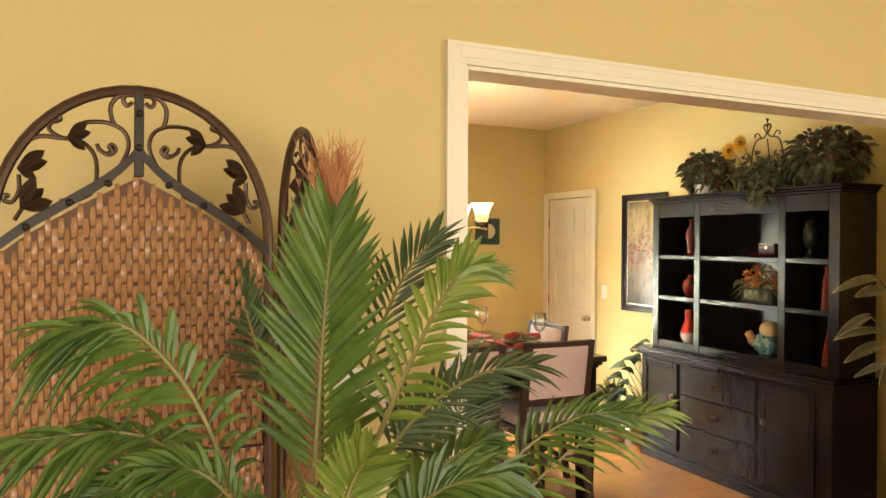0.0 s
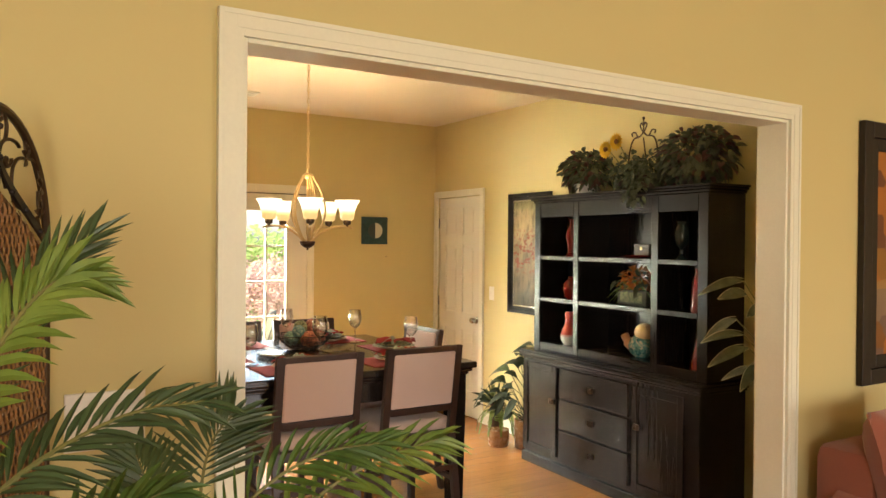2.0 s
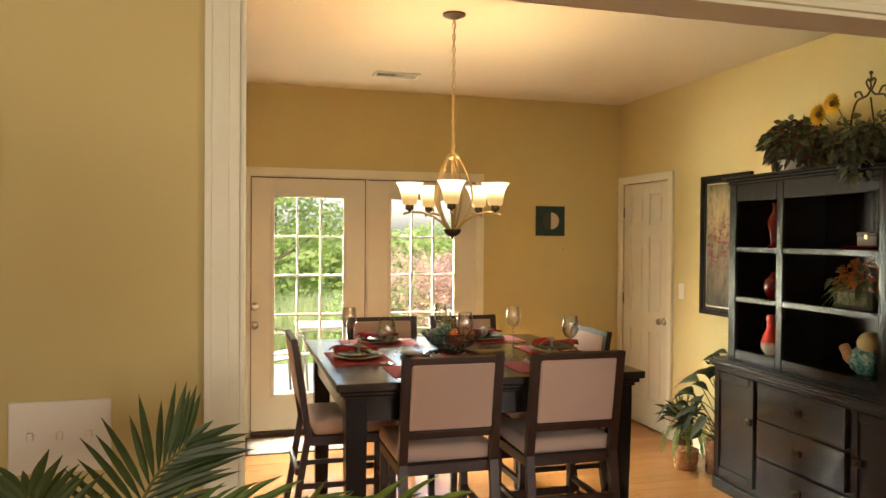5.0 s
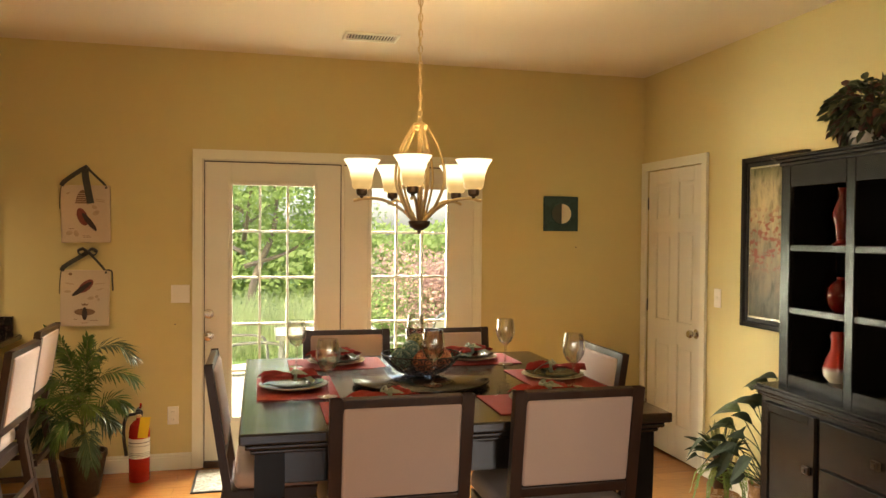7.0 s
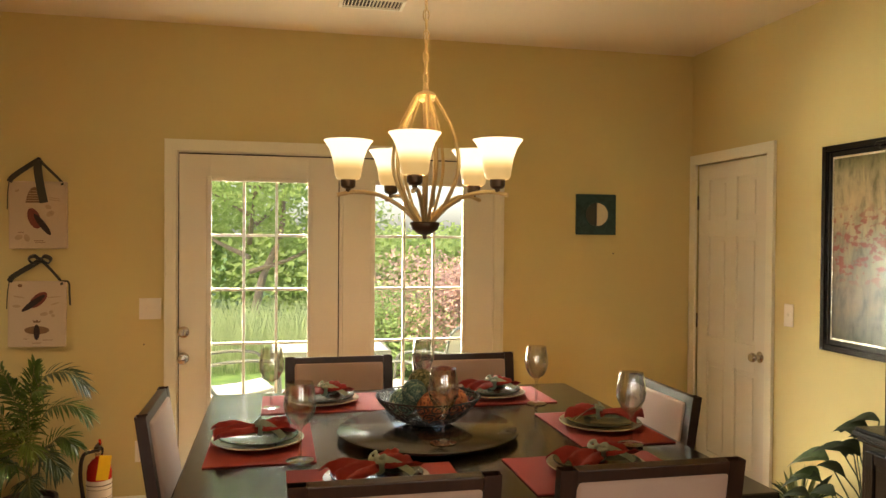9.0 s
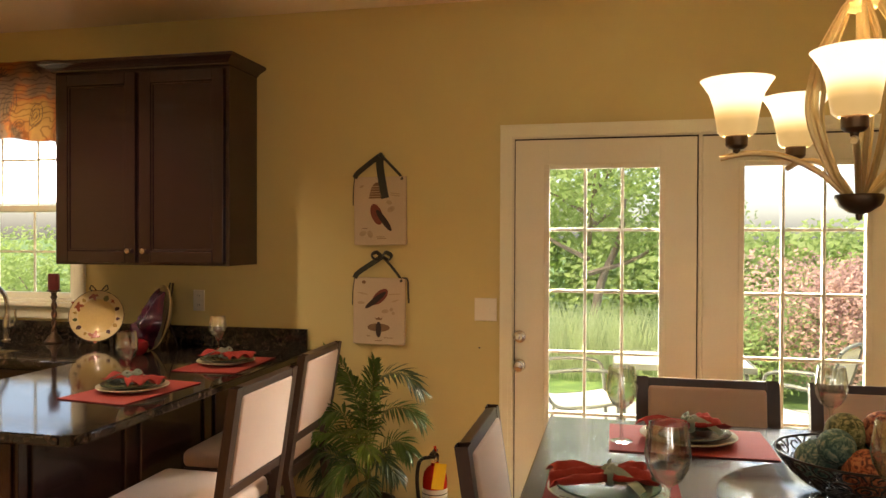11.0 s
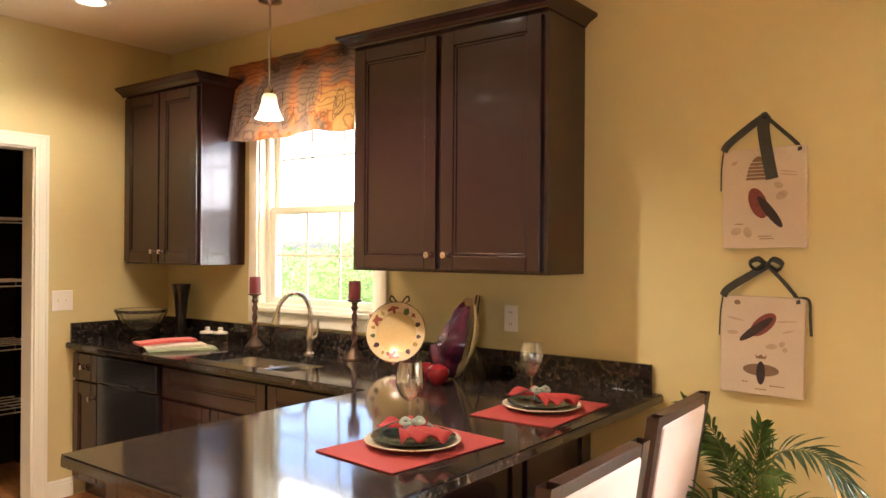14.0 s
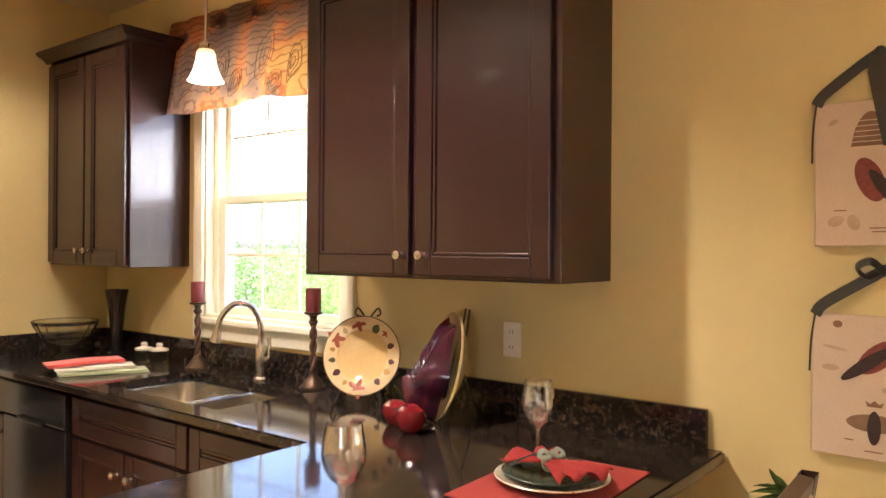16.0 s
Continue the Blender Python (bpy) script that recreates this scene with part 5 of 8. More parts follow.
# ---- sofa, cushion and picture in the sitting room ----
def sofa():
    s = thing("sofa", pose(3.375, 1.98, 0), "rust coloured upholstered sofa against the wall", "sofa")
    boxes("base", [(0.0, -0.85, 0.06, 2.0, -0.02, 0.30, 0.03)], RUST, s, smooth=True)
    boxes("back", [(0.02, -0.26, 0.30, 1.98, -0.015, 0.86, 0.06)], RUST, s, smooth=True)
    for x in (-0.06, 1.84):
        part("arm", lambda bm, x=x: (block(bm, x + 0.02, -0.86, 0.10, x + 0.20, -0.10, 0.56, 0.03), tube(bm, [(x + 0.11, -0.90, 0.56), (x + 0.11, -0.5, 0.57), (x + 0.11, -0.12, 0.60)], [0.105, 0.11, 0.105], 16)), RUST, s, True)
    for x in (0.15, 1.0):
        boxes("seat_cushion", [(x, -0.84, 0.305, x + 0.835, -0.27, 0.46, 0.045)], RUST, s, smooth=True)
    boxes("foot", [(0.05, -0.80, 0, 0.11, -0.74, 0.059), (1.89, -0.80, 0, 1.95, -0.74, 0.059)], ESPRESSO, s)


sofa()


def cushion():
    c = thing("throw_pillow", pose(3.66, 1.64, 0.475, -16, 0, 12), "rust coloured square throw pillow leaning on the sofa back", "pillow")

    def build(bm):
        n, a = 14, 0.28
        grid = {}
        for s in (-1, 1):
            for i in range(n + 1):
                for j in range(n + 1):
                    u, v = 2 * i / n - 1, 2 * j / n - 1
                    puff = (max(0, (1 - u ** 4) * (1 - v ** 4))) ** 0.6
                    pinch = 1 - 0.07 * (1 - abs(u)) * 0 - 0.06 * (u * u * (1 - v * v) + v * v * (1 - u * u))
                    grid[s, i, j] = bm.verts.new((u * a * pinch, s * (0.004 + 0.085 * puff), a + v * a * pinch))
            for i in range(n):
                for j in range(n):
                    bm.faces.new([grid[s, *q] for q in ((i, j), (i + 1, j), (i + 1, j + 1), (i, j + 1))])
        bmesh.ops.remove_doubles(bm, verts=bm.verts[:], dist=0.009)
    part("cover", build, RUST, c, True)
    e = [(-0.27, 0, 0.01), (0, 0, 0.035), (0.27, 0, 0.01), (0.245, 0, 0.28), (0.27, 0, 0.55), (0, 0, 0.525), (-0.27, 0, 0.55), (-0.245, 0, 0.28), (-0.27, 0, 0.01)]
    part("piping", lambda bm: tube(bm, e, 0.005, 6), paint("tan_piping", (0.45, 0.19, 0.10), 0.8), c, True)


cushion()


def framed_picture(name, m, w, h, border, label, art, mat_w=0.0, frame_mat=None):
    """Hangs in the local x-z plane, facing -y, its foot at z = 0."""
    f = thing(name, m, label, "picture")
    fm = frame_mat or BLACKMETAL
    rows = []
    for d0, d1, dep in ((0.0, 0.55, 0.030), (0.55, 1.0, 0.020)):
        a, b = border * d0, border * d1
        rows += [(-w / 2 + a, -dep, a, -w / 2 + b, -0.002, h - a), (w / 2 - b, -dep, a, w / 2 - a, -0.002, h - a), (-w / 2 + b, -dep, a, w / 2 - b, -0.002, b), (-w / 2 + b, -dep, h - b, w / 2 - b, -0.002, h - a)]
    boxes("frame", rows, fm, f, 0.003)
    boxes("canvas", [(-w / 2 + border, -0.010, border, w / 2 - border, -0.003, h - border, 0)], art, f)
    if mat_w:
        a = border
        boxes("fillet", [(-w / 2 + a, -0.014, a, -w / 2 + a + mat_w, -0.0105, h - a), (w / 2 - a - mat_w, -0.014, a, w / 2 - a, -0.0105, h - a), (-w / 2 + a + mat_w, -0.014, a, w / 2 - a - mat_w, -0.0105, a + mat_w), (-w / 2 + a + mat_w, -0.014, h - a - mat_w, w / 2 - a - mat_w, -0.0105, h - a)], NICKEL, f, 0.001)
    return f


def abstract_art():
    m, nt, bsdf = nodes_of("abstract_art")
    v = coords(nt, "Object", (5.2, 1, 4.6))
    snap = nt.nodes.new("ShaderNodeTexVoronoi")
    snap.distance, snap.inputs["Scale"].default_value = "CHEBYCHEV", 1.6
    nt.links.new(v, snap.inputs["Vector"])
    bw = nt.nodes.new("ShaderNodeRGBToBW")
    nt.links.new(snap.outputs["Color"], bw.inputs[0])
    c = ramp(nt, bw.outputs[0], [(0.25, (0.16, 0.05, 0.02)), (0.38, (0.48, 0.24, 0.02)), (0.5, (0.46, 0.36, 0.22)), (0.6, (0.17, 0.11, 0.12)), (0.75, (0.52, 0.20, 0.03))])
    c = mixed(nt, 1.0, mixed(nt, 0.3, c, mixed(nt, noise_tex(nt, coords(nt), 22, 5), c, (0.22, 0.13, 0.07))), (0.72, 0.64, 0.52), "MULTIPLY")
    nt.links.new(c, bsdf.inputs["Base Color"])
    bsdf.inputs["Roughness"].default_value = 0.5
    return m


framed_picture("wall_picture", pose(4.23, DIV0, 1.02), 0.86, 1.105, 0.12, "large abstract painting in ochre and rust in a dark frame", abstract_art())


def street_art():
    m, nt, bsdf = nodes_of("street_scene_print")
    v = coords(nt, "Object", (3.0, 1, 1.2))
    a, b = noise_tex(nt, v, 5.0, 6, 0.6, 0.3), noise_tex(nt, coords(nt, "Object", (1, 1, 1.6)), 22, 3, 0.6)
    xyz = nt.nodes.new("ShaderNodeSeparateXYZ")
    nt.links.new(coords(nt), xyz.inputs[0])
    up = ramp(nt, xyz.outputs[2], [(0.08, (0.10, 0.11, 0.08)), (0.30, (0.30, 0.26, 0.18)), (0.50, (0.48, 0.38, 0.24)), (0.70, (0.72, 0.60, 0.36)), (0.84, (0.62, 0.56, 0.36)), (0.94, (0.20, 0.24, 0.12))])
    c = mixed(nt, 0.8, up, ramp(nt, a, [(0.34, (0.30, 0.34, 0.26)), (0.48, (0.9, 0.88, 0.8)), (0.62, (1.3, 1.2, 1.0))]), "MULTIPLY")
    mid = ramp(nt, xyz.outputs[2], [(0.30, (0, 0, 0)), (0.40, (1, 1, 1)), (0.62, (1, 1, 1)), (0.72, (0, 0, 0))])
    reds = mixed(nt, 1.0, mid, ramp(nt, b, [(0.52, (0, 0, 0)), (0.58, (0.75, 0.75, 0.75))]), "MULTIPLY")
    c = mixed(nt, 1.0, mixed(nt, reds, c, (0.42, 0.07, 0.04)), (0.52, 0.47, 0.40), "MULTIPLY")
    nt.links.new(c, bsdf.inputs["Base Color"])
    bsdf.inputs["Roughness"].default_value = 0.22
    return m


framed_picture("wall_picture", pose(EAST, 5.115, 1.026, 0, 0, -90), 0.55, 0.99, 0.055, "tall framed print in dark wood beside the hutch", street_art(), 0.011, ESPRESSO)


def square_art():
    a = thing("wall_art", pose(3.845, NORTH, 1.585), "small square teal wall panel with a round mirror half", "wall art")
    teal = patterned("teal_panel", [(0.3, (0.010, 0.035, 0.032)), (0.7, (0.025, 0.07, 0.062))], 30, 1, 0.6)
    boxes("panel", [(-0.133, -0.022, 0, 0.133, -0.001, 0.255, 0.004)], teal, a)
    for s, mat in ((-1, paint("dark_disc", (0.05, 0.055, 0.045), 0.4)), (1, paint("cream_disc", (0.62, 0.55, 0.40), 0.5))):
        part("half_disc", lambda bm, s=s: prism(bm, [(s * 0.072 * math.sin(math.pi * k / 16) + s * 0.002, 0.1275 + 0.072 * math.cos(math.pi * k / 16)) for k in range(17)], -0.030, -0.0225, 1), mat, a)
    part("ring", lambda bm: tube(bm, [(0.076 * math.cos(2 * math.pi * k / 28), -0.025, 0.1275 + 0.076 * math.sin(2 * math.pi * k / 28)) for k in range(29)], 0.005, 6), teal, a, True)


square_art()


# ---- small wall and ceiling fittings ----
def wall_plate(name, m, gangs, label, outlet=False, w=None, h=0.118):
    p = thing(name, m, label, "outlet" if outlet else "light switch")
    w = w or 0.07 + 0.046 * (gangs - 1)
    boxes("plate", [(-w / 2, -0.007, -h / 2, w / 2, -0.0005, h / 2, 0.003)], PLASTIC, p)
    for k in range(gangs):
        x = (k - (gangs - 1) / 2) * 0.046
        if outlet:
            for z in (-0.026, 0.026):
                boxes("socket", [(x - 0.016, -0.0095, z - 0.016, x + 0.016, -0.0072, z + 0.016, 0.001)], PLASTIC, p)
                # raised dark blocks whose colour stands in for the shaded holes
                boxes("slot_shade", [(x - 0.007, -0.0102, z - 0.004, x - 0.005, -0.0096, z + 0.006, 0), (x + 0.005, -0.0102, z - 0.004, x + 0.007, -0.0096, z + 0.006, 0)], BLACKMETAL, p)
        else:
            boxes("toggle", [(x - 0.005, -0.014, -0.004, x + 0.005, -0.0072, 0.010, 0.002)], PLASTIC, p)
    return p


wall_plate("light_switch", pose(1.198, NORTH, 1.150), 2, "white double light switch plate by the garden door")
wall_plate("light_switch", pose(EAST, 5.652, 1.165, 0, 0, -90), 1, "white single light switch plate by the closet")
wall_plate("light_switch", pose(WEST, 5.925, 1.155, 0, 0, 90), 2, "white double light switch plate by the pantry", w=0.125)
wall_plate("light_switch", pose(0.915, DIV0, 1.21), 3, "white triple light switch plate beside the opening", h=0.125)
wall_plate("wall_outlet", pose(1.155, NORTH, 0.355), 1, "white wall outlet near the floor", True)
wall_plate("wall_outlet", pose(-0.443, NORTH, 1.163), 1, "white wall outlet over the counter", True)


def vent():
    v = thing("ceiling_vent", pose(2.35, 6.0, CEILZ), "white metal ceiling air vent with slats", "air vent")
    boxes("frame", [(-0.165, -0.085, -0.012, -0.145, 0.085, -0.0005), (0.145, -0.085, -0.012, 0.165, 0.085, -0.0005), (-0.145, -0.085, -0.012, 0.145, -0.067, -0.0005), (-0.145, 0.067, -0.012, 0.145, 0.085, -0.0005)], TRIM, v, 0.003)
    # flat black sheet stands in for the shaded duct behind the slats
    boxes("duct_shade", [(-0.145, -0.067, -0.002, 0.145, 0.067, -0.0005, 0)], BLACKMETAL, v)
    me = mesh_of("slat", lambda bm: block(bm, -0.004, -0.066, -0.001, 0.004, 0.066, 0.001), TRIM)
    for k in range(16):
        s = new("slat", me)
        s.parent, s.matrix_basis = v, pose(-0.136 + 0.018 * k, 0, -0.0065, 0, 40 if k > 7 else -40)


for x, z in ((1.166, 0.951), (3.97, 1.467)):
    n = part("wall_nail", lambda bm: lathe(bm, [(0.004, 0.0), (0.005, 0.002), (0.0035, 0.008), (1e-4, 0.009)], 10), BRONZE, None, True, pose(x, NORTH - 0.0005, z, 90))
    tagged(n, "small bare dark nail head in the tan wall", "nail", "nails in the wall")

vent()
# the two added fill cans get fixtures as well
for x, y, power in CANS_AND_FILL:
    c = thing("recessed_light", pose(x, y, CEILZ), "white recessed ceiling light, switched on, two of the four added", "ceiling light", "recessed ceiling lights")
    part("trim_ring", lambda bm: lathe(bm, [(0.070, -0.003), (0.072, -0.010), (0.092, -0.007), (0.094, -0.0005), (0.070, -0.0005)], 32, cap=False), TRIM, c, True)
    part("lens", lambda bm: lathe(bm, [(1e-4, -0.004), (0.069, -0.004), (0.069, -0.001), (1e-4, -0.001)], 32, cap=False), LENS, c, True)


# ---- table settings ----
PLATE_RIM = patterned("glazed_plate", [(0.42, (0.46, 0.40, 0.29)), (0.58, (0.54, 0.48, 0.37)), (0.66, (0.26, 0.10, 0.05))], 30, 2, 0.18, 0.0)
PLATE_DARK = paint("dark_green_plate", (0.05, 0.065, 0.045), 0.2, vary=0.3, relief=0.0)


def placemat(m, group):
    p = part("placemat", lambda bm: block(bm, -0.225, -0.155, 0, 0.225, 0.155, 0.004, 0.0015), PLACEMAT)
    p.matrix_basis = m
    return tagged(p, "red woven rectangular placemat", "placemat", group)


def plates(m, group):
    p = thing("plate_stack", m, "cream dinner plate with a darker salad plate on top", "plate", group)
    for name, r, z, mat in (("dinner_plate", 0.138, 0.0, PLATE_RIM), ("salad_plate", 0.120, 0.010, PLATE_DARK)):
        part(name, lambda bm: lathe(bm, [(1e-4, z), (r * 0.55, z), (r * 0.64, z + 0.006), (r * 0.98, z + 0.016), (r, z + 0.019), (r * 0.985, z + 0.021), (r * 0.66, z + 0.011), (r * 0.55, z + 0.006), (1e-4, z + 0.006)], 36, cap=False), mat, p, True)
    return p


def napkin(m, group):
    n = thing("napkin", m, "red cloth napkin gathered with a pale green ribbon", "napkin", group)
    rng = random.Random(3)

    def cloth(bm):
        # two gathered fans meeting at the ribbon
        ragged = {s: [0.104 - 0.018 * s + 0.010 * math.sin(j * 0.5 + s) + rng.uniform(-0.002, 0.002) for j in range(17)] for s in (-1, 1)}
        for s in (-1, 1):
            rows = []
            for i in range(9):
                t = i / 8
                row = []
                for j in range(17):
                    u = 2 * j / 16 - 1
                    half = 0.022 + 0.056 * t ** 0.5
                    fold = math.sin(u * 8 + i * 0.4 + s) * (0.003 + 0.007 * t) + rng.uniform(-0.003, 0.003) * t
                    z = 0.016 + fold * 1.2 + 0.012 * math.sin(math.pi * t) * (0.6 + 0.4 * math.sin(u * 3 + s)) + 0.010 * (1 - u * u) * (1 - t * 0.6)
                    reach = ragged[s][j] * t
                    row.append(bm.verts.new((s * (0.006 + reach), u * half + 0.012 * s * t * t, max(0.003, z))))
                rows.append(row)
            for a, b in zip(rows, rows[1:]):
                for j in range(16):
                    bm.faces.new((a[j], a[j + 1], b[j + 1], b[j]))
        ball(bm, 0.018, (0, 0, 0.016), 12, 0.8)
    me = part("cloth", cloth, NAPKIN, n, True)
    mod = me.modifiers.new("thick", "SOLIDIFY")
    mod.thickness = 0.002

    def bow(bm):
        for s in (-1, 1):
            tube(bm, curve_pts([(0, 0, 0.034), (0.008, s * 0.020, 0.046), (0.004, s * 0.034, 0.036), (-0.008, s * 0.018, 0.032), (0, 0, 0.034)], 5), 0.006, 6, 0.4)
            tube(bm, curve_pts([(0, 0, 0.034), (0.022, s * 0.022, 0.034), (0.050, s * 0.060, 0.016), (0.062, s * 0.078, 0.004)], 5), 0.010, 6, 0.12)
        tube(bm, [(0.003, 0.021 * math.cos(a), 0.016 + 0.019 * math.sin(a)) for a in [2 * math.pi * k / 16 for k in range(17)]], 0.008, 6, 0.5)
        ball(bm, 0.009, (0, 0, 0.035), 10)
    part("ribbon", bow, RIBBON, n, True)
    return n


def wine_glass(m, group):
    g = part("wine_glass", lambda bm: lathe(bm, [(1e-4, 0.0), (0.034, 0.0), (0.035, 0.0025), (0.012, 0.006), (0.0050, 0.014), (0.0044, 0.085), (0.008, 0.096), (0.026, 0.112), (0.038, 0.138), (0.041, 0.160), (0.038, 0.190), (0.033, 0.222),
                                                 (0.0318, 0.222), (0.0368, 0.190), (0.0398, 0.160), (0.0368, 0.139), (0.025, 0.114), (0.007, 0.100), (1e-4, 0.098)], 32, cap=False), GLASS, None, True)
    g.data.transform(Matrix.Diagonal((1.12, 1.12, 1.0, 1.0)))
    g.matrix_basis = m
    return tagged(g, "clear stemmed wine glass, empty", "wine glass", group)


TZ = 0.9205
DT, BT = "table settings", "breakfast bar settings"
mat0, pl0, nk0, wg0 = placemat(pose(1.845, 4.54, TZ, 0, 0, 90), DT), plates(pose(1.835, 4.53, TZ + 0.0045), DT), napkin(pose(1.835, 4.53, TZ + 0.034, 0, 0, 10), DT), wine_glass(pose(1.953, 4.327, TZ + 0.0045), DT)
for x, y, rz, gx, gy in ((2.06, 5.08, 0, 1.87, 5.03), (2.73, 5.09, 0, 2.47, 5.18), (2.955, 4.54, 90, 2.955, 4.315), (2.14, 4.09, 0, 2.37, 4.345), (2.745, 4.09, 0, 2.865, 4.93)):
    copy_thing(mat0, pose(x, y, TZ, 0, 0, rz))
    copy_thing(pl0, pose(x, y, TZ + 0.0045, 0, 0, rz + 20))
    copy_thing(nk0, pose(x, y, TZ + 0.034, 0, 0, rz * 1.3 + 25))
    on_susan = math.hypot(gx - 2.365, gy - 4.55) < 0.29
    copy_thing(wg0, pose(gx, gy, TZ + (0.029 if on_susan else 0.0005 if gy > 4.9 or gx < 2 else 0.0045)))
BZ = CZ + 0.0008
for x, y, rz, gx, gy in ((-0.005, 5.40, 84, -0.125, 5.53), (0.035, 6.06, 92, -0.085, 6.195)):
    for src, dz, dr in ((mat0, 0, 0), (pl0, 0.0045, 0), (nk0, 0.034, 60)):
        o = copy_thing(src, pose(x, y, BZ + dz, 0, 0, rz + dr))
        tagged(o, group=BT)
    o = copy_thing(wg0, pose(gx, gy, BZ) @ Matrix.Scale(0.97, 4))
    tagged(o, group=BT)


def lazy_susan():
    s = thing("lazy_susan", pose(2.365, 4.55, TZ), "round dark wood turntable in the middle of the table", "lazy susan")
    part("disc", lambda bm: lathe(bm, [(1e-4, 0.012), (0.282, 0.012), (0.290, 0.016), (0.290, 0.023), (0.284, 0.028), (1e-4, 0.028)], 64, cap=False), TABLEWOOD, s, True)
    part("foot", lambda bm: lathe(bm, [(1e-4, 0.0), (0.12, 0.0), (0.12, 0.0115), (1e-4, 0.0115)], 32, cap=False), ESPRESSO, s, True)


lazy_susan()


def ball_bowl():
    z0 = TZ + 0.029
    b = thing("wire_bowl", pose(2.375, 4.60, z0), "black wire scrollwork bowl on the turntable", "bowl")

    def wires(bm):
        prof = lambda t: (0.055 + 0.115 * t ** 0.8, 0.004 + 0.085 * t ** 1.6)
        for t in (0.0, 1.0):
            r, z = prof(t)
            tube(bm, [(r * math.cos(2 * math.pi * k / 36), r * math.sin(2 * math.pi * k / 36), z) for k in range(37)], 0.003, 5)
        for ring in range(4):
            for k in range(18):
                t, a0 = (ring + 0.5) / 4, 2 * math.pi * (k + 0.5 * (ring % 2)) / 18
                pts = []
                for q in range(14):
                    ph = q / 13 * 4.2 * math.pi / 1.4
                    rr = 0.15 * (1 - q / 18)
                    tt = min(1, max(0, t + rr * math.sin(ph)))
                    r, z = prof(tt)
                    a = a0 + rr * math.cos(ph) * 1.15
                    pts.append((r * math.cos(a), r * math.sin(a), z))
                tube(bm, pts, 0.0025, 4)
    tagged(part("scrollwork", wires, BLACKMETAL, b), kind="stuff")
    tex = [patterned("rust_vine_ball", [(0.40, (0.10, 0.02, 0.012)), (0.5, (0.36, 0.10, 0.045)), (0.6, (0.45, 0.18, 0.08))], 55, 2, 0.7, 0.6), patterned("moss_ball", [(0.40, (0.05, 0.06, 0.025)), (0.55, (0.20, 0.20, 0.08)), (0.65, (0.35, 0.30, 0.16))], 60, 2, 0.9, 0.8),
           patterned("teal_ball", [(0.40, (0.03, 0.09, 0.08)), (0.55, (0.14, 0.24, 0.19)), (0.65, (0.35, 0.38, 0.28))], 55, 2, 0.7, 0.6)]
    spots = ((-0.085, 0.0, 0.068, 0.046, 2), (0.0, -0.075, 0.066, 0.052, 0), (0.085, -0.01, 0.068, 0.046, 0), (0.0, 0.075, 0.068, 0.048, 1), (-0.055, -0.045, 0.112, 0.040, 2), (-0.02, 0.02, 0.130, 0.044, 1), (0.055, 0.01, 0.138, 0.046, 0), (0.04, 0.09, 0.10, 0.04, 2))
    for x, y, z, r, k in spots:
        o = part("decorative_ball", lambda bm: ball(bm, r, (0, 0, 0), 18), tex[k], None, True, pose(2.375 + x, 4.60 + y, z0 + z))
        tagged(o, ("rust red", "mossy green", "teal green")[k] + " textured decorative ball in the wire bowl", "decorative ball", "balls in the bowl")


ball_bowl()


# ---- things on and in the hutch ----
def on_hutch(x, y, z):
    return HUTCH.matrix_basis @ pose(x, y, z)


def vase(m, profile, mat, label, name="vase", seg=28):
    v = part(name, lambda bm: lathe(bm, profile, seg), mat, None, True)
    v.matrix_basis = m
    return tagged(v, label, "vase", "vases in the hutch")


S1, S2, S3 = 0.8845, 1.2105, 1.5125
vase(on_hutch(0.17, 1.325, S3), [(0.045, 0), (0.047, 0.012), (0.028, 0.03), (0.034, 0.09), (0.048, 0.14), (0.036, 0.19), (0.018, 0.22), (0.016, 0.245), (0.026, 0.265)], CERAMIC_RED, "tall curved red ceramic vase on a hutch shelf")
vase(on_hutch(0.17, 1.325, S2), [(0.03, 0), (0.05, 0.02), (0.066, 0.07), (0.058, 0.115), (0.032, 0.14), (0.022, 0.15), (0.026, 0.16)], CERAMIC_RED, "round red ceramic vase on a hutch shelf")
TWO = nodes_of("red_over_white_glaze")


def two_tone():
    m, nt, bsdf = TWO
    tc, sep = nt.nodes.new("ShaderNodeTexCoord"), nt.nodes.new("ShaderNodeSeparateXYZ")
    nt.links.new(tc.outputs["Object"], sep.inputs[0])
    nt.links.new(ramp(nt, sep.outputs[2], [(0.0, (0.72, 0.66, 0.58)), (0.05, (0.72, 0.66, 0.58)), (0.075, (0.42, 0.03, 0.02)), (1.0, (0.42, 0.03, 0.02))]), bsdf.inputs["Base Color"])
    bsdf.inputs["Roughness"].default_value = 0.12
    return m


vase(on_hutch(0.17, 1.345, S1), [(0.035, 0), (0.058, 0.03), (0.062, 0.065), (0.050, 0.11), (0.030, 0.15), (0.028, 0.19), (0.034, 0.215), (0.024, 0.235)], two_tone(), "pear-shaped red and white glazed vase")
vase(on_hutch(0.17, 0.165, S2), [(0.048, 0), (0.050, 0.02), (0.042, 0.12), (0.032, 0.19), (0.022, 0.22), (0.026, 0.255)], CERAMIC_RED, "slim tall red ceramic bottle vase")
vase(on_hutch(0.17, 0.160, S1), [(0.046, 0), (0.048, 0.02), (0.030, 0.12), (0.014, 0.19), (0.018, 0.205)], CERAMIC_RED, "small tapered red ceramic vase")
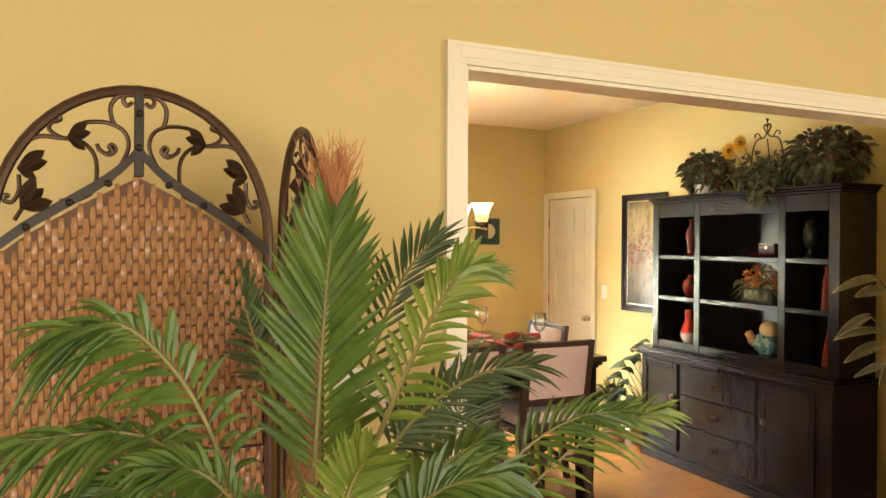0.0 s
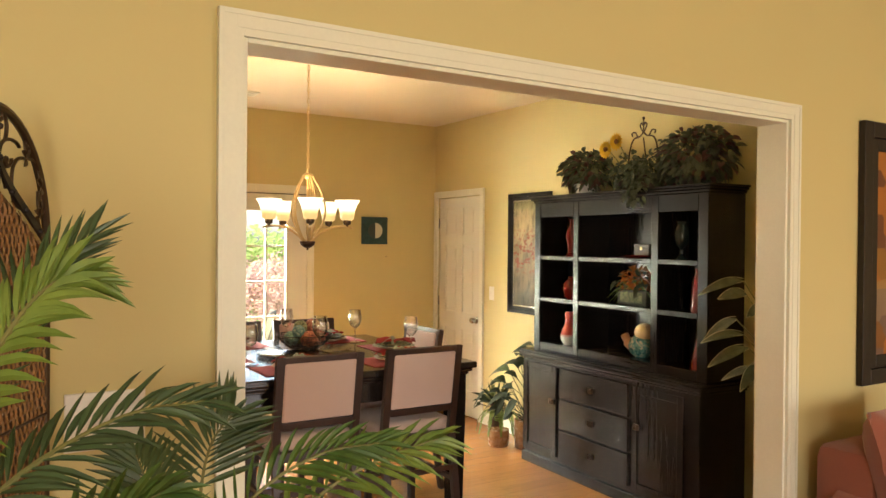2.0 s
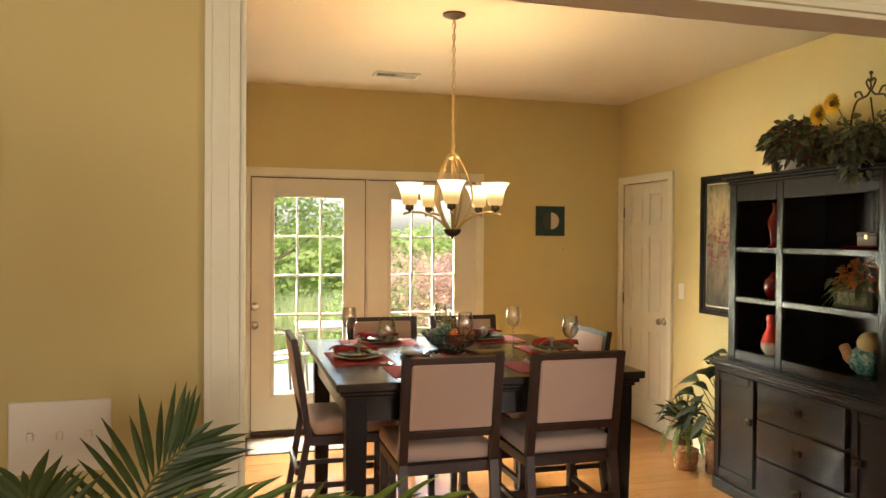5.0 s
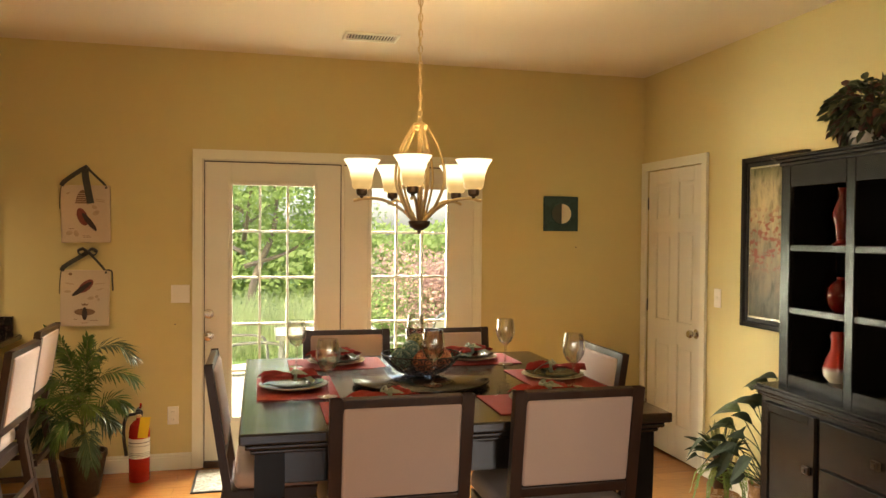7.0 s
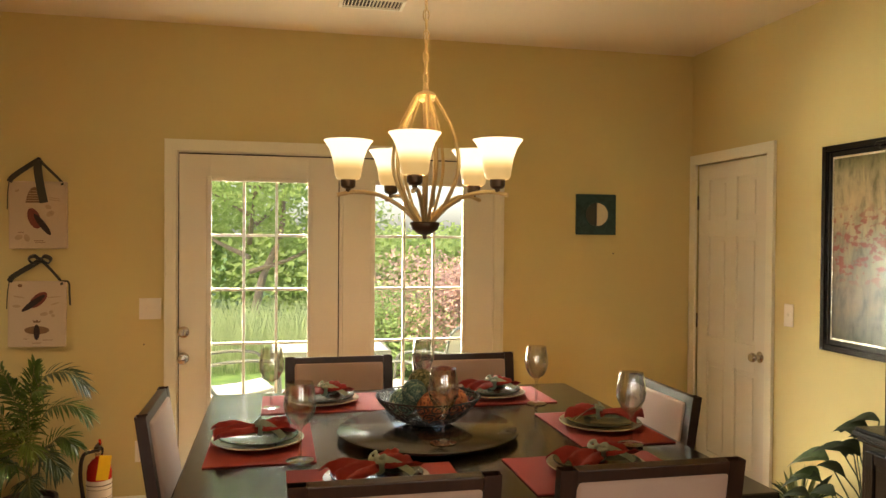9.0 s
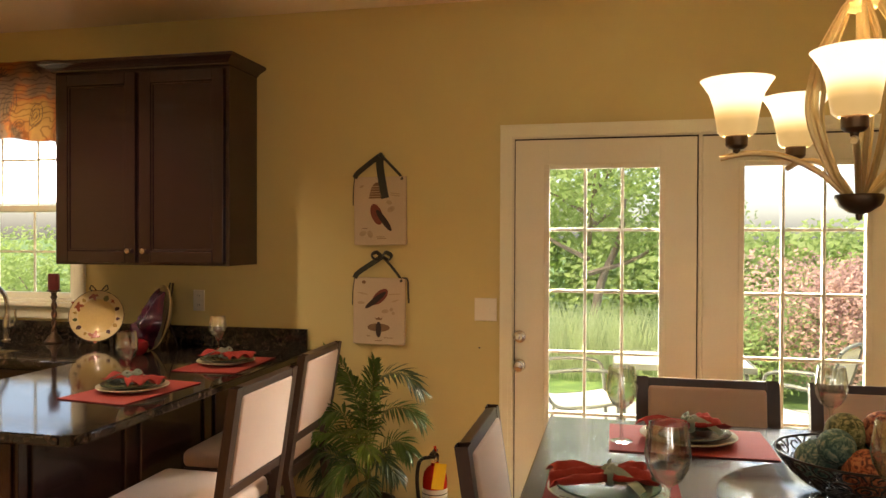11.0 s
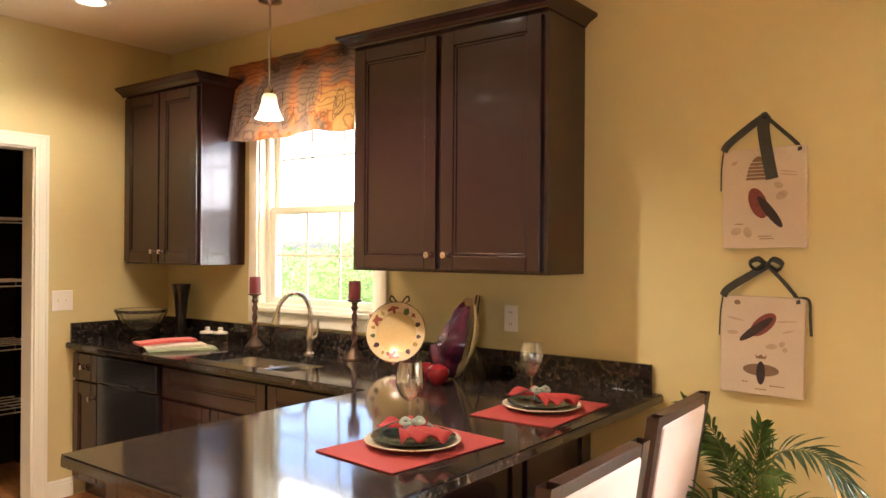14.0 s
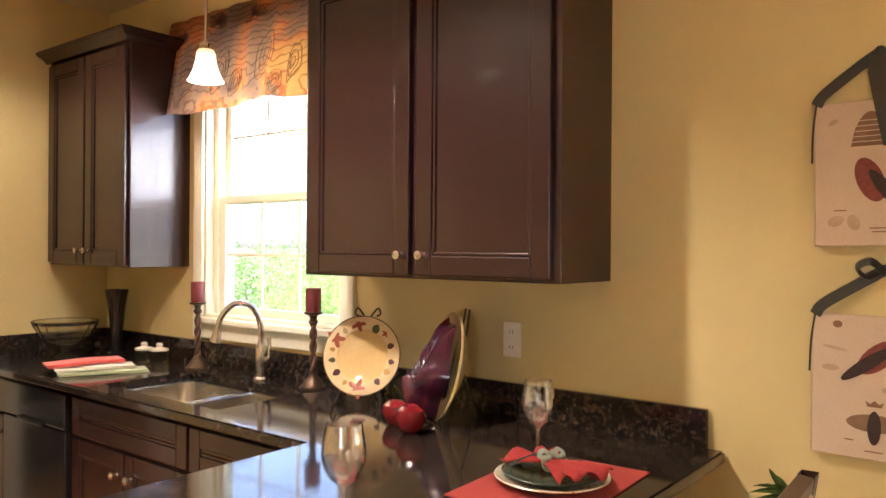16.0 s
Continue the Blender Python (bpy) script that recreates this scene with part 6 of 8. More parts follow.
vase(on_hutch(0.20, 0.33, S3), [(0.04, 0), (0.042, 0.01), (0.014, 0.035), (0.014, 0.06), (0.040, 0.09), (0.050, 0.14), (0.044, 0.19), (0.030, 0.215), (0.036, 0.23)], CERAMIC_DARK, "dark green footed urn on a hutch shelf")
vase(on_hutch(0.20, 0.125, S3), [(0.025, 0), (0.030, 0.02), (0.018, 0.05), (0.022, 0.10), (0.012, 0.12)], CERAMIC_DARK, "small dark green ceramic bottle")
tray = part("platter", lambda bm: lathe(bm, [(1e-4, 0), (0.10, 0.0), (0.135, 0.018), (0.140, 0.022), (0.132, 0.022), (0.10, 0.006), (1e-4, 0.006)], 36, cap=False), CERAMIC_RED, None, True, on_hutch(0.23, 0.66, S3))
tagged(tray, "shallow red ceramic platter on a hutch shelf", "platter")
chest = thing("trinket_box", on_hutch(0.23, 0.66, S3 + 0.0065), "small dark wooden trinket box on the platter", "box")
boxes("body", [(-0.035, -0.065, 0, 0.035, 0.065, 0.062, 0.004)], WICKER_DARK, chest)
boxes("lid", [(-0.038, -0.068, 0.0625, 0.038, 0.068, 0.085, 0.006)], WICKER_DARK, chest)
boxes("clasp", [(-0.041, -0.01, 0.048, -0.0355, 0.01, 0.07, 0.002)], BRASS, chest)
jar = thing("ceramic_ornament", on_hutch(0.21, 0.66, S1), "rounded teal and cream glazed ceramic ornament", "ornament")
part("body", lambda bm: lathe(bm, [(0.045, 0), (0.078, 0.03), (0.088, 0.075), (0.070, 0.12), (0.050, 0.135)], 28), CERAMIC_TEAL, jar, True)
part("top", lambda bm: ball(bm, 0.064, (0, -0.02, 0.158), 20, 0.95), paint("cream_glaze", (0.55, 0.45, 0.26), 0.25, vary=0.2), jar, True)
part("handle", lambda bm: tube(bm, curve_pts([(-0.01, 0.07, 0.06), (-0.01, 0.115, 0.085), (-0.01, 0.150, 0.125)], 5), [0.035] * 6 + [0.026] * 5, 10), paint("tan_glaze", (0.42, 0.22, 0.10), 0.3), jar, True)


def leaf_cloud(bm, rng, centre, radii, count, size, narrow=0.5, hang=0.0, hollow=0.35):
    for k in range(count):
        while True:
            q = Vector((rng.uniform(-1, 1), rng.uniform(-1, 1), rng.uniform(-1, 1)))
            if hollow < q.length < 1 and rng.random() < 0.45 + 0.55 * noise.noise(Vector(centre) * 3 + q * 2.2):
                break
        p = Vector(centre) + Vector((q.x * radii[0], q.y * radii[1], q.z * radii[2]))
        w = Vector((q.x, q.y, q.z * 0.6)).normalized() + Vector((rng.uniform(-0.8, 0.8), rng.uniform(-0.8, 0.8), rng.uniform(-0.8, 0.5) - hang))
        nrm = Vector((rng.uniform(-0.5, 0.5) + q.x * 0.6, rng.uniform(-0.5, 0.5) + q.y * 0.6, 0.7))
        if w.length < 0.1 or w.cross(nrm).length < 0.05:
            continue
        L = size * rng.uniform(0.6, 1.25)
        blade(bm, p, w, nrm, L, L * narrow, 0.25, 3, 0.2, 0.4)


IVY_DARK = leaf_mat("dark_ivy", (0.042, 0.056, 0.028), (0.13, 0.145, 0.075), 0.45)
IVY_RED = leaf_mat("burgundy_leaf", (0.070, 0.028, 0.022), (0.17, 0.075, 0.050), 0.45)
SAGE = leaf_mat("sage_leaf", (0.07, 0.09, 0.045), (0.17, 0.18, 0.09), 0.5)
BROAD = leaf_mat("dark_broadleaf", (0.016, 0.028, 0.010), (0.038, 0.060, 0.022), 0.75, 0.1)
GRASSY = leaf_mat("bright_leaf", (0.10, 0.18, 0.03), (0.24, 0.33, 0.07), 0.5)
YELLOW = leaf_mat("sunflower_petal", (0.55, 0.30, 0.01), (0.75, 0.48, 0.02), 0.6)


def greenery():
    rng = random.Random(21)
    top = 1.9485
    for label, y, r, n in (("dark ivy and burgundy leaves in a low dish on the hutch", 1.235, (0.12, 0.20, 0.14), 330), ("full dark ivy arrangement with burgundy leaves on the hutch", 0.25, (0.14, 0.265, 0.17), 520)):
        g = thing("ivy_arrangement", on_hutch(0.22, y, top), label, "artificial plant", "greenery on the hutch")
        zc = 0.17
        for nm, mat, k in (("dark_leaf", IVY_DARK, n), ("burgundy_leaf", IVY_RED, n // 2), ("sage_leaf", SAGE, n // 4)):
            tagged(part(nm, lambda bm: leaf_cloud(bm, rng, (0, 0, zc), r, k, 0.062, 0.62, 0.25), mat, g), kind="stuff")
        part("basket", lambda bm: lathe(bm, [(0.06, 0), (0.075, 0.01), (0.09, 0.07), (0.085, 0.075), (1e-4, 0.07)], 20), CERAMIC_WHITE if y > 1 else WICKER_DARK, g, True)
        part("stem", lambda bm: [tube(bm, curve_pts([(0, 0, 0.05), (0.1 * math.cos(a) * 0.6, r[1] * math.sin(a) * 0.6, 0.16 + 0.1 * rng.random()), (0.11 * math.cos(a), r[1] * math.sin(a), 0.14)], 4), 0.0025, 5) for a in [2 * math.pi * q / 9 for q in range(9)]], STEM, g)
    t = thing("trailing_ivy", on_hutch(0.20, 0.62, top), "trailing ivy spilling over the hutch cornice", "artificial plant", "greenery on the hutch")
    part("pot", lambda bm: lathe(bm, [(0.05, 0), (0.07, 0.09), (0.066, 0.09), (1e-4, 0.08)], 18), WICKER_DARK, t, True)
    tagged(part("sage_leaf", lambda bm: leaf_cloud(bm, rng, (0, 0, 0.12), (0.10, 0.18, 0.11), 150, 0.055, 0.7, 0.3), SAGE, t), kind="stuff")
    tagged(part("dark_leaf", lambda bm: (leaf_cloud(bm, rng, (0, 0, 0.10), (0.12, 0.19, 0.12), 170, 0.055, 0.7, 0.3), leaf_cloud(bm, rng, (-0.175, -0.06, -0.02), (0.02, 0.10, 0.07), 45, 0.045, 0.7, 0.5)), IVY_DARK, t), kind="stuff")
    f = thing("sunflower_bunch", on_hutch(0.18, 0.80, top), "two yellow artificial sunflowers among dark leaves", "artificial flowers")
    part("pot", lambda bm: lathe(bm, [(0.04, 0), (0.055, 0.07), (0.052, 0.07), (1e-4, 0.06)], 18), WICKER_DARK, f, True)
    for i, (dy, dz) in enumerate(((0.055, 0.27), (-0.045, 0.31))):
        c = Vector((-0.105, dy, dz))
        part("stem", lambda bm: tube(bm, curve_pts([(0, 0, 0.05), (0, dy * 0.6, 0.16), (-0.095, dy, dz)], 5), 0.003, 6), STEM, f)

        def petals(bm):
            for ring, (L, off) in enumerate(((0.052, 0.0), (0.044, 0.5), (0.034, 0.25))):
                for k in range(15):
                    a = 2 * math.pi * (k + off) / 15
                    w = Vector((-0.25 - 0.3 * ring, math.cos(a), math.sin(a)))
                    blade(bm, c + w * 0.012, w, (-1, 0, 0.1), L, 0.023, 0.05, 4, 0.2, 0.45)
        part("petals", petals, YELLOW, f)
        part("flower_centre", lambda bm: ball(bm, 0.017, c + Vector((-0.012, 0, 0)), 12, 1.0), paint("seed_brown", (0.20, 0.10, 0.02), 0.9, grain=200, relief=0.5), f, True)
    tagged(part("leaf", lambda bm: leaf_cloud(bm, rng, (0, 0, 0.14), (0.09, 0.13, 0.11), 90, 0.06, 0.6, 0.2), IVY_DARK, f), kind="stuff")
    w = thing("iron_easel", on_hutch(0.27, 0.73, top), "dark wrought iron easel with scrolled top on the hutch", "easel")

    def scrolls(bm):
        for s in (-1, 1):
            tube(bm, curve_pts([(0, s * 0.13, 0.0), (0, s * 0.135, 0.20), (0, s * 0.10, 0.335), (0, s * 0.03, 0.36), (0, 0, 0.385)], 6), 0.0055, 6)
            tube(bm, curve_pts([(0, 0, 0.38), (0, s * 0.018, 0.405), (0, s * 0.030, 0.43), (0, s * 0.016, 0.445), (0, s * 0.008, 0.43)], 6), 0.005, 6)
            tube(bm, curve_pts([(0, s * 0.05, 0.355), (0, s * 0.075, 0.39), (0, s * 0.105, 0.385), (0, s * 0.10, 0.365)], 6), 0.005, 6)
        tube(bm, [(0, 0, 0.38), (0, 0, 0.47)], 0.005, 6)
        ball(bm, 0.010, (0, 0, 0.475), 10)
    part("frame", scrolls, BRONZE, w, True)
    part("leg", lambda bm: tube(bm, [(0, 0, 0.35), (0.06, 0, 0.0)], 0.005, 6), BRONZE, w, True)
    # flowers on the middle shelf
    m = thing("flower_basket", on_hutch(0.22, 0.70, S2), "autumn flowers and grasses in a small square basket on the shelf", "artificial flowers")
    boxes("basket", [(-0.07, -0.13, 0, 0.07, 0.13, 0.10, 0.008)], paint("matt_dark_basket", (0.03, 0.03, 0.02), 0.8, vary=0.3), m)
    boxes("band", [(-0.074, -0.10, 0.02, -0.0705, 0.10, 0.085, 0.002)], patterned("green_band", [(0.4, (0.06, 0.075, 0.035)), (0.6, (0.16, 0.16, 0.08))], 40, 1, 0.85), m)
    autumn = leaf_mat("autumn_flower", (0.30, 0.05, 0.012), (0.52, 0.20, 0.03), 0.7)
    tagged(part("flower", lambda bm: leaf_cloud(bm, rng, (0, 0, 0.165), (0.09, 0.17, 0.075), 260, 0.034, 0.8, 0, 0.1), autumn, m), kind="stuff")
    tagged(part("leaf", lambda bm: leaf_cloud(bm, rng, (0, 0, 0.14), (0.10, 0.20, 0.08), 70, 0.06, 0.5, 0.2), IVY_DARK, m), kind="stuff")

    def grass(bm):
        for k in range(46):
            a = rng.uniform(0.2, 1.5) if k < 32 else rng.uniform(-1.2, 0.2)
            w = Vector((rng.uniform(-0.5, 0.1), math.sin(a), math.cos(a) * 0.8))
            blade(bm, (-0.02, rng.uniform(-0.08, 0.11), 0.10), w, (-1, 0, 0.4), rng.uniform(0.12, 0.24), 0.008, 0.7, 6)
    tagged(part("grass", grass, GRASSY, m), kind="stuff")


greenery()


# ---- plants on the floor by the hutch ----
def broad_leaf(bm, root, tip, normal, width, sag=0.15):
    root, tip = Vector(root), Vector(tip)
    blade(bm, root, tip - root, normal, (tip - root).length, width, sag, 7, 0.16, 0.42)


def floor_plants():
    rng = random.Random(8)
    a = thing("bromeliad_vase", pose(4.30, 5.27, 0), "spiky green and yellow plant in a dark footed vase", "potted plant", "plants by the hutch")
    part("vase", lambda bm: lathe(bm, [(0.062, 0), (0.064, 0.012), (0.030, 0.035), (0.028, 0.05), (0.045, 0.10), (0.056, 0.20), (0.052, 0.25), (0.066, 0.30), (0.060, 0.30), (0.045, 0.25), (1e-4, 0.24)], 24), BRONZE, a, True)
    part("handle", lambda bm: [tube(bm, [(s * 0.075 + 0.022 * math.cos(q), 0, 0.26 + 0.022 * math.sin(q)) for q in [2 * math.pi * k / 14 for k in range(15)]], 0.006, 6) for s in (-1, 1)], BRASS, a, True)

    def spikes(bm, n, lo, hi, w, spread):
        for k in range(n):
            q = rng.uniform(0, 2 * math.pi)
            s = rng.uniform(0.15, spread)
            blade(bm, (0.02 * math.cos(q), 0.02 * math.sin(q), 0.28), (math.cos(q) * s, math.sin(q) * s, 1), (math.cos(q + 2), math.sin(q + 2), 0.6), rng.uniform(lo, hi), w, 0.35 * s, 7)
    tagged(part("spike_leaf", lambda bm: spikes(bm, 30, 0.14, 0.25, 0.022, 0.8), leaf_mat("straw_green", (0.09, 0.11, 0.03), (0.22, 0.23, 0.08)), a), kind="stuff")
    tagged(part("arching_leaf", lambda bm: spikes(bm, 11, 0.20, 0.30, 0.036, 1.7), BROAD, a), kind="stuff")
    b = thing("broadleaf_plant", pose(4.37, 4.95, 0), "tall plant with broad dark green leaves in a basket", "potted plant", "plants by the hutch")
    part("basket", lambda bm: lathe(bm, [(0.095, 0), (0.10, 0.01), (0.105, 0.22), (0.098, 0.22), (1e-4, 0.20)], 24), WICKER, b, True)
    for (rx, ry, rz), (tx, ty, tz), w, mat in (
            ((-0.11, -0.14, 0.86), (-0.19, -0.01, 0.95), 0.10, BROAD), ((-0.08, -0.16, 0.93), (-0.14, -0.03, 0.98), 0.065, BROAD), ((-0.12, -0.07, 0.72), (-0.22, 0.08, 0.83), 0.07, BROAD),
            ((-0.16, 0.03, 0.66), (-0.24, 0.21, 0.71), 0.115, PALM_DARK), ((-0.18, 0.07, 0.56), (-0.26, 0.24, 0.56), 0.08, BROAD), ((-0.20, 0.03, 0.42), (-0.28, 0.23, 0.39), 0.115, BROAD),
            ((-0.20, 0.0, 0.45), (-0.26, 0.11, 0.33), 0.09, BROAD), ((-0.19, -0.05, 0.50), (-0.24, 0.06, 0.56), 0.08, BROAD), ((-0.18, -0.10, 0.40), (-0.26, -0.02, 0.33), 0.09, BROAD),
            ((-0.26, 0.22, 0.42), (-0.30, 0.34, 0.35), 0.07, BROAD), ((-0.06, 0.0, 0.80), (-0.02, 0.13, 0.88), 0.09, BROAD)):
        for off, k in ((Vector((0, 0, 0)), 1.0), (Vector((-0.015, 0.03, -0.10)), 0.85)):
            root = Vector((rx, ry, rz - 0.22 * max(0.0, rz - 0.45))) + off
            tip = root + (Vector((tx, ty, tz)) - Vector((rx, ry, rz))) * k * 0.95 + (Vector((0, -0.03, 0.05)) if k < 1 else Vector((0, 0, 0)))
            part("leaf", lambda bm: broad_leaf(bm, root, tip, (-0.30, -0.55, 0.80), w * k, 0.65), mat, b)
            part("stalk", lambda bm: tube(bm, curve_pts([(0, 0, 0.18), (rx * 0.3, ry * 0.3, rz * 0.6), root], 5), 0.003, 6), BROAD, b)
    c = thing("fern_basket", pose(4.20, 5.10, 0), "light green fern trailing from a small woven basket", "potted plant", "plants by the hutch")
    part("basket", lambda bm: lathe(bm, [(0.07, 0), (0.078, 0.01), (0.085, 0.13), (0.078, 0.13), (1e-4, 0.12)], 20), WICKER, c, True)
    for k in range(11):
        q = 2 * math.pi * k / 11 + 0.2
        e = Vector((math.cos(q), math.sin(q), 0))
        tagged(part("frond", lambda bm: frond_mesh(bm, [(0, 0, 0.13), tuple(e * 0.07 + Vector((0, 0, 0.27))), tuple(e * 0.14 + Vector((0, 0, 0.24))), tuple(e * 0.175 + Vector((0, 0, 0.12)))], 0.035, rng, (0, 0, 1), 22, 0.008, 0.9, 0.3), GRASSY, c), kind="stuff")
    d = thing("variegated_plant", pose(4.20, 2.56, 0), "tall plant with cream-edged leaves in a brown urn", "potted plant", "plants by the hutch")
    part("urn", lambda bm: lathe(bm, [(0.10, 0), (0.11, 0.02), (0.06, 0.08), (0.06, 0.12), (0.13, 0.30), (0.15, 0.52), (0.12, 0.66), (0.14, 0.70), (0.13, 0.70), (1e-4, 0.64)], 28), paint("brown_urn", (0.13, 0.055, 0.025), 0.4, vary=0.4, grain=25), d, True)
    cream = leaf_mat("cream_leaf_edge", (0.42, 0.38, 0.20), (0.58, 0.52, 0.32), 0.5, 0)
    for k in range(26):
        q, z = 2.4 * k, 0.92 + 0.52 * ((k * 11) % 26) / 25
        reach = rng.uniform(0.34, 0.52) * (1.0 if math.cos(q) < 0 else 0.4)
        root = Vector((reach * math.cos(q) * 0.75, reach * math.sin(q) * 0.55, z))
        way = Vector((math.cos(q), math.sin(q), rng.uniform(-0.6, 0.5))).normalized()
        L, w, nrm = rng.uniform(0.15, 0.22), rng.uniform(0.045, 0.065), Vector((-0.55, -0.7, 0.45))
        tip = root + way * L
        part("leaf", lambda bm: broad_leaf(bm, root, tip, nrm, w, 0.4), SAGE, d)
        side = way.cross(nrm).normalized()
        part("leaf_edge", lambda bm: [tube(bm, [root.lerp(tip, t) + Vector((0, 0, -0.4 * L * t * t + 0.005)) + side * sg * w * 0.46 * math.sin(math.pi * min(1, t * 0.92 + 0.08)) ** 0.8 for t in [i / 7 for i in range(8)]], 0.0018, 4) for sg in (-1, 1)], cream, d)
        part("stalk", lambda bm: tube(bm, curve_pts([(0, 0, 0.62), (root.x * 0.3, root.y * 0.3, 0.62 + (z - 0.62) * 0.6), root], 5), 0.0035, 6), STEM, d)


floor_plants()


# ---- by the garden door ----
def extinguisher():
    e = thing("fire_extinguisher", pose(0.975, 6.44, 0), "red fire extinguisher with a yellow tag standing on the floor", "fire extinguisher")
    red = paint("red_enamel", (0.50, 0.02, 0.012), 0.25, vary=0.1, relief=0.0)
    part("cylinder", lambda bm: lathe(bm, [(0.058, 0), (0.062, 0.006), (0.062, 0.31), (0.056, 0.345), (0.036, 0.372), (0.020, 0.380), (0.018, 0.40)], 28), red, e, True)
    part("label", lambda bm: lathe(bm, [(0.0628, 0.15), (0.0632, 0.152), (0.0632, 0.27), (0.0628, 0.272)], 28, cap=False), PLASTIC, e, True)
    part("band", lambda bm: [lathe(bm, [(0.0634, z), (0.0640, z + 0.0005), (0.0640, z + h), (0.0634, z + h + 0.0005)], 28, cap=False) for z, h in ((0.162, 0.002), (0.172, 0.002), (0.182, 0.002), (0.225, 0.002), (0.245, 0.004))], BRONZE, e, True)
    part("valve", lambda bm: (lathe(bm, [(0.020, 0.40), (0.022, 0.43), (0.012, 0.44), (1e-4, 0.44)], 16), block(bm, -0.012, -0.05, 0.425, 0.012, 0.02, 0.437, 0.003), block(bm, -0.012, -0.075, 0.448, 0.012, 0.02, 0.458, 0.003)), BLACKMETAL, e, True)
    part("lever", lambda bm: tube(bm, [(0, 0.01, 0.445), (0.015, -0.05, 0.475), (0.02, -0.085, 0.495)], 0.007, 8), red, e, True)
    part("hose", lambda bm: tube(bm, curve_pts([(-0.02, 0, 0.42), (-0.075, -0.01, 0.40), (-0.09, -0.01, 0.30), (-0.075, -0.01, 0.16)], 6), 0.010, 8), BLACKMETAL, e, True)
    part("gauge", lambda bm: lathe(bm, [(0.017, 0), (0.017, 0.01), (1e-4, 0.011)], 16), NICKEL, e, True, pose(0.0, -0.022, 0.415, 90))
    tag = part("tag", lambda bm: block(bm, -0.030, -0.001, -0.13, 0.030, 0.001, 0.0, 0.0005), paint("yellow_tag", (0.75, 0.50, 0.01), 0.6, vary=0.1), e, at=pose(0.046, -0.066, 0.41, 2, 8, 22))
    tagged(tag, "yellow inspection tag")


extinguisher()
mat = thing("door_mat", pose(1.72, 6.33, 0.0005), "grey patterned door mat inside the garden door", "door mat")
boxes("pile", [(-0.40, -0.21, 0, 0.40, 0.21, 0.009, 0.003)], patterned("grey_mat", [(0.35, (0.16, 0.13, 0.11)), (0.5, (0.32, 0.28, 0.23)), (0.65, (0.42, 0.38, 0.32))], 18, 3, 0.95, 0.5), mat)
boxes("border", [(-0.415, -0.225, 0, -0.4005, 0.225, 0.007, 0.002), (0.4005, -0.225, 0, 0.415, 0.225, 0.007, 0.002), (-0.40, -0.225, 0, 0.40, -0.2105, 0.007, 0.002), (-0.40, 0.2105, 0, 0.40, 0.225, 0.007, 0.002)], BLACKMETAL, mat)

# ---- canvases with ribbons ----
CANVAS = paint("aged_canvas", (0.56, 0.45, 0.32), 0.85, vary=0.14, grain=300, relief=0.15, patch=9)
INK = paint("sepia_ink", (0.22, 0.13, 0.07), 0.85, vary=0.3)
INK_RED = paint("dull_red_ink", (0.21, 0.055, 0.038), 0.85, vary=0.4, grain=90)
INK_DARK = paint("dark_ink", (0.045, 0.028, 0.022), 0.85, vary=0.4)
INK_PALE = paint("pale_sepia_ink", (0.45, 0.34, 0.22), 0.85, vary=0.3)
SATIN = paint("black_satin_ribbon", (0.040, 0.040, 0.030), 0.4, vary=0.3, grain=60, relief=0.1)


def ribbon_strip(bm, pts, width, normal=(0, -1, 0)):
    pts = [Vector(p) for p in pts]
    prev = None
    for i, p in enumerate(pts):
        t = (pts[min(i + 1, len(pts) - 1)] - pts[max(i - 1, 0)]).normalized()
        s = t.cross(Vector(normal)).normalized() * width / 2
        row = [bm.verts.new(p + s * k + Vector((0, d, 0))) for k in (-1, 1) for d in (-0.0008, 0.0008)]
        if prev:
            for f in ((0, 2), (3, 1), (1, 0), (2, 3)):
                bm.faces.new((prev[f[0]], prev[f[1]], row[f[1]], row[f[0]]))
        prev = row


def flat_shape(bm, outline, y=-0.0265):
    prism(bm, outline, y, y + 0.0012, 1)


def blob(cx, cz, rx, rz, turn=0.0, n=20):
    c, s = math.cos(radians(turn)), math.sin(radians(turn))
    return [(cx + rx * math.cos(a) * c - rz * math.sin(a) * s, cz + rx * math.cos(a) * s + rz * math.sin(a) * c) for a in [2 * math.pi * k / n for k in range(n)]]


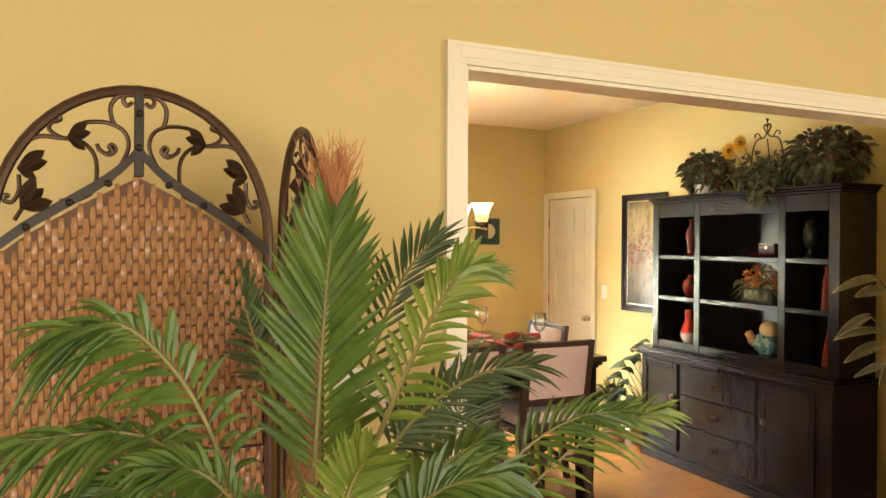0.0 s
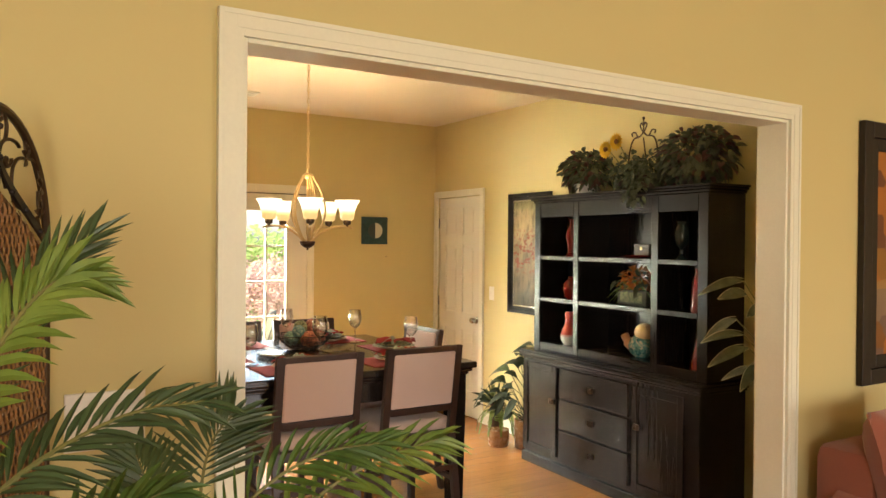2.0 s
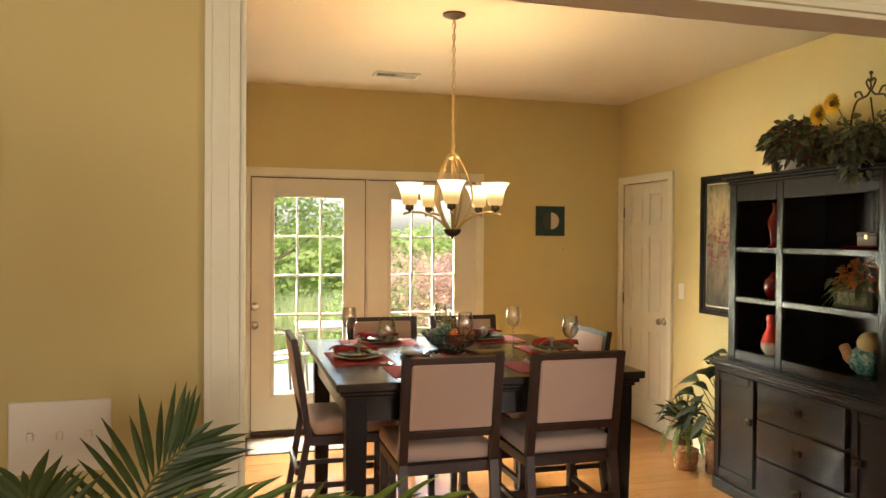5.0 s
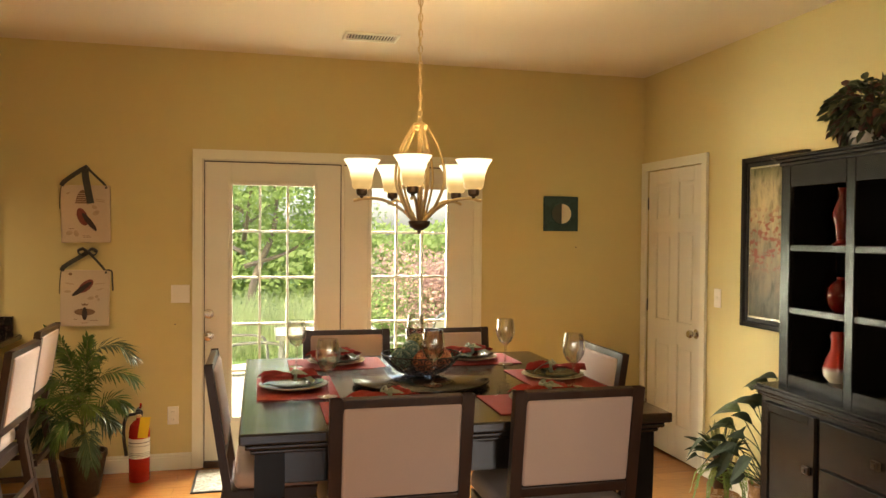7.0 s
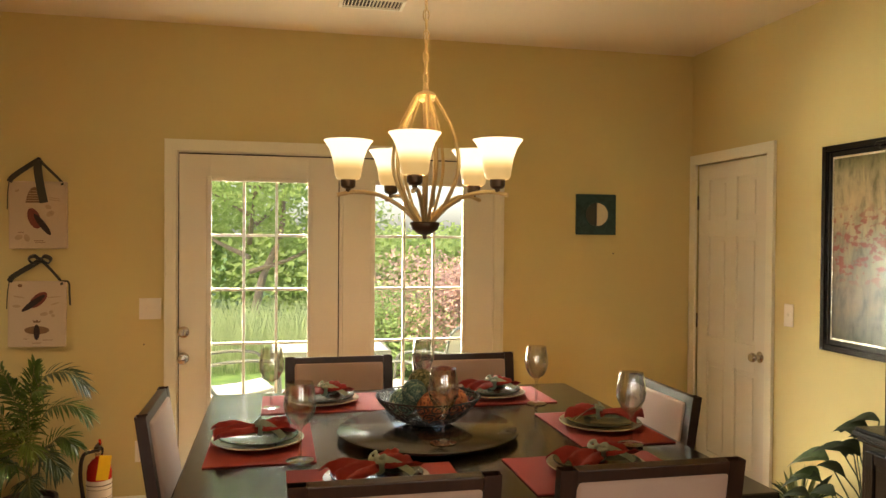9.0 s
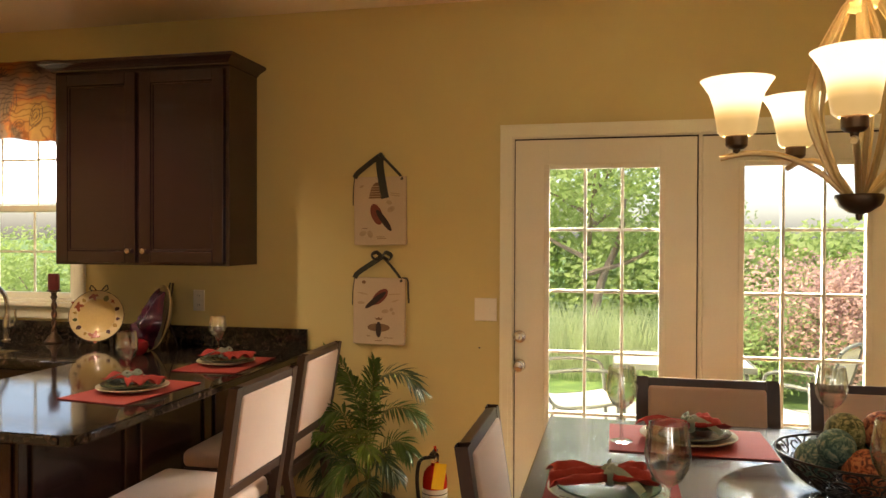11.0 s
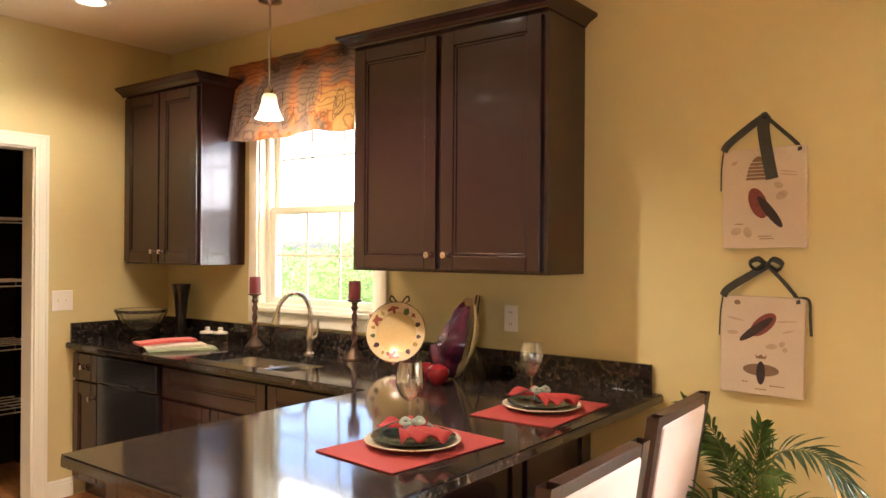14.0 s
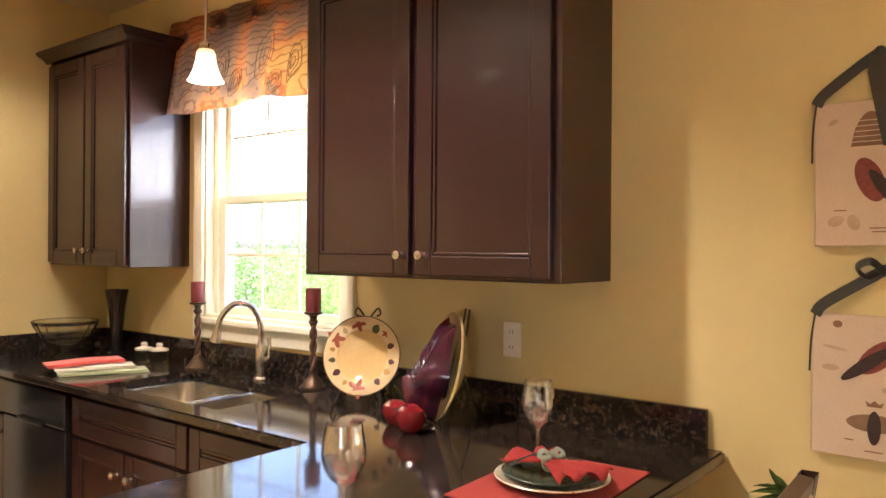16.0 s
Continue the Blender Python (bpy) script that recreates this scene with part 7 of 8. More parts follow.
def canvas(m, w, h, apex, label, upper):
    c = thing("canvas_print", m, label, "canvas print", "canvas prints")
    boxes("canvas", [(-w / 2, -0.025, 0, w / 2, -0.001, h, 0.003)], CANVAS, c)
    y = -0.0262

    def shapes(name, mat, outlines, dy=0.0):
        for o in outlines:
            part(name, lambda bm: flat_shape(bm, o, y - dy), mat, c)
    bar = lambda x, z, wd: [(x, z), (x + wd, z), (x + wd, z + 0.003), (x, z + 0.003)]
    if upper:
        shapes("dome_shape", INK, [[(-0.06 + 0.09 * k / 10, h - 0.115 + 0.085 * math.sin(math.pi * k / 10) ** 0.6) for k in range(11)]])
        shapes("dome_line", CANVAS, [[(-0.058, z), (0.028, z), (0.028, z + 0.0022), (-0.058, z + 0.0022)] for z in (h - 0.105, h - 0.092, h - 0.079, h - 0.066, h - 0.053)], 0.0013)
        shapes("red_oval", INK_RED, [blob(-0.018, h * 0.45, 0.030, 0.058, 20)])
        shapes("dark_oval", INK_DARK, [blob(0.022, h * 0.36, 0.016, 0.070, 36)], 0.0013)
        shapes("leaf_shape", INK_PALE, [blob(0.062, h * 0.52, 0.022, 0.014, 30), blob(0.052, h * 0.62, 0.016, 0.011, -20), blob(-0.095, h * 0.17, 0.020, 0.013, 20), blob(-0.055, h * 0.16, 0.014, 0.020, 20), blob(-0.10, h * 0.86, 0.012, 0.006, 30), blob(0.085, h * 0.75, 0.03, 0.003, -8), blob(0.085, h * 0.72, 0.03, 0.003, -8)])
        shapes("caption", INK, [bar(-0.02, h * 0.115, 0.045), bar(-0.015, h * 0.09, 0.05), bar(-0.10, h * 0.24, 0.03)])
    else:
        shapes("red_oval", INK_RED, [blob(0.005, h * 0.715, 0.028, 0.056, -46)])
        shapes("dark_oval", INK_DARK, [blob(-0.018, h * 0.665, 0.015, 0.072, -52)], 0.0013)
        shapes("emblem", INK, [blob(0, h * 0.255, 0.062, 0.022), [(-0.016, h * 0.37), (0.016, h * 0.37), (0.020, h * 0.41), (0.010, h * 0.39), (0.0, h * 0.415), (-0.010, h * 0.39), (-0.020, h * 0.41)], blob(-0.085, h * 0.93, 0.011, 0.009)])
        shapes("emblem_centre", INK_DARK, [blob(0, h * 0.225, 0.015, 0.042)], 0.0013)
        shapes("leaf_shape", INK_PALE, [blob(0.035, h * 0.50, 0.020, 0.010, 10), blob(0.070, h * 0.53, 0.012, 0.009, 40), blob(0.08, h * 0.475, 0.009, 0.009), blob(0.085, h * 0.76, 0.035, 0.003, 4), blob(0.09, h * 0.66, 0.022, 0.004, 18), blob(-0.09, h * 0.76, 0.030, 0.004, -10), blob(-0.10, h * 0.62, 0.020, 0.008, 0)])
        shapes("caption", INK, [bar(0.03, h * 0.10, 0.05), bar(-0.02, h * 0.055, 0.04), bar(-0.065, h * 0.12, 0.02)])
    ax, az = apex
    lx, rx = -w / 2 + 0.006, w / 2 - 0.030
    part("ribbon", lambda bm: (ribbon_strip(bm, curve_pts([(lx, -0.027, h - 0.004), (lx + 0.02, -0.024, h + 0.025), (ax - 0.045, -0.014, az - 0.030), (ax, -0.010, az)], 6), 0.028), ribbon_strip(bm, curve_pts([(lx - 0.012, -0.022, h - 0.15), (lx - 0.009, -0.024, h - 0.07), (lx, -0.026, h)], 6), 0.005), ribbon_strip(bm, curve_pts([(ax, -0.010, az), (ax + 0.05, -0.014, az - 0.05), (rx, -0.022, h + 0.004), (rx + 0.01, -0.028, h - 0.02)], 6), 0.014)), SATIN, c, True)
    if upper:
        part("ribbon_tail", lambda bm: ribbon_strip(bm, curve_pts([(ax, -0.014, az), (ax - 0.004, -0.020, az - 0.05), (ax + 0.012, -0.030, h - 0.03), (ax + 0.028, -0.031, h - 0.115)], 6), 0.042), SATIN, c, True)
    else:
        part("ribbon_tail", lambda bm: ribbon_strip(bm, curve_pts([(rx, -0.022, h), (w / 2 + 0.012, -0.026, h - 0.005), (w / 2 + 0.018, -0.027, h - 0.07), (w / 2 + 0.022, -0.027, h - 0.13)], 6), 0.010), SATIN, c, True)
        part("bow", lambda bm: [tube(bm, curve_pts([(ax, -0.016, az), (ax + s * 0.025, -0.038, az + 0.022), (ax + s * 0.055, -0.030, az + 0.006), (ax + s * 0.035, -0.014, az - 0.018), (ax, -0.014, az)], 6), 0.014, 8, 0.35) for s in (-1, 1)], SATIN, c, True)
    part("knot", lambda bm: ball(bm, 0.014, (ax, -0.016, az), 12), SATIN, c, True)


canvas(pose(0.633, NORTH, 1.481, 0, -0.6, 0), 0.288, 0.362, (0.004, 0.478), "square canvas print with sepia and red shapes, black ribbon", True)
canvas(pose(0.625, NORTH, 0.952, 0, 0.6, 0), 0.286, 0.355, (0.012, 0.468), "square canvas print with red shapes, hung by bowed ribbon", False)


# ---- kitchen: window dressing and lamps ----
def valance():
    v = thing("window_valance", pose((-2.41 - 1.30) / 2, NORTH - 0.02, 2.078), "paisley fabric valance in rust, gold and grey over the window", "valance")
    m, nt, bsdf = nodes_of("paisley_fabric")
    vec = coords(nt, "Object", (1, 1, 1))
    vor = nt.nodes.new("ShaderNodeTexVoronoi")
    vor.inputs["Scale"].default_value = 7
    nt.links.new(vec, vor.inputs["Vector"])
    wave = nt.nodes.new("ShaderNodeTexWave")
    wave.wave_type, wave.inputs["Scale"].default_value, wave.inputs["Distortion"].default_value = "RINGS", 11, 9
    nt.links.new(vec, wave.inputs["Vector"])
    base = ramp(nt, noise_tex(nt, vec, 3.2, 3, 0.5, 0.8), [(0.38, (0.15, 0.090, 0.060)), (0.48, (0.21, 0.12, 0.065)), (0.55, (0.38, 0.12, 0.032)), (0.64, (0.40, 0.20, 0.055))])
    fine = ramp(nt, wave.outputs["Fac"], [(0.06, (0.45, 0.38, 0.34)), (0.22, (1, 1, 1))])
    c = mixed(nt, 0.7, base, fine, "MULTIPLY")
    c = mixed(nt, ramp(nt, vor.outputs["Distance"], [(0.12, (0.35, 0.35, 0.35)), (0.22, (0, 0, 0))]), c, (0.28, 0.13, 0.05))
    nt.links.new(c, bsdf.inputs["Base Color"])
    bsdf.inputs["Roughness"].default_value = 0.9
    tr, mx = nt.nodes.new("ShaderNodeBsdfTranslucent"), nt.nodes.new("ShaderNodeMixShader")
    nt.links.new(c, tr.inputs[0])
    mx.inputs[0].default_value = 0.35
    nt.links.new(bsdf.outputs[0], mx.inputs[1])
    nt.links.new(tr.outputs[0], mx.inputs[2])
    nt.links.new(mx.outputs[0], nt.nodes["Material Output"].inputs[0])
    bump(nt, bsdf, noise_tex(nt, vec, 300, 3), 0.3)
    hw = 0.545

    def cloth(bm):
        n, rows = 72, []
        for j in range(15):
            t = j / 14
            row = []
            for i in range(n + 1):
                u = i / n
                x = (-hw + 2 * hw * u) * (1 + 0.05 * (1 - t) * (u < 0.5) * (1 - 2 * u))
                flare = 0.035 + 0.085 * (1 - t)
                wavez = (0.006 * math.sin(u * 6 * math.pi) + 0.008 * math.sin(u * 11)) * (1 - t)
                y = -flare - 0.004 * math.sin(u * 16 * math.pi) * (1.1 - t) - 0.006 * math.sin(u * 43)
                row.append(bm.verts.new((x, y, 0.475 * t + wavez)))
            rows.append(row)
        for a, b in zip(rows, rows[1:]):
            for i in range(n):
                bm.faces.new((a[i], a[i + 1], b[i + 1], b[i]))
        for i in (0, n):
            back = [bm.verts.new((r[i].co.x, -0.003, r[i].co.z)) for r in rows]
            for a, b, p, q in zip(rows, rows[1:], back, back[1:]):
                bm.faces.new((a[i], b[i], q, p))
    part("cloth", cloth, m, v, True)
    thread = paint("dark_brown_print", (0.07, 0.035, 0.025), 0.9, vary=0.3)

    def on_cloth(u, t):
        """A point just proud of the cloth, u along it and t up it."""
        flare = 0.035 + 0.085 * (1 - t)
        x = (-hw + 2 * hw * u) * (1 + 0.05 * (1 - t) * (u < 0.5) * (1 - 2 * u))
        return Vector((x, -flare - 0.004 * math.sin(u * 16 * math.pi) * (1.1 - t) - 0.006 * math.sin(u * 43) - 0.0015, 0.475 * t))

    def motifs(bm):
        for cu, ct, turn, k in ((0.12, 0.72, 0.3, 1.0), (0.36, 0.80, -0.2, 1.15), (0.62, 0.78, 0.2, 1.1), (0.86, 0.84, -0.3, 1.0)):
            for j in range(11):
                a = turn + 0.25 + 2.6 * j / 10
                tube(bm, [on_cloth(cu + k * r * math.cos(a + w), ct + k * 2.3 * r * math.sin(a + w)) for r, w in ((0.016, 0), (0.045, -0.08), (0.066, 0), (0.045, 0.08), (0.016, 0))], 0.0016, 4)
        for cu, ct, k in ((0.20, 0.30, 1.0), (0.44, 0.36, 1.3), (0.55, 0.22, 0.8), (0.72, 0.42, 1.3), (0.90, 0.28, 1.0), (0.30, 0.52, 0.7), (0.80, 0.14, 0.7), (0.08, 0.16, 0.8)):
            for ring in (1.0, 0.66, 0.34):
                tube(bm, [on_cloth(cu + k * ring * (0.042 * math.cos(a) + 0.022 * math.sin(a) ** 3), min(0.97, max(0.03, ct + k * ring * 0.16 * math.sin(a) * (1 - 0.3 * math.cos(a))))) for a in [2 * math.pi * i / 18 for i in range(19)]], 0.0015, 4)
    tagged(part("print", motifs, thread, v), kind="stuff")
    boxes("board", [(-hw + 0.004, -0.020, 0.445, hw - 0.004, -0.0, 0.457, 0.002)], TRIM, v)


valance()


def pendant():
    p = thing("pendant_lamp", pose(-1.70, 6.29, 2.133), "small pendant lamp with a lit frosted bell shade over the sink", "pendant lamp")
    up = CEILZ - 2.133
    part("canopy", lambda bm: lathe(bm, [(0.062, up - 0.0005), (0.060, up - 0.012), (0.020, up - 0.022), (0.006, up - 0.028)], 28), NICKEL, p, True)
    part("rod", lambda bm: tube(bm, [(0, 0, 0.15), (0, 0, up - 0.02)], 0.006, 10), NICKEL, p, True)
    part("socket", lambda bm: lathe(bm, [(0.026, 0.126), (0.028, 0.130), (0.028, 0.150), (0.012, 0.158), (0.006, 0.17)], 20), NICKEL, p, True)
    out = [(0.072, 0.0), (0.062, 0.018), (0.048, 0.050), (0.040, 0.085), (0.037, 0.112), (0.030, 0.126)]
    part("shade", lambda bm: lathe(bm, out + [(r - 0.003, z) for r, z in out[::-1]], 32, cap=False), PENDANT, p, True)


pendant()


# ---- kitchen: things on the counter ----
def faucet():
    f = thing("kitchen_faucet", pose(-1.63, 6.52, CZ), "brushed nickel gooseneck faucet with a side lever", "faucet")
    part("spout", lambda bm: tube(bm, curve_pts([(0, 0, 0.0), (0, 0, 0.12), (0.0, -0.005, 0.24), (-0.02, -0.04, 0.312), (-0.055, -0.095, 0.322), (-0.08, -0.14, 0.27), (-0.088, -0.152, 0.215)], 6), 0.0125, 12), NICKEL, f, True)
    part("body", lambda bm: lathe(bm, [(0.030, 0), (0.030, 0.006), (0.022, 0.014), (0.020, 0.05), (0.024, 0.07), (0.023, 0.13), (0.016, 0.15), (0.014, 0.16)], 24), NICKEL, f, True)
    part("spray_head", lambda bm: tube(bm, [(-0.088, -0.152, 0.222), (-0.091, -0.157, 0.185), (-0.093, -0.160, 0.165)], [0.016, 0.020, 0.024], 14), NICKEL, f, True)
    part("lever", lambda bm: tube(bm, curve_pts([(0.018, 0, 0.09), (0.05, 0.0, 0.10), (0.058, 0, 0.14), (0.055, 0, 0.185)], 5), [0.012] * 5 + [0.009] * 6 + [0.007] * 5, 10), NICKEL, f, True)


faucet()


def candle(m, label):
    c = thing("candlestick", m, label, "candle holder", "candlesticks")
    part("base", lambda bm: lathe(bm, [(0.052, 0), (0.053, 0.008), (0.040, 0.018), (0.034, 0.035), (0.020, 0.045), (0.015, 0.06)], 24), BRONZE, c, True)

    def twist(bm):
        for s in (0, math.pi):
            tube(bm, [(0.0075 * math.cos(z * 62 + s), 0.0075 * math.sin(z * 62 + s), z) for z in [0.055 + 0.20 * k / 48 for k in range(49)]], 0.0085, 7)
    part("twisted_stem", twist, paint("dark_twisted_wood", (0.10, 0.045, 0.025), 0.4, vary=0.4, grain=40), c, True)
    part("cup", lambda bm: lathe(bm, [(0.012, 0.25), (0.020, 0.262), (0.013, 0.275), (0.016, 0.288), (0.036, 0.296), (0.038, 0.304), (1e-4, 0.304)], 24), BRONZE, c, True)
    tagged(part("candle", lambda bm: lathe(bm, [(0.030, 0.3045), (0.031, 0.31), (0.031, 0.392), (0.028, 0.398), (0.022, 0.393), (1e-4, 0.391)], 24), paint("burgundy_wax", (0.13, 0.016, 0.019), 0.5, vary=0.15), c, True), "burgundy pillar candle")
    return c


cs = candle(pose(-2.10, 6.53, CZ), "twisted wood candlestick with a burgundy pillar candle")
copy_thing(cs, pose(-1.318, 6.530, CZ))


def display_plate():
    p = thing("display_plate", pose(-0.985, 6.47, CZ, 0, 0, 28), "cream plate with autumn flowers standing on a wire easel", "plate")
    face = pose(0, 0.0, 0.165, 76, 0, 0)
    cream, tan = paint("cream_glazed", (0.62, 0.44, 0.18), 0.14, vary=0.1, relief=0.0), paint("pale_rim_glaze", (0.64, 0.50, 0.28), 0.14, vary=0.1, relief=0.0)
    R = 0.142
    part("well", lambda bm: lathe(bm, [(1e-4, 0.0), (R * 0.62, 0.0), (R * 0.70, 0.010), (R * 0.68, 0.013), (R * 0.60, 0.004), (1e-4, 0.004)], 40, cap=False), cream, p, True, face)
    part("rim", lambda bm: lathe(bm, [(R * 0.69, 0.009), (R, 0.022), (R + 0.002, 0.025), (R - 0.003, 0.026), (R * 0.68, 0.0135)], 40, cap=False), tan, p, True, face)
    part("edge_line", lambda bm: tube(bm, [((R + 0.001) * math.cos(2 * math.pi * k / 40), (R + 0.001) * math.sin(2 * math.pi * k / 40), 0.0245) for k in range(41)], 0.0022, 6), BRONZE, p, True, face)
    motifs = ((100, "r", 0.021), (150, "r", 0.024), (190, "g", 0.012), (215, "d", 0.015), (265, "r", 0.026), (305, "d", 0.014), (330, "y", 0.014), (350, "d", 0.012), (20, "d", 0.014), (45, "r", 0.012), (65, "g", 0.018), (128, "y", 0.012), (240, "y", 0.010), (170, "y", 0.010))
    mats = {"r": paint("rust_flower_glaze", (0.30, 0.075, 0.035), 0.2, vary=0.4, grain=150), "g": paint("green_leaf_glaze", (0.075, 0.09, 0.035), 0.2), "d": paint("plum_glaze", (0.07, 0.035, 0.04), 0.2), "y": paint("gold_leaf_glaze", (0.35, 0.22, 0.06), 0.2)}
    for a, kind, s in motifs:
        r = R * 0.835
        s *= 1.5
        cx, cy = r * math.cos(radians(a)), r * math.sin(radians(a))

        def motif(bm):
            n = 30
            pts = []
            for k in range(n):
                q = 2 * math.pi * k / n
                rr = s * (0.72 + 0.28 * math.cos(5 * q)) if kind == "r" else s * (0.75 + 0.25 * math.cos(2 * (q - radians(a))))
                pts.append((cx + rr * math.cos(q), cy + rr * math.sin(q)))
            lo = [bm.verts.new((x, y, 0.0145 + 0.0115 * ((math.hypot(x, y) - R * 0.69) / (R * 0.31)))) for x, y in pts]
            c = bm.verts.new((cx, cy, 0.0150 + 0.0115 * ((r - R * 0.69) / (R * 0.31))))
            for k in range(n):
                bm.faces.new((c, lo[k], lo[(k + 1) % n]))
        part("painted_motif", motif, mats[kind], p, False, face)
    # easel
    part("easel", lambda bm: ([tube(bm, curve_pts([(s * 0.05, 0.02, 0.18), (s * 0.075, -0.045, 0.04), (s * 0.085, -0.075, 0.006), (s * 0.092, -0.085, 0.03), (s * 0.085, -0.09, 0.052), (s * 0.075, -0.082, 0.035)], 5), 0.0035, 6) for s in (-1, 1)]
                               + [tube(bm, curve_pts([(0, 0.055, 0.285), (s * 0.022, 0.06, 0.318), (s * 0.040, 0.06, 0.335), (s * 0.048, 0.06, 0.315), (s * 0.034, 0.06, 0.305)], 5), 0.0035, 6) for s in (-1, 1)]
                               + [tube(bm, [(0, 0.055, 0.29), (0, 0.09, 0.004)], 0.0035, 6)]), BLACKMETAL, p, True)


display_plate()


def leaf_platter():
    p = thing("fruit_platter", pose(-0.60, 6.40, CZ), "deep purple moulded ceramic platter standing on edge on an easel", "platter")
    turn = pose(0, 0, 0.0, 0, 0, -36)
    purple = patterned("plum_glaze_relief", [(0.35, (0.022, 0.006, 0.016)), (0.55, (0.048, 0.008, 0.022)), (0.7, (0.11, 0.016, 0.020))], 10, 1, 0.14, 0.0)

    def front(bm):
        n, m = 40, 8
        rim = []
        for k in range(n):
            a = 2 * math.pi * k / n
            r = 1 + 0.09 * math.cos(6 * a + 0.5) + 0.03 * math.cos(13 * a)
            rim.append((0.095 * r * math.cos(a), 0.165 + 0.162 * r * math.sin(a)))
        rows = []
        for j in range(m + 1):
            t = j / m
            rows.append([bm.verts.new((x * t, -0.012 - 0.085 * (1 - t ** 4) * (1.1 - 0.2 * z / 0.33) - 0.006 * math.sin(9 * math.atan2(z - 0.165, x)) * t * (1 - t) * 3 + (z) * 0.22, 0.165 + (z - 0.165) * t)) for x, z in rim])
        for a, b in zip(rows[1:], rows[2:]):
            for k in range(n):
                bm.faces.new((a[k], a[(k + 1) % n], b[(k + 1) % n], b[k]))
        for k in range(n):
            bm.faces.new((rows[0][0], rows[1][k], rows[1][(k + 1) % n]))
        bmesh.ops.remove_doubles(bm, verts=bm.verts[:], dist=1e-5)
    part("relief", front, purple, p, True, turn)

    def back(bm):
        n = 40
        for d0, s0, d1, s1 in ((0.0, 1.08, 0.010, 1.06), (0.010, 1.06, 0.045, 0.70)):
            a = [bm.verts.new((0.150 * s0 * math.cos(q), d0 - 0.008 + 0.22 * (0.170 + 0.165 * s0 * math.sin(q)), max(0.002, 0.175 + 0.162 * s0 * math.sin(q)))) for q in [2 * math.pi * k / n for k in range(n)]]
            b = [bm.verts.new((0.150 * s1 * math.cos(q), d1 - 0.008 + 0.22 * (0.170 + 0.165 * s1 * math.sin(q)), max(0.002, 0.175 + 0.162 * s1 * math.sin(q)))) for q in [2 * math.pi * k / n for k in range(n)]]
            for k in range(n):
                bm.faces.new((a[k], a[(k + 1) % n], b[(k + 1) % n], b[k]))
        bm.faces.new(b)
    part("dish", back, paint("cream_dish_glaze", (0.60, 0.46, 0.24), 0.18, vary=0.25, grain=40, relief=0.05), p, True, turn)
    part("easel", lambda bm: [tube(bm, [(s * 0.04, 0.03, 0.004), (s * 0.03, 0.10, 0.27), (s * 0.02, 0.115, 0.36)], 0.004, 6) for s in (-1, 1)] + [tube(bm, [(0, 0.085, 0.20), (0, 0.15, 0.004)], 0.004, 6)], BLACKMETAL, p, True, turn)


leaf_platter()
apple_mat = paint("red_apple_glaze", (0.18, 0.010, 0.014), 0.16, vary=0.3, grain=18, relief=0.0)
for x, y, r in ((-0.657, 6.280, 0.044), (-0.552, 6.230, 0.048)):
    a = part("ceramic_apple", lambda bm: lathe(bm, [(1e-4, r * 0.10), (r * 0.35, 0.0), (r * 0.75, r * 0.28), (r, r * 0.95), (r * 0.88, r * 1.45), (r * 0.5, r * 1.72), (r * 0.18, r * 1.66), (1e-4, r * 1.50)], 24, cap=False), apple_mat, None, True, pose(x, y, CZ))
    tagged(a, "glossy red ceramic apple on the counter", "apple", "apples on the counter")
gb = thing("glass_bowl", pose(-2.865, 6.29, CZ), "footed cut-glass fruit bowl on the counter", "glass bowl")
cut = glass_mat("cut_glass", (0.90, 0.89, 0.84), 0.12)
part("bowl", lambda bm: lathe(bm, [(0.065, 0.0), (0.066, 0.006), (0.026, 0.025), (0.020, 0.045), (0.060, 0.064), (0.115, 0.105), (0.152, 0.170), (0.156, 0.186), (0.149, 0.186), (0.108, 0.112), (0.05, 0.074), (1e-4, 0.066)], 18), cut, gb)
part("rim_line", lambda bm: tube(bm, [(0.1525 * math.cos(2 * math.pi * k / 36), 0.1525 * math.sin(2 * math.pi * k / 36), 0.186) for k in range(37)], 0.003, 6), cut, gb, True)
tv = part("trumpet_vase", lambda bm: lathe(bm, [(0.045, 0), (0.046, 0.01), (0.030, 0.02), (0.032, 0.12), (0.042, 0.24), (0.058, 0.335), (0.054, 0.335), (0.036, 0.22), (1e-4, 0.06)], 24), paint("black_glass", (0.012, 0.012, 0.013), 0.12, vary=0.2, relief=0), None, True, pose(-2.80, 6.52, CZ))
tagged(tv, "tall black glass trumpet vase on the counter", "vase")
for k, (x, y) in enumerate(((-2.50, 6.50), (-2.415, 6.53))):
    j = thing("spice_jar", pose(x, y, CZ), "small squat glass jar with a white knobbed lid", "jar", "jars on the counter")
    part("jar", lambda bm: lathe(bm, [(0.040, 0), (0.044, 0.004), (0.044, 0.046), (0.038, 0.052)], 20), cut, j, True)
    part("lid", lambda bm: lathe(bm, [(0.043, 0.0525), (0.043, 0.062), (0.018, 0.068), (0.012, 0.074), (0.017, 0.080), (0.012, 0.089), (1e-4, 0.091)], 20), CERAMIC_WHITE, j, True)


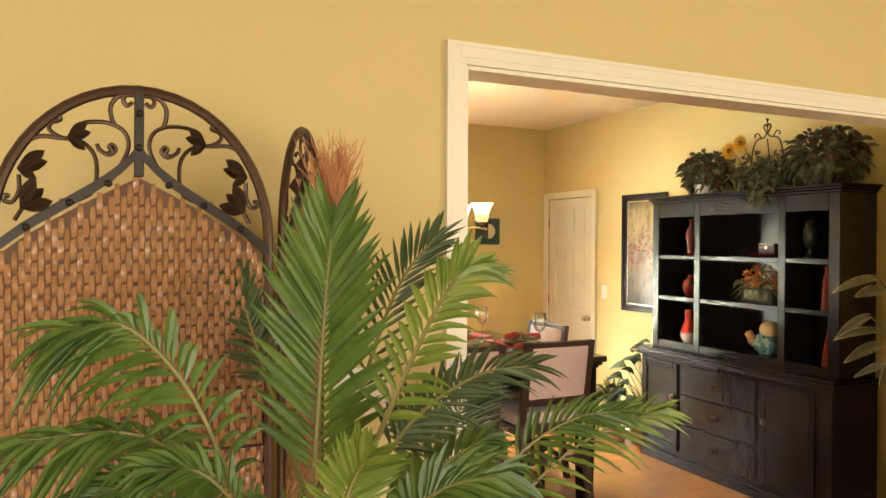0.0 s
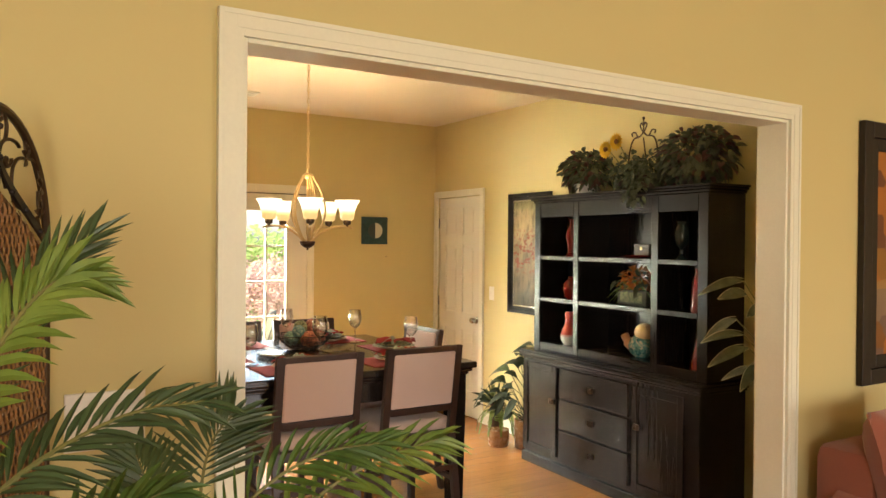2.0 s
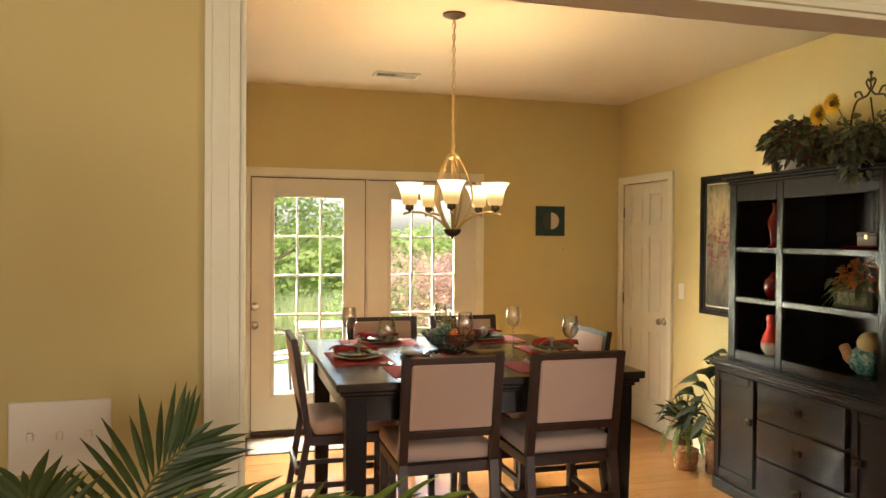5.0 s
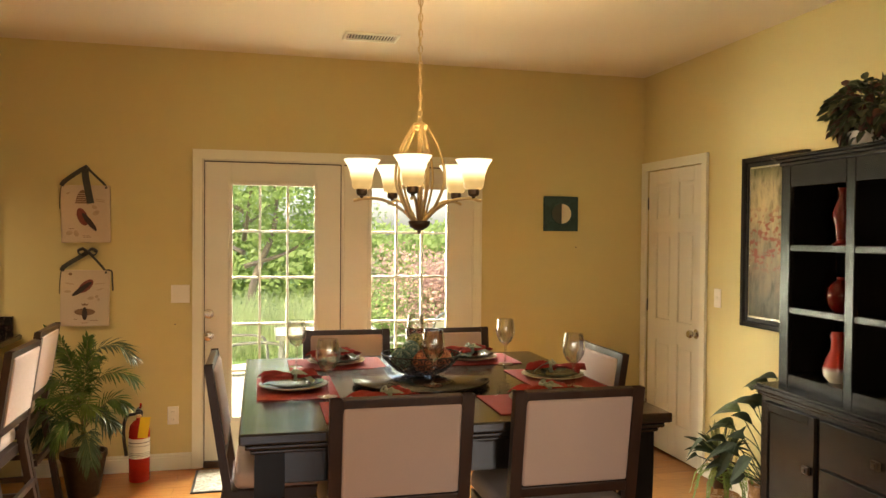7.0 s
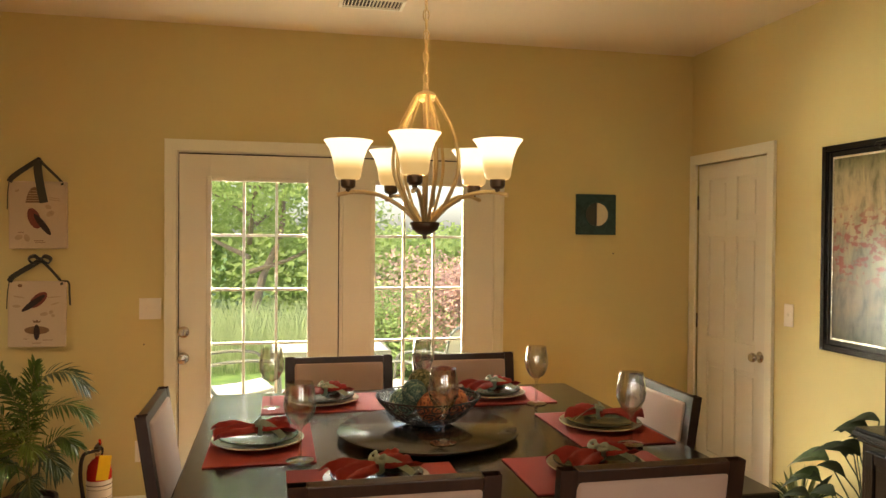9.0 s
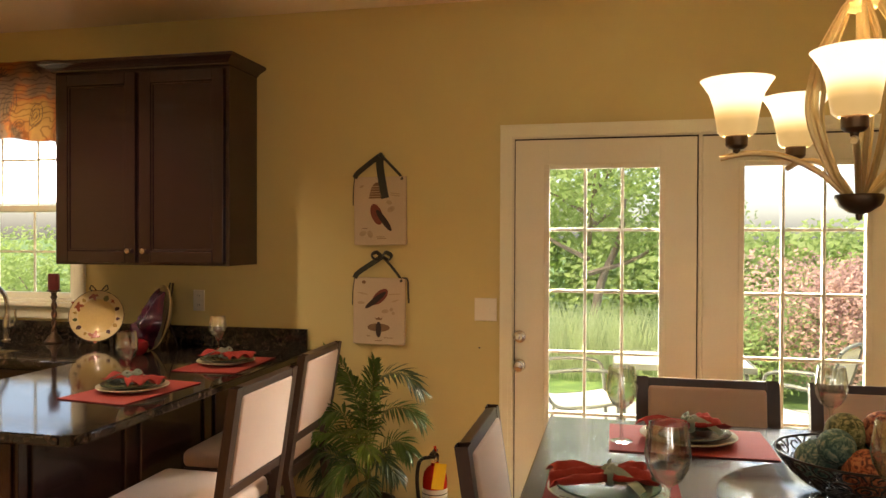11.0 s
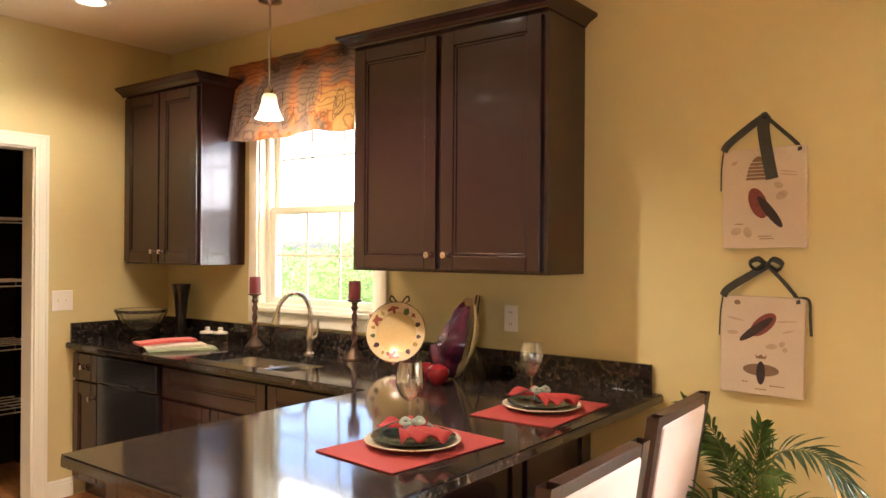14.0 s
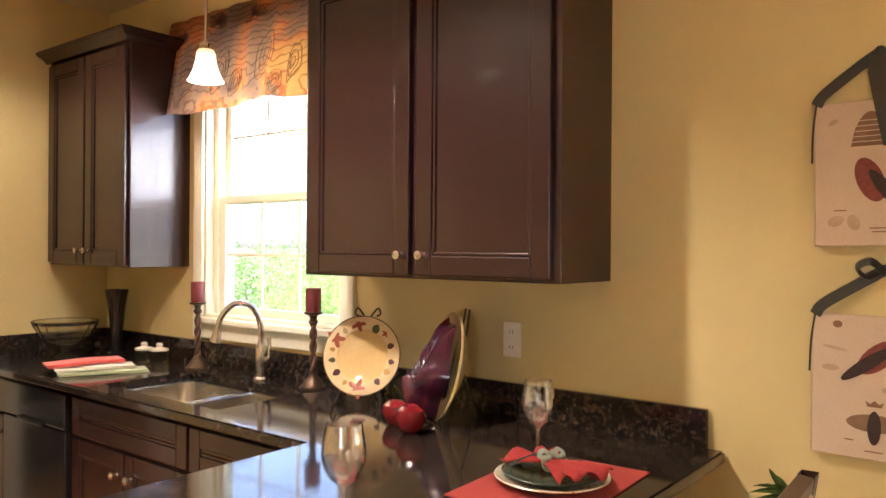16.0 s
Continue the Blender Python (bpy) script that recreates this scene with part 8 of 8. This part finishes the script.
def towel(m, colour, label, w, d, h, seed):
    rng = random.Random(seed)
    mat = paint("towel_" + colour[0], colour[1], 0.95, vary=0.2, grain=350, relief=0.5, sheen=0.2)
    t = thing("folded_towel", m, label, "towel", "towels by the sink")

    def build(bm):
        for layer in range(2):
            z0 = layer * h * 0.5
            n = 14
            rows = []
            for i in range(n + 1):
                u = i / n
                row = []
                for (yy, zz) in ((0, z0 + 0.001), (0, z0 + h * 0.45), (d * 0.5, z0 + h * 0.5 + 0.003 * math.sin(u * 9 + seed)), (d, z0 + h * 0.45), (d, z0 + 0.001)):
                    row.append(bm.verts.new((w * u - layer * 0.006, yy + 0.006 * math.sin(u * 7 + seed) * (0.4 + u), zz + 0.004 * u * math.sin(u * 5))))
                rows.append(row)
            for a, b in zip(rows, rows[1:]):
                for k in range(5):
                    bm.faces.new((a[k], a[(k + 1) % 5], b[(k + 1) % 5], b[k]))
            bm.faces.new(rows[0])
            bm.faces.new(rows[-1][::-1])
    part("cloth", build, mat, t, True)


towel(pose(-2.31, 6.00, CZ + 0.001, 0, 0, 66), ("green", (0.34, 0.37, 0.20)), "folded sage green kitchen towel", 0.36, 0.12, 0.014, 1)
towel(pose(-2.33, 6.00, CZ + 0.017, 0, -1, 69), ("cream", (0.62, 0.56, 0.44)), "folded cream kitchen towel", 0.32, 0.11, 0.012, 2)
towel(pose(-2.37, 5.985, CZ + 0.032, 0, -2, 74), ("red", (0.52, 0.075, 0.05)), "folded coral red kitchen towel", 0.31, 0.12, 0.016, 3)

# pantry shelves seen through the dark doorway
for z in (0.45, 0.85, 1.25, 1.65):
    s = thing("pantry_shelf", pose(WEST - 0.78, 5.40, z), "white wire pantry shelf in the dark", "shelf", "pantry shelves")
    part("wire", lambda bm: [tube(bm, [(x, -0.69, 0), (x, 0.69, 0)], 0.004, 6) for x in (-0.2, -0.1, 0.0, 0.1, 0.2)] + [tube(bm, [(0.2, -0.69, -0.03), (0.2, 0.69, -0.03)], 0.004, 6)], PLASTIC, s)
    part("cross_wire", lambda bm: [tube(bm, [(-0.2, -0.65 + 0.13 * k, 0.004), (0.2, -0.65 + 0.13 * k, 0.004), (0.2, -0.65 + 0.13 * k, -0.03)], 0.002, 4) for k in range(11)], PLASTIC, s)

# ---- outside: patio, garden ----
GRASS = patterned("lawn_grass", [(0.3, (0.05, 0.11, 0.02)), (0.6, (0.12, 0.20, 0.04)), (0.75, (0.20, 0.24, 0.08))], 3, 1, 0.9, 0.3)
CONCRETE = paint("patio_concrete", (0.34, 0.32, 0.28), 0.85, vary=0.2, grain=30, relief=0.2)
structure(boxes("ground", [(-900, NORTH + 0.17, -0.30, 900, 1500, -0.08), (-150, -150, -0.30, 150, SOUTH - 0.16, -0.08), (-150, SOUTH - 0.16, -0.30, WEST - 1.2, NORTH + 0.17, -0.08), (E_LIV + 0.16, SOUTH - 0.16, -0.30, 150, NORTH + 0.17, -0.08)], GRASS, bevel=0), "green lawn round the house", "ground")
structure(boxes("patio", [(-1.0, NORTH + 0.165, -0.075, 5.5, 10.2, -0.03, 0.01)], CONCRETE), "pale concrete patio outside the garden door", "patio")
LEAF_A = leaf_mat("tree_leaf", (0.24, 0.34, 0.09), (0.38, 0.47, 0.16), 0.6, 0.6)
LEAF_B = leaf_mat("shrub_leaf", (0.14, 0.23, 0.06), (0.30, 0.40, 0.14), 0.5, 0.4)
LEAF_RED = leaf_mat("red_shrub_leaf", (0.32, 0.17, 0.14), (0.54, 0.38, 0.31), 0.6, 0.4)
REED = leaf_mat("tall_grass_blade", (0.27, 0.35, 0.15), (0.42, 0.48, 0.26), 0.6, 0.4)
BARK = paint("bark", (0.24, 0.18, 0.13), 0.9, vary=0.4, grain=14, relief=0.6, stretch=(3, 3, 0.6))


def cloud(rng, blobs, count, size):
    def build(bm):
        for k in range(count):
            c, r = blobs[rng.randrange(len(blobs))]
            q = Vector((rng.gauss(0, 1), rng.gauss(0, 1), rng.gauss(0, 1))).normalized() * rng.uniform(0.45, 1.0) ** 0.6
            p = Vector(c) + Vector((q.x * r[0], q.y * r[1], q.z * r[2]))
            w = Vector((rng.uniform(-1, 1), rng.uniform(-1, 1), rng.uniform(-0.9, 0.5))).normalized()
            s = w.orthogonal().normalized()
            L = size * rng.uniform(0.6, 1.3)
            v = [bm.verts.new(p), bm.verts.new(p + w * L * 0.5 + s * L * 0.28), bm.verts.new(p + w * L), bm.verts.new(p + w * L * 0.5 - s * L * 0.28)]
            bm.faces.new(v)
    return build


def tree(m, height, spread, label, leaves, seed, size=0.12):
    rng = random.Random(seed)
    t = thing("tree", m, label, "tree", "trees in the garden")
    h = height
    part("trunk", lambda bm: tube(bm, curve_pts([(0, 0, -0.1), (0.20, 0.03, h * 0.2), (0.52, 0.05, h * 0.40), (0.40, 0, h * 0.8)], 5), [0.085 - 0.065 * k / 15 for k in range(16)], 9), BARK, t, True)
    blobs = []
    for k in range(11):
        a, z = 2.4 * k, h * (0.28 + 0.06 * k)
        r = spread * rng.uniform(0.45, 0.9) * (1.1 - 0.05 * k)
        e = (r * math.cos(a), r * math.sin(a), z + h * 0.12)
        part("limb", lambda bm: tube(bm, curve_pts([(0, 0, z * 0.8), (e[0] * 0.5, e[1] * 0.5, z), e], 4), [0.045 - 0.004 * q for q in range(9)], 6), BARK, t, True)
        for q in (0.6, 1.0):
            blobs.append(((e[0] * q, e[1] * q, e[2] - h * 0.04 * (1 - q)), (spread * 0.36, spread * 0.36, h * 0.10)))
    tagged(part("crown", cloud(rng, blobs, leaves, size), LEAF_A, t), kind="stuff")


tree(pose(1.45, 14.6, -0.08), 4.8, 2.5, "leafy green garden tree", 17000, 3, 0.095)
tree(pose(-3.5, 21.0, -0.08), 8.0, 3.4, "leafy green garden tree", 4500, 4, 0.28)


woods_rng = random.Random(31)
woods = tagged(part("far_woods", cloud(woods_rng, [((-9 + 1.0 * k, 20 + woods_rng.uniform(-1, 1.5), woods_rng.uniform(0.4, 3.0 if k < 11 else 0.8)), (1.4, 1.2, 1.3)) for k in range(19) for _ in range(4)], 34000, 0.20), LEAF_A), "dense green bank of far garden trees", "woods", kind="stuff")


def shrub(m, radii, label, mat, count, size, seed):
    rng = random.Random(seed)
    s = thing("shrub", m, label, "shrub", "shrubs in the garden")
    blobs = [((rng.uniform(-0.5, 0.5) * radii[0], rng.uniform(-0.5, 0.5) * radii[1], radii[2] * rng.uniform(0.35, 0.65)), (radii[0] * 0.55, radii[1] * 0.55, radii[2] * 0.38)) for k in range(10)]
    tagged(part("foliage", cloud(rng, blobs, count, size), mat, s), kind="stuff")
    part("branch", lambda bm: [tube(bm, [(0, 0, 0), tuple(Vector(b[0]) * 0.6 + Vector((0, 0, 0.05))), b[0]], [0.02, 0.014, 0.006], 5) for b in blobs], BARK, s)


shrub(pose(4.1, 11.0, -0.08), (1.3, 0.9, 1.62), "bushy shrub with reddish leaves beside the patio", LEAF_RED, 16000, 0.048, 6)
shrub(pose(3.3, 10.9, -0.08), (0.9, 0.7, 1.15), "low green shrub beside the patio", LEAF_B, 6000, 0.05, 7)
for k, (x, y, r) in enumerate(((-5.0, 11.2, 1.5), (-3.2, 10.6, 1.2), (-7.2, 11.8, 1.7), (-9.5, 12.5, 1.8), (-1.6, 12.2, 1.2))):
    shrub(pose(x, y, -0.08), (r, r * 0.8, 1.75 if k < 4 else 1.3), "rounded green garden shrub", LEAF_B if k % 2 else LEAF_A, 5500, 0.065, 20 + k)


def reeds():
    rng = random.Random(9)
    r = thing("tall_grass", pose(1.5, 12.2, -0.08), "bank of tall light green ornamental grass", "ornamental grass")

    def build(bm):
        for k in range(6500):
            x, y = rng.uniform(-2.6, 2.4), rng.uniform(-0.9, 1.2)
            a = rng.uniform(0, 6.28)
            blade(bm, (x, y, 0), (0.22 * math.cos(a), 0.22 * math.sin(a), 1), (math.cos(a + 1.5), math.sin(a + 1.5), 0.2), rng.uniform(0.4, 1.2), 0.011, 0.25, 4)
    tagged(part("blade", build, REED, r), kind="stuff")


reeds()


def patio_set():
    IRON = paint("dark_patio_metal", (0.10, 0.10, 0.085), 0.5, 0.4, vary=0.2)
    SLING = paint("pale_sling_mesh", (0.42, 0.40, 0.34), 0.8, vary=0.2, grain=200, relief=0.3)
    t = thing("patio_table", pose(2.30, 8.35, -0.03), "low grey metal patio table with a flat rectangular top", "patio table")
    boxes("top", [(-0.45, -0.32, 0.68, 0.45, 0.32, 0.70, 0.006)], SLING, t)
    boxes("rim", [(-0.462, -0.332, 0.665, 0.462, -0.3205, 0.708, 0.004), (-0.462, 0.3205, 0.665, 0.462, 0.332, 0.708, 0.004), (-0.462, -0.32, 0.665, -0.4505, 0.32, 0.708, 0.004), (0.4505, -0.32, 0.665, 0.462, 0.32, 0.708, 0.004)], IRON, t)
    for sx in (-1, 1):
        for sy in (-1, 1):
            part("leg", lambda bm: tube(bm, [(sx * 0.40, sy * 0.28, 0.68), (sx * 0.43, sy * 0.30, 0.0)], 0.014, 8), IRON, t, True)

    def chair_at(m):
        """Faces +y; sling seat on a thin bent frame with curved arms."""
        c = thing("patio_chair", m, "dark metal patio chair with pale sling seat and curved arms", "patio chair", "patio chairs")

        def sling(bm):
            path = curve_pts([(0, 0.24, 0.42), (0, 0.0, 0.39), (0, -0.20, 0.41), (0, -0.29, 0.62), (0, -0.36, 0.86)], 6)
            rows = [[bm.verts.new((sx * 0.225, p.y + d, p.z + d)) for sx in (-1, 1) for d in (0, 0.008)] for p in path]
            for a, b in zip(rows, rows[1:]):
                for i, j in ((0, 2), (3, 1), (1, 0), (2, 3)):
                    bm.faces.new((a[i], a[j], b[j], b[i]))
        part("seat", sling, SLING, c, True)
        for sx in (-1, 1):
            part("rail", lambda bm: tube(bm, curve_pts([(sx * 0.235, 0.26, 0.42), (sx * 0.235, 0.0, 0.39), (sx * 0.235, -0.20, 0.41), (sx * 0.235, -0.29, 0.62), (sx * 0.235, -0.36, 0.87)], 6), 0.012, 8), IRON, c, True)
            part("arm", lambda bm: tube(bm, curve_pts([(sx * 0.25, -0.30, 0.63), (sx * 0.27, -0.05, 0.655), (sx * 0.27, 0.18, 0.64), (sx * 0.265, 0.26, 0.57), (sx * 0.26, 0.28, 0.30), (sx * 0.26, 0.30, 0.0)], 6), 0.013, 8), IRON, c, True)
            part("back_leg", lambda bm: tube(bm, [(sx * 0.24, -0.20, 0.41), (sx * 0.25, -0.30, 0.0)], 0.012, 8), IRON, c, True)
        part("top_rail", lambda bm: tube(bm, curve_pts([(-0.235, -0.36, 0.87), (-0.12, -0.375, 0.90), (0.12, -0.375, 0.90), (0.235, -0.36, 0.87)], 5), 0.012, 8), IRON, c, True)
        return c
    c = chair_at(pose(1.58, 8.25, -0.03, 0, 0, -75))
    copy_thing(c, pose(2.95, 8.0, -0.03, 0, 0, 60))


patio_set()
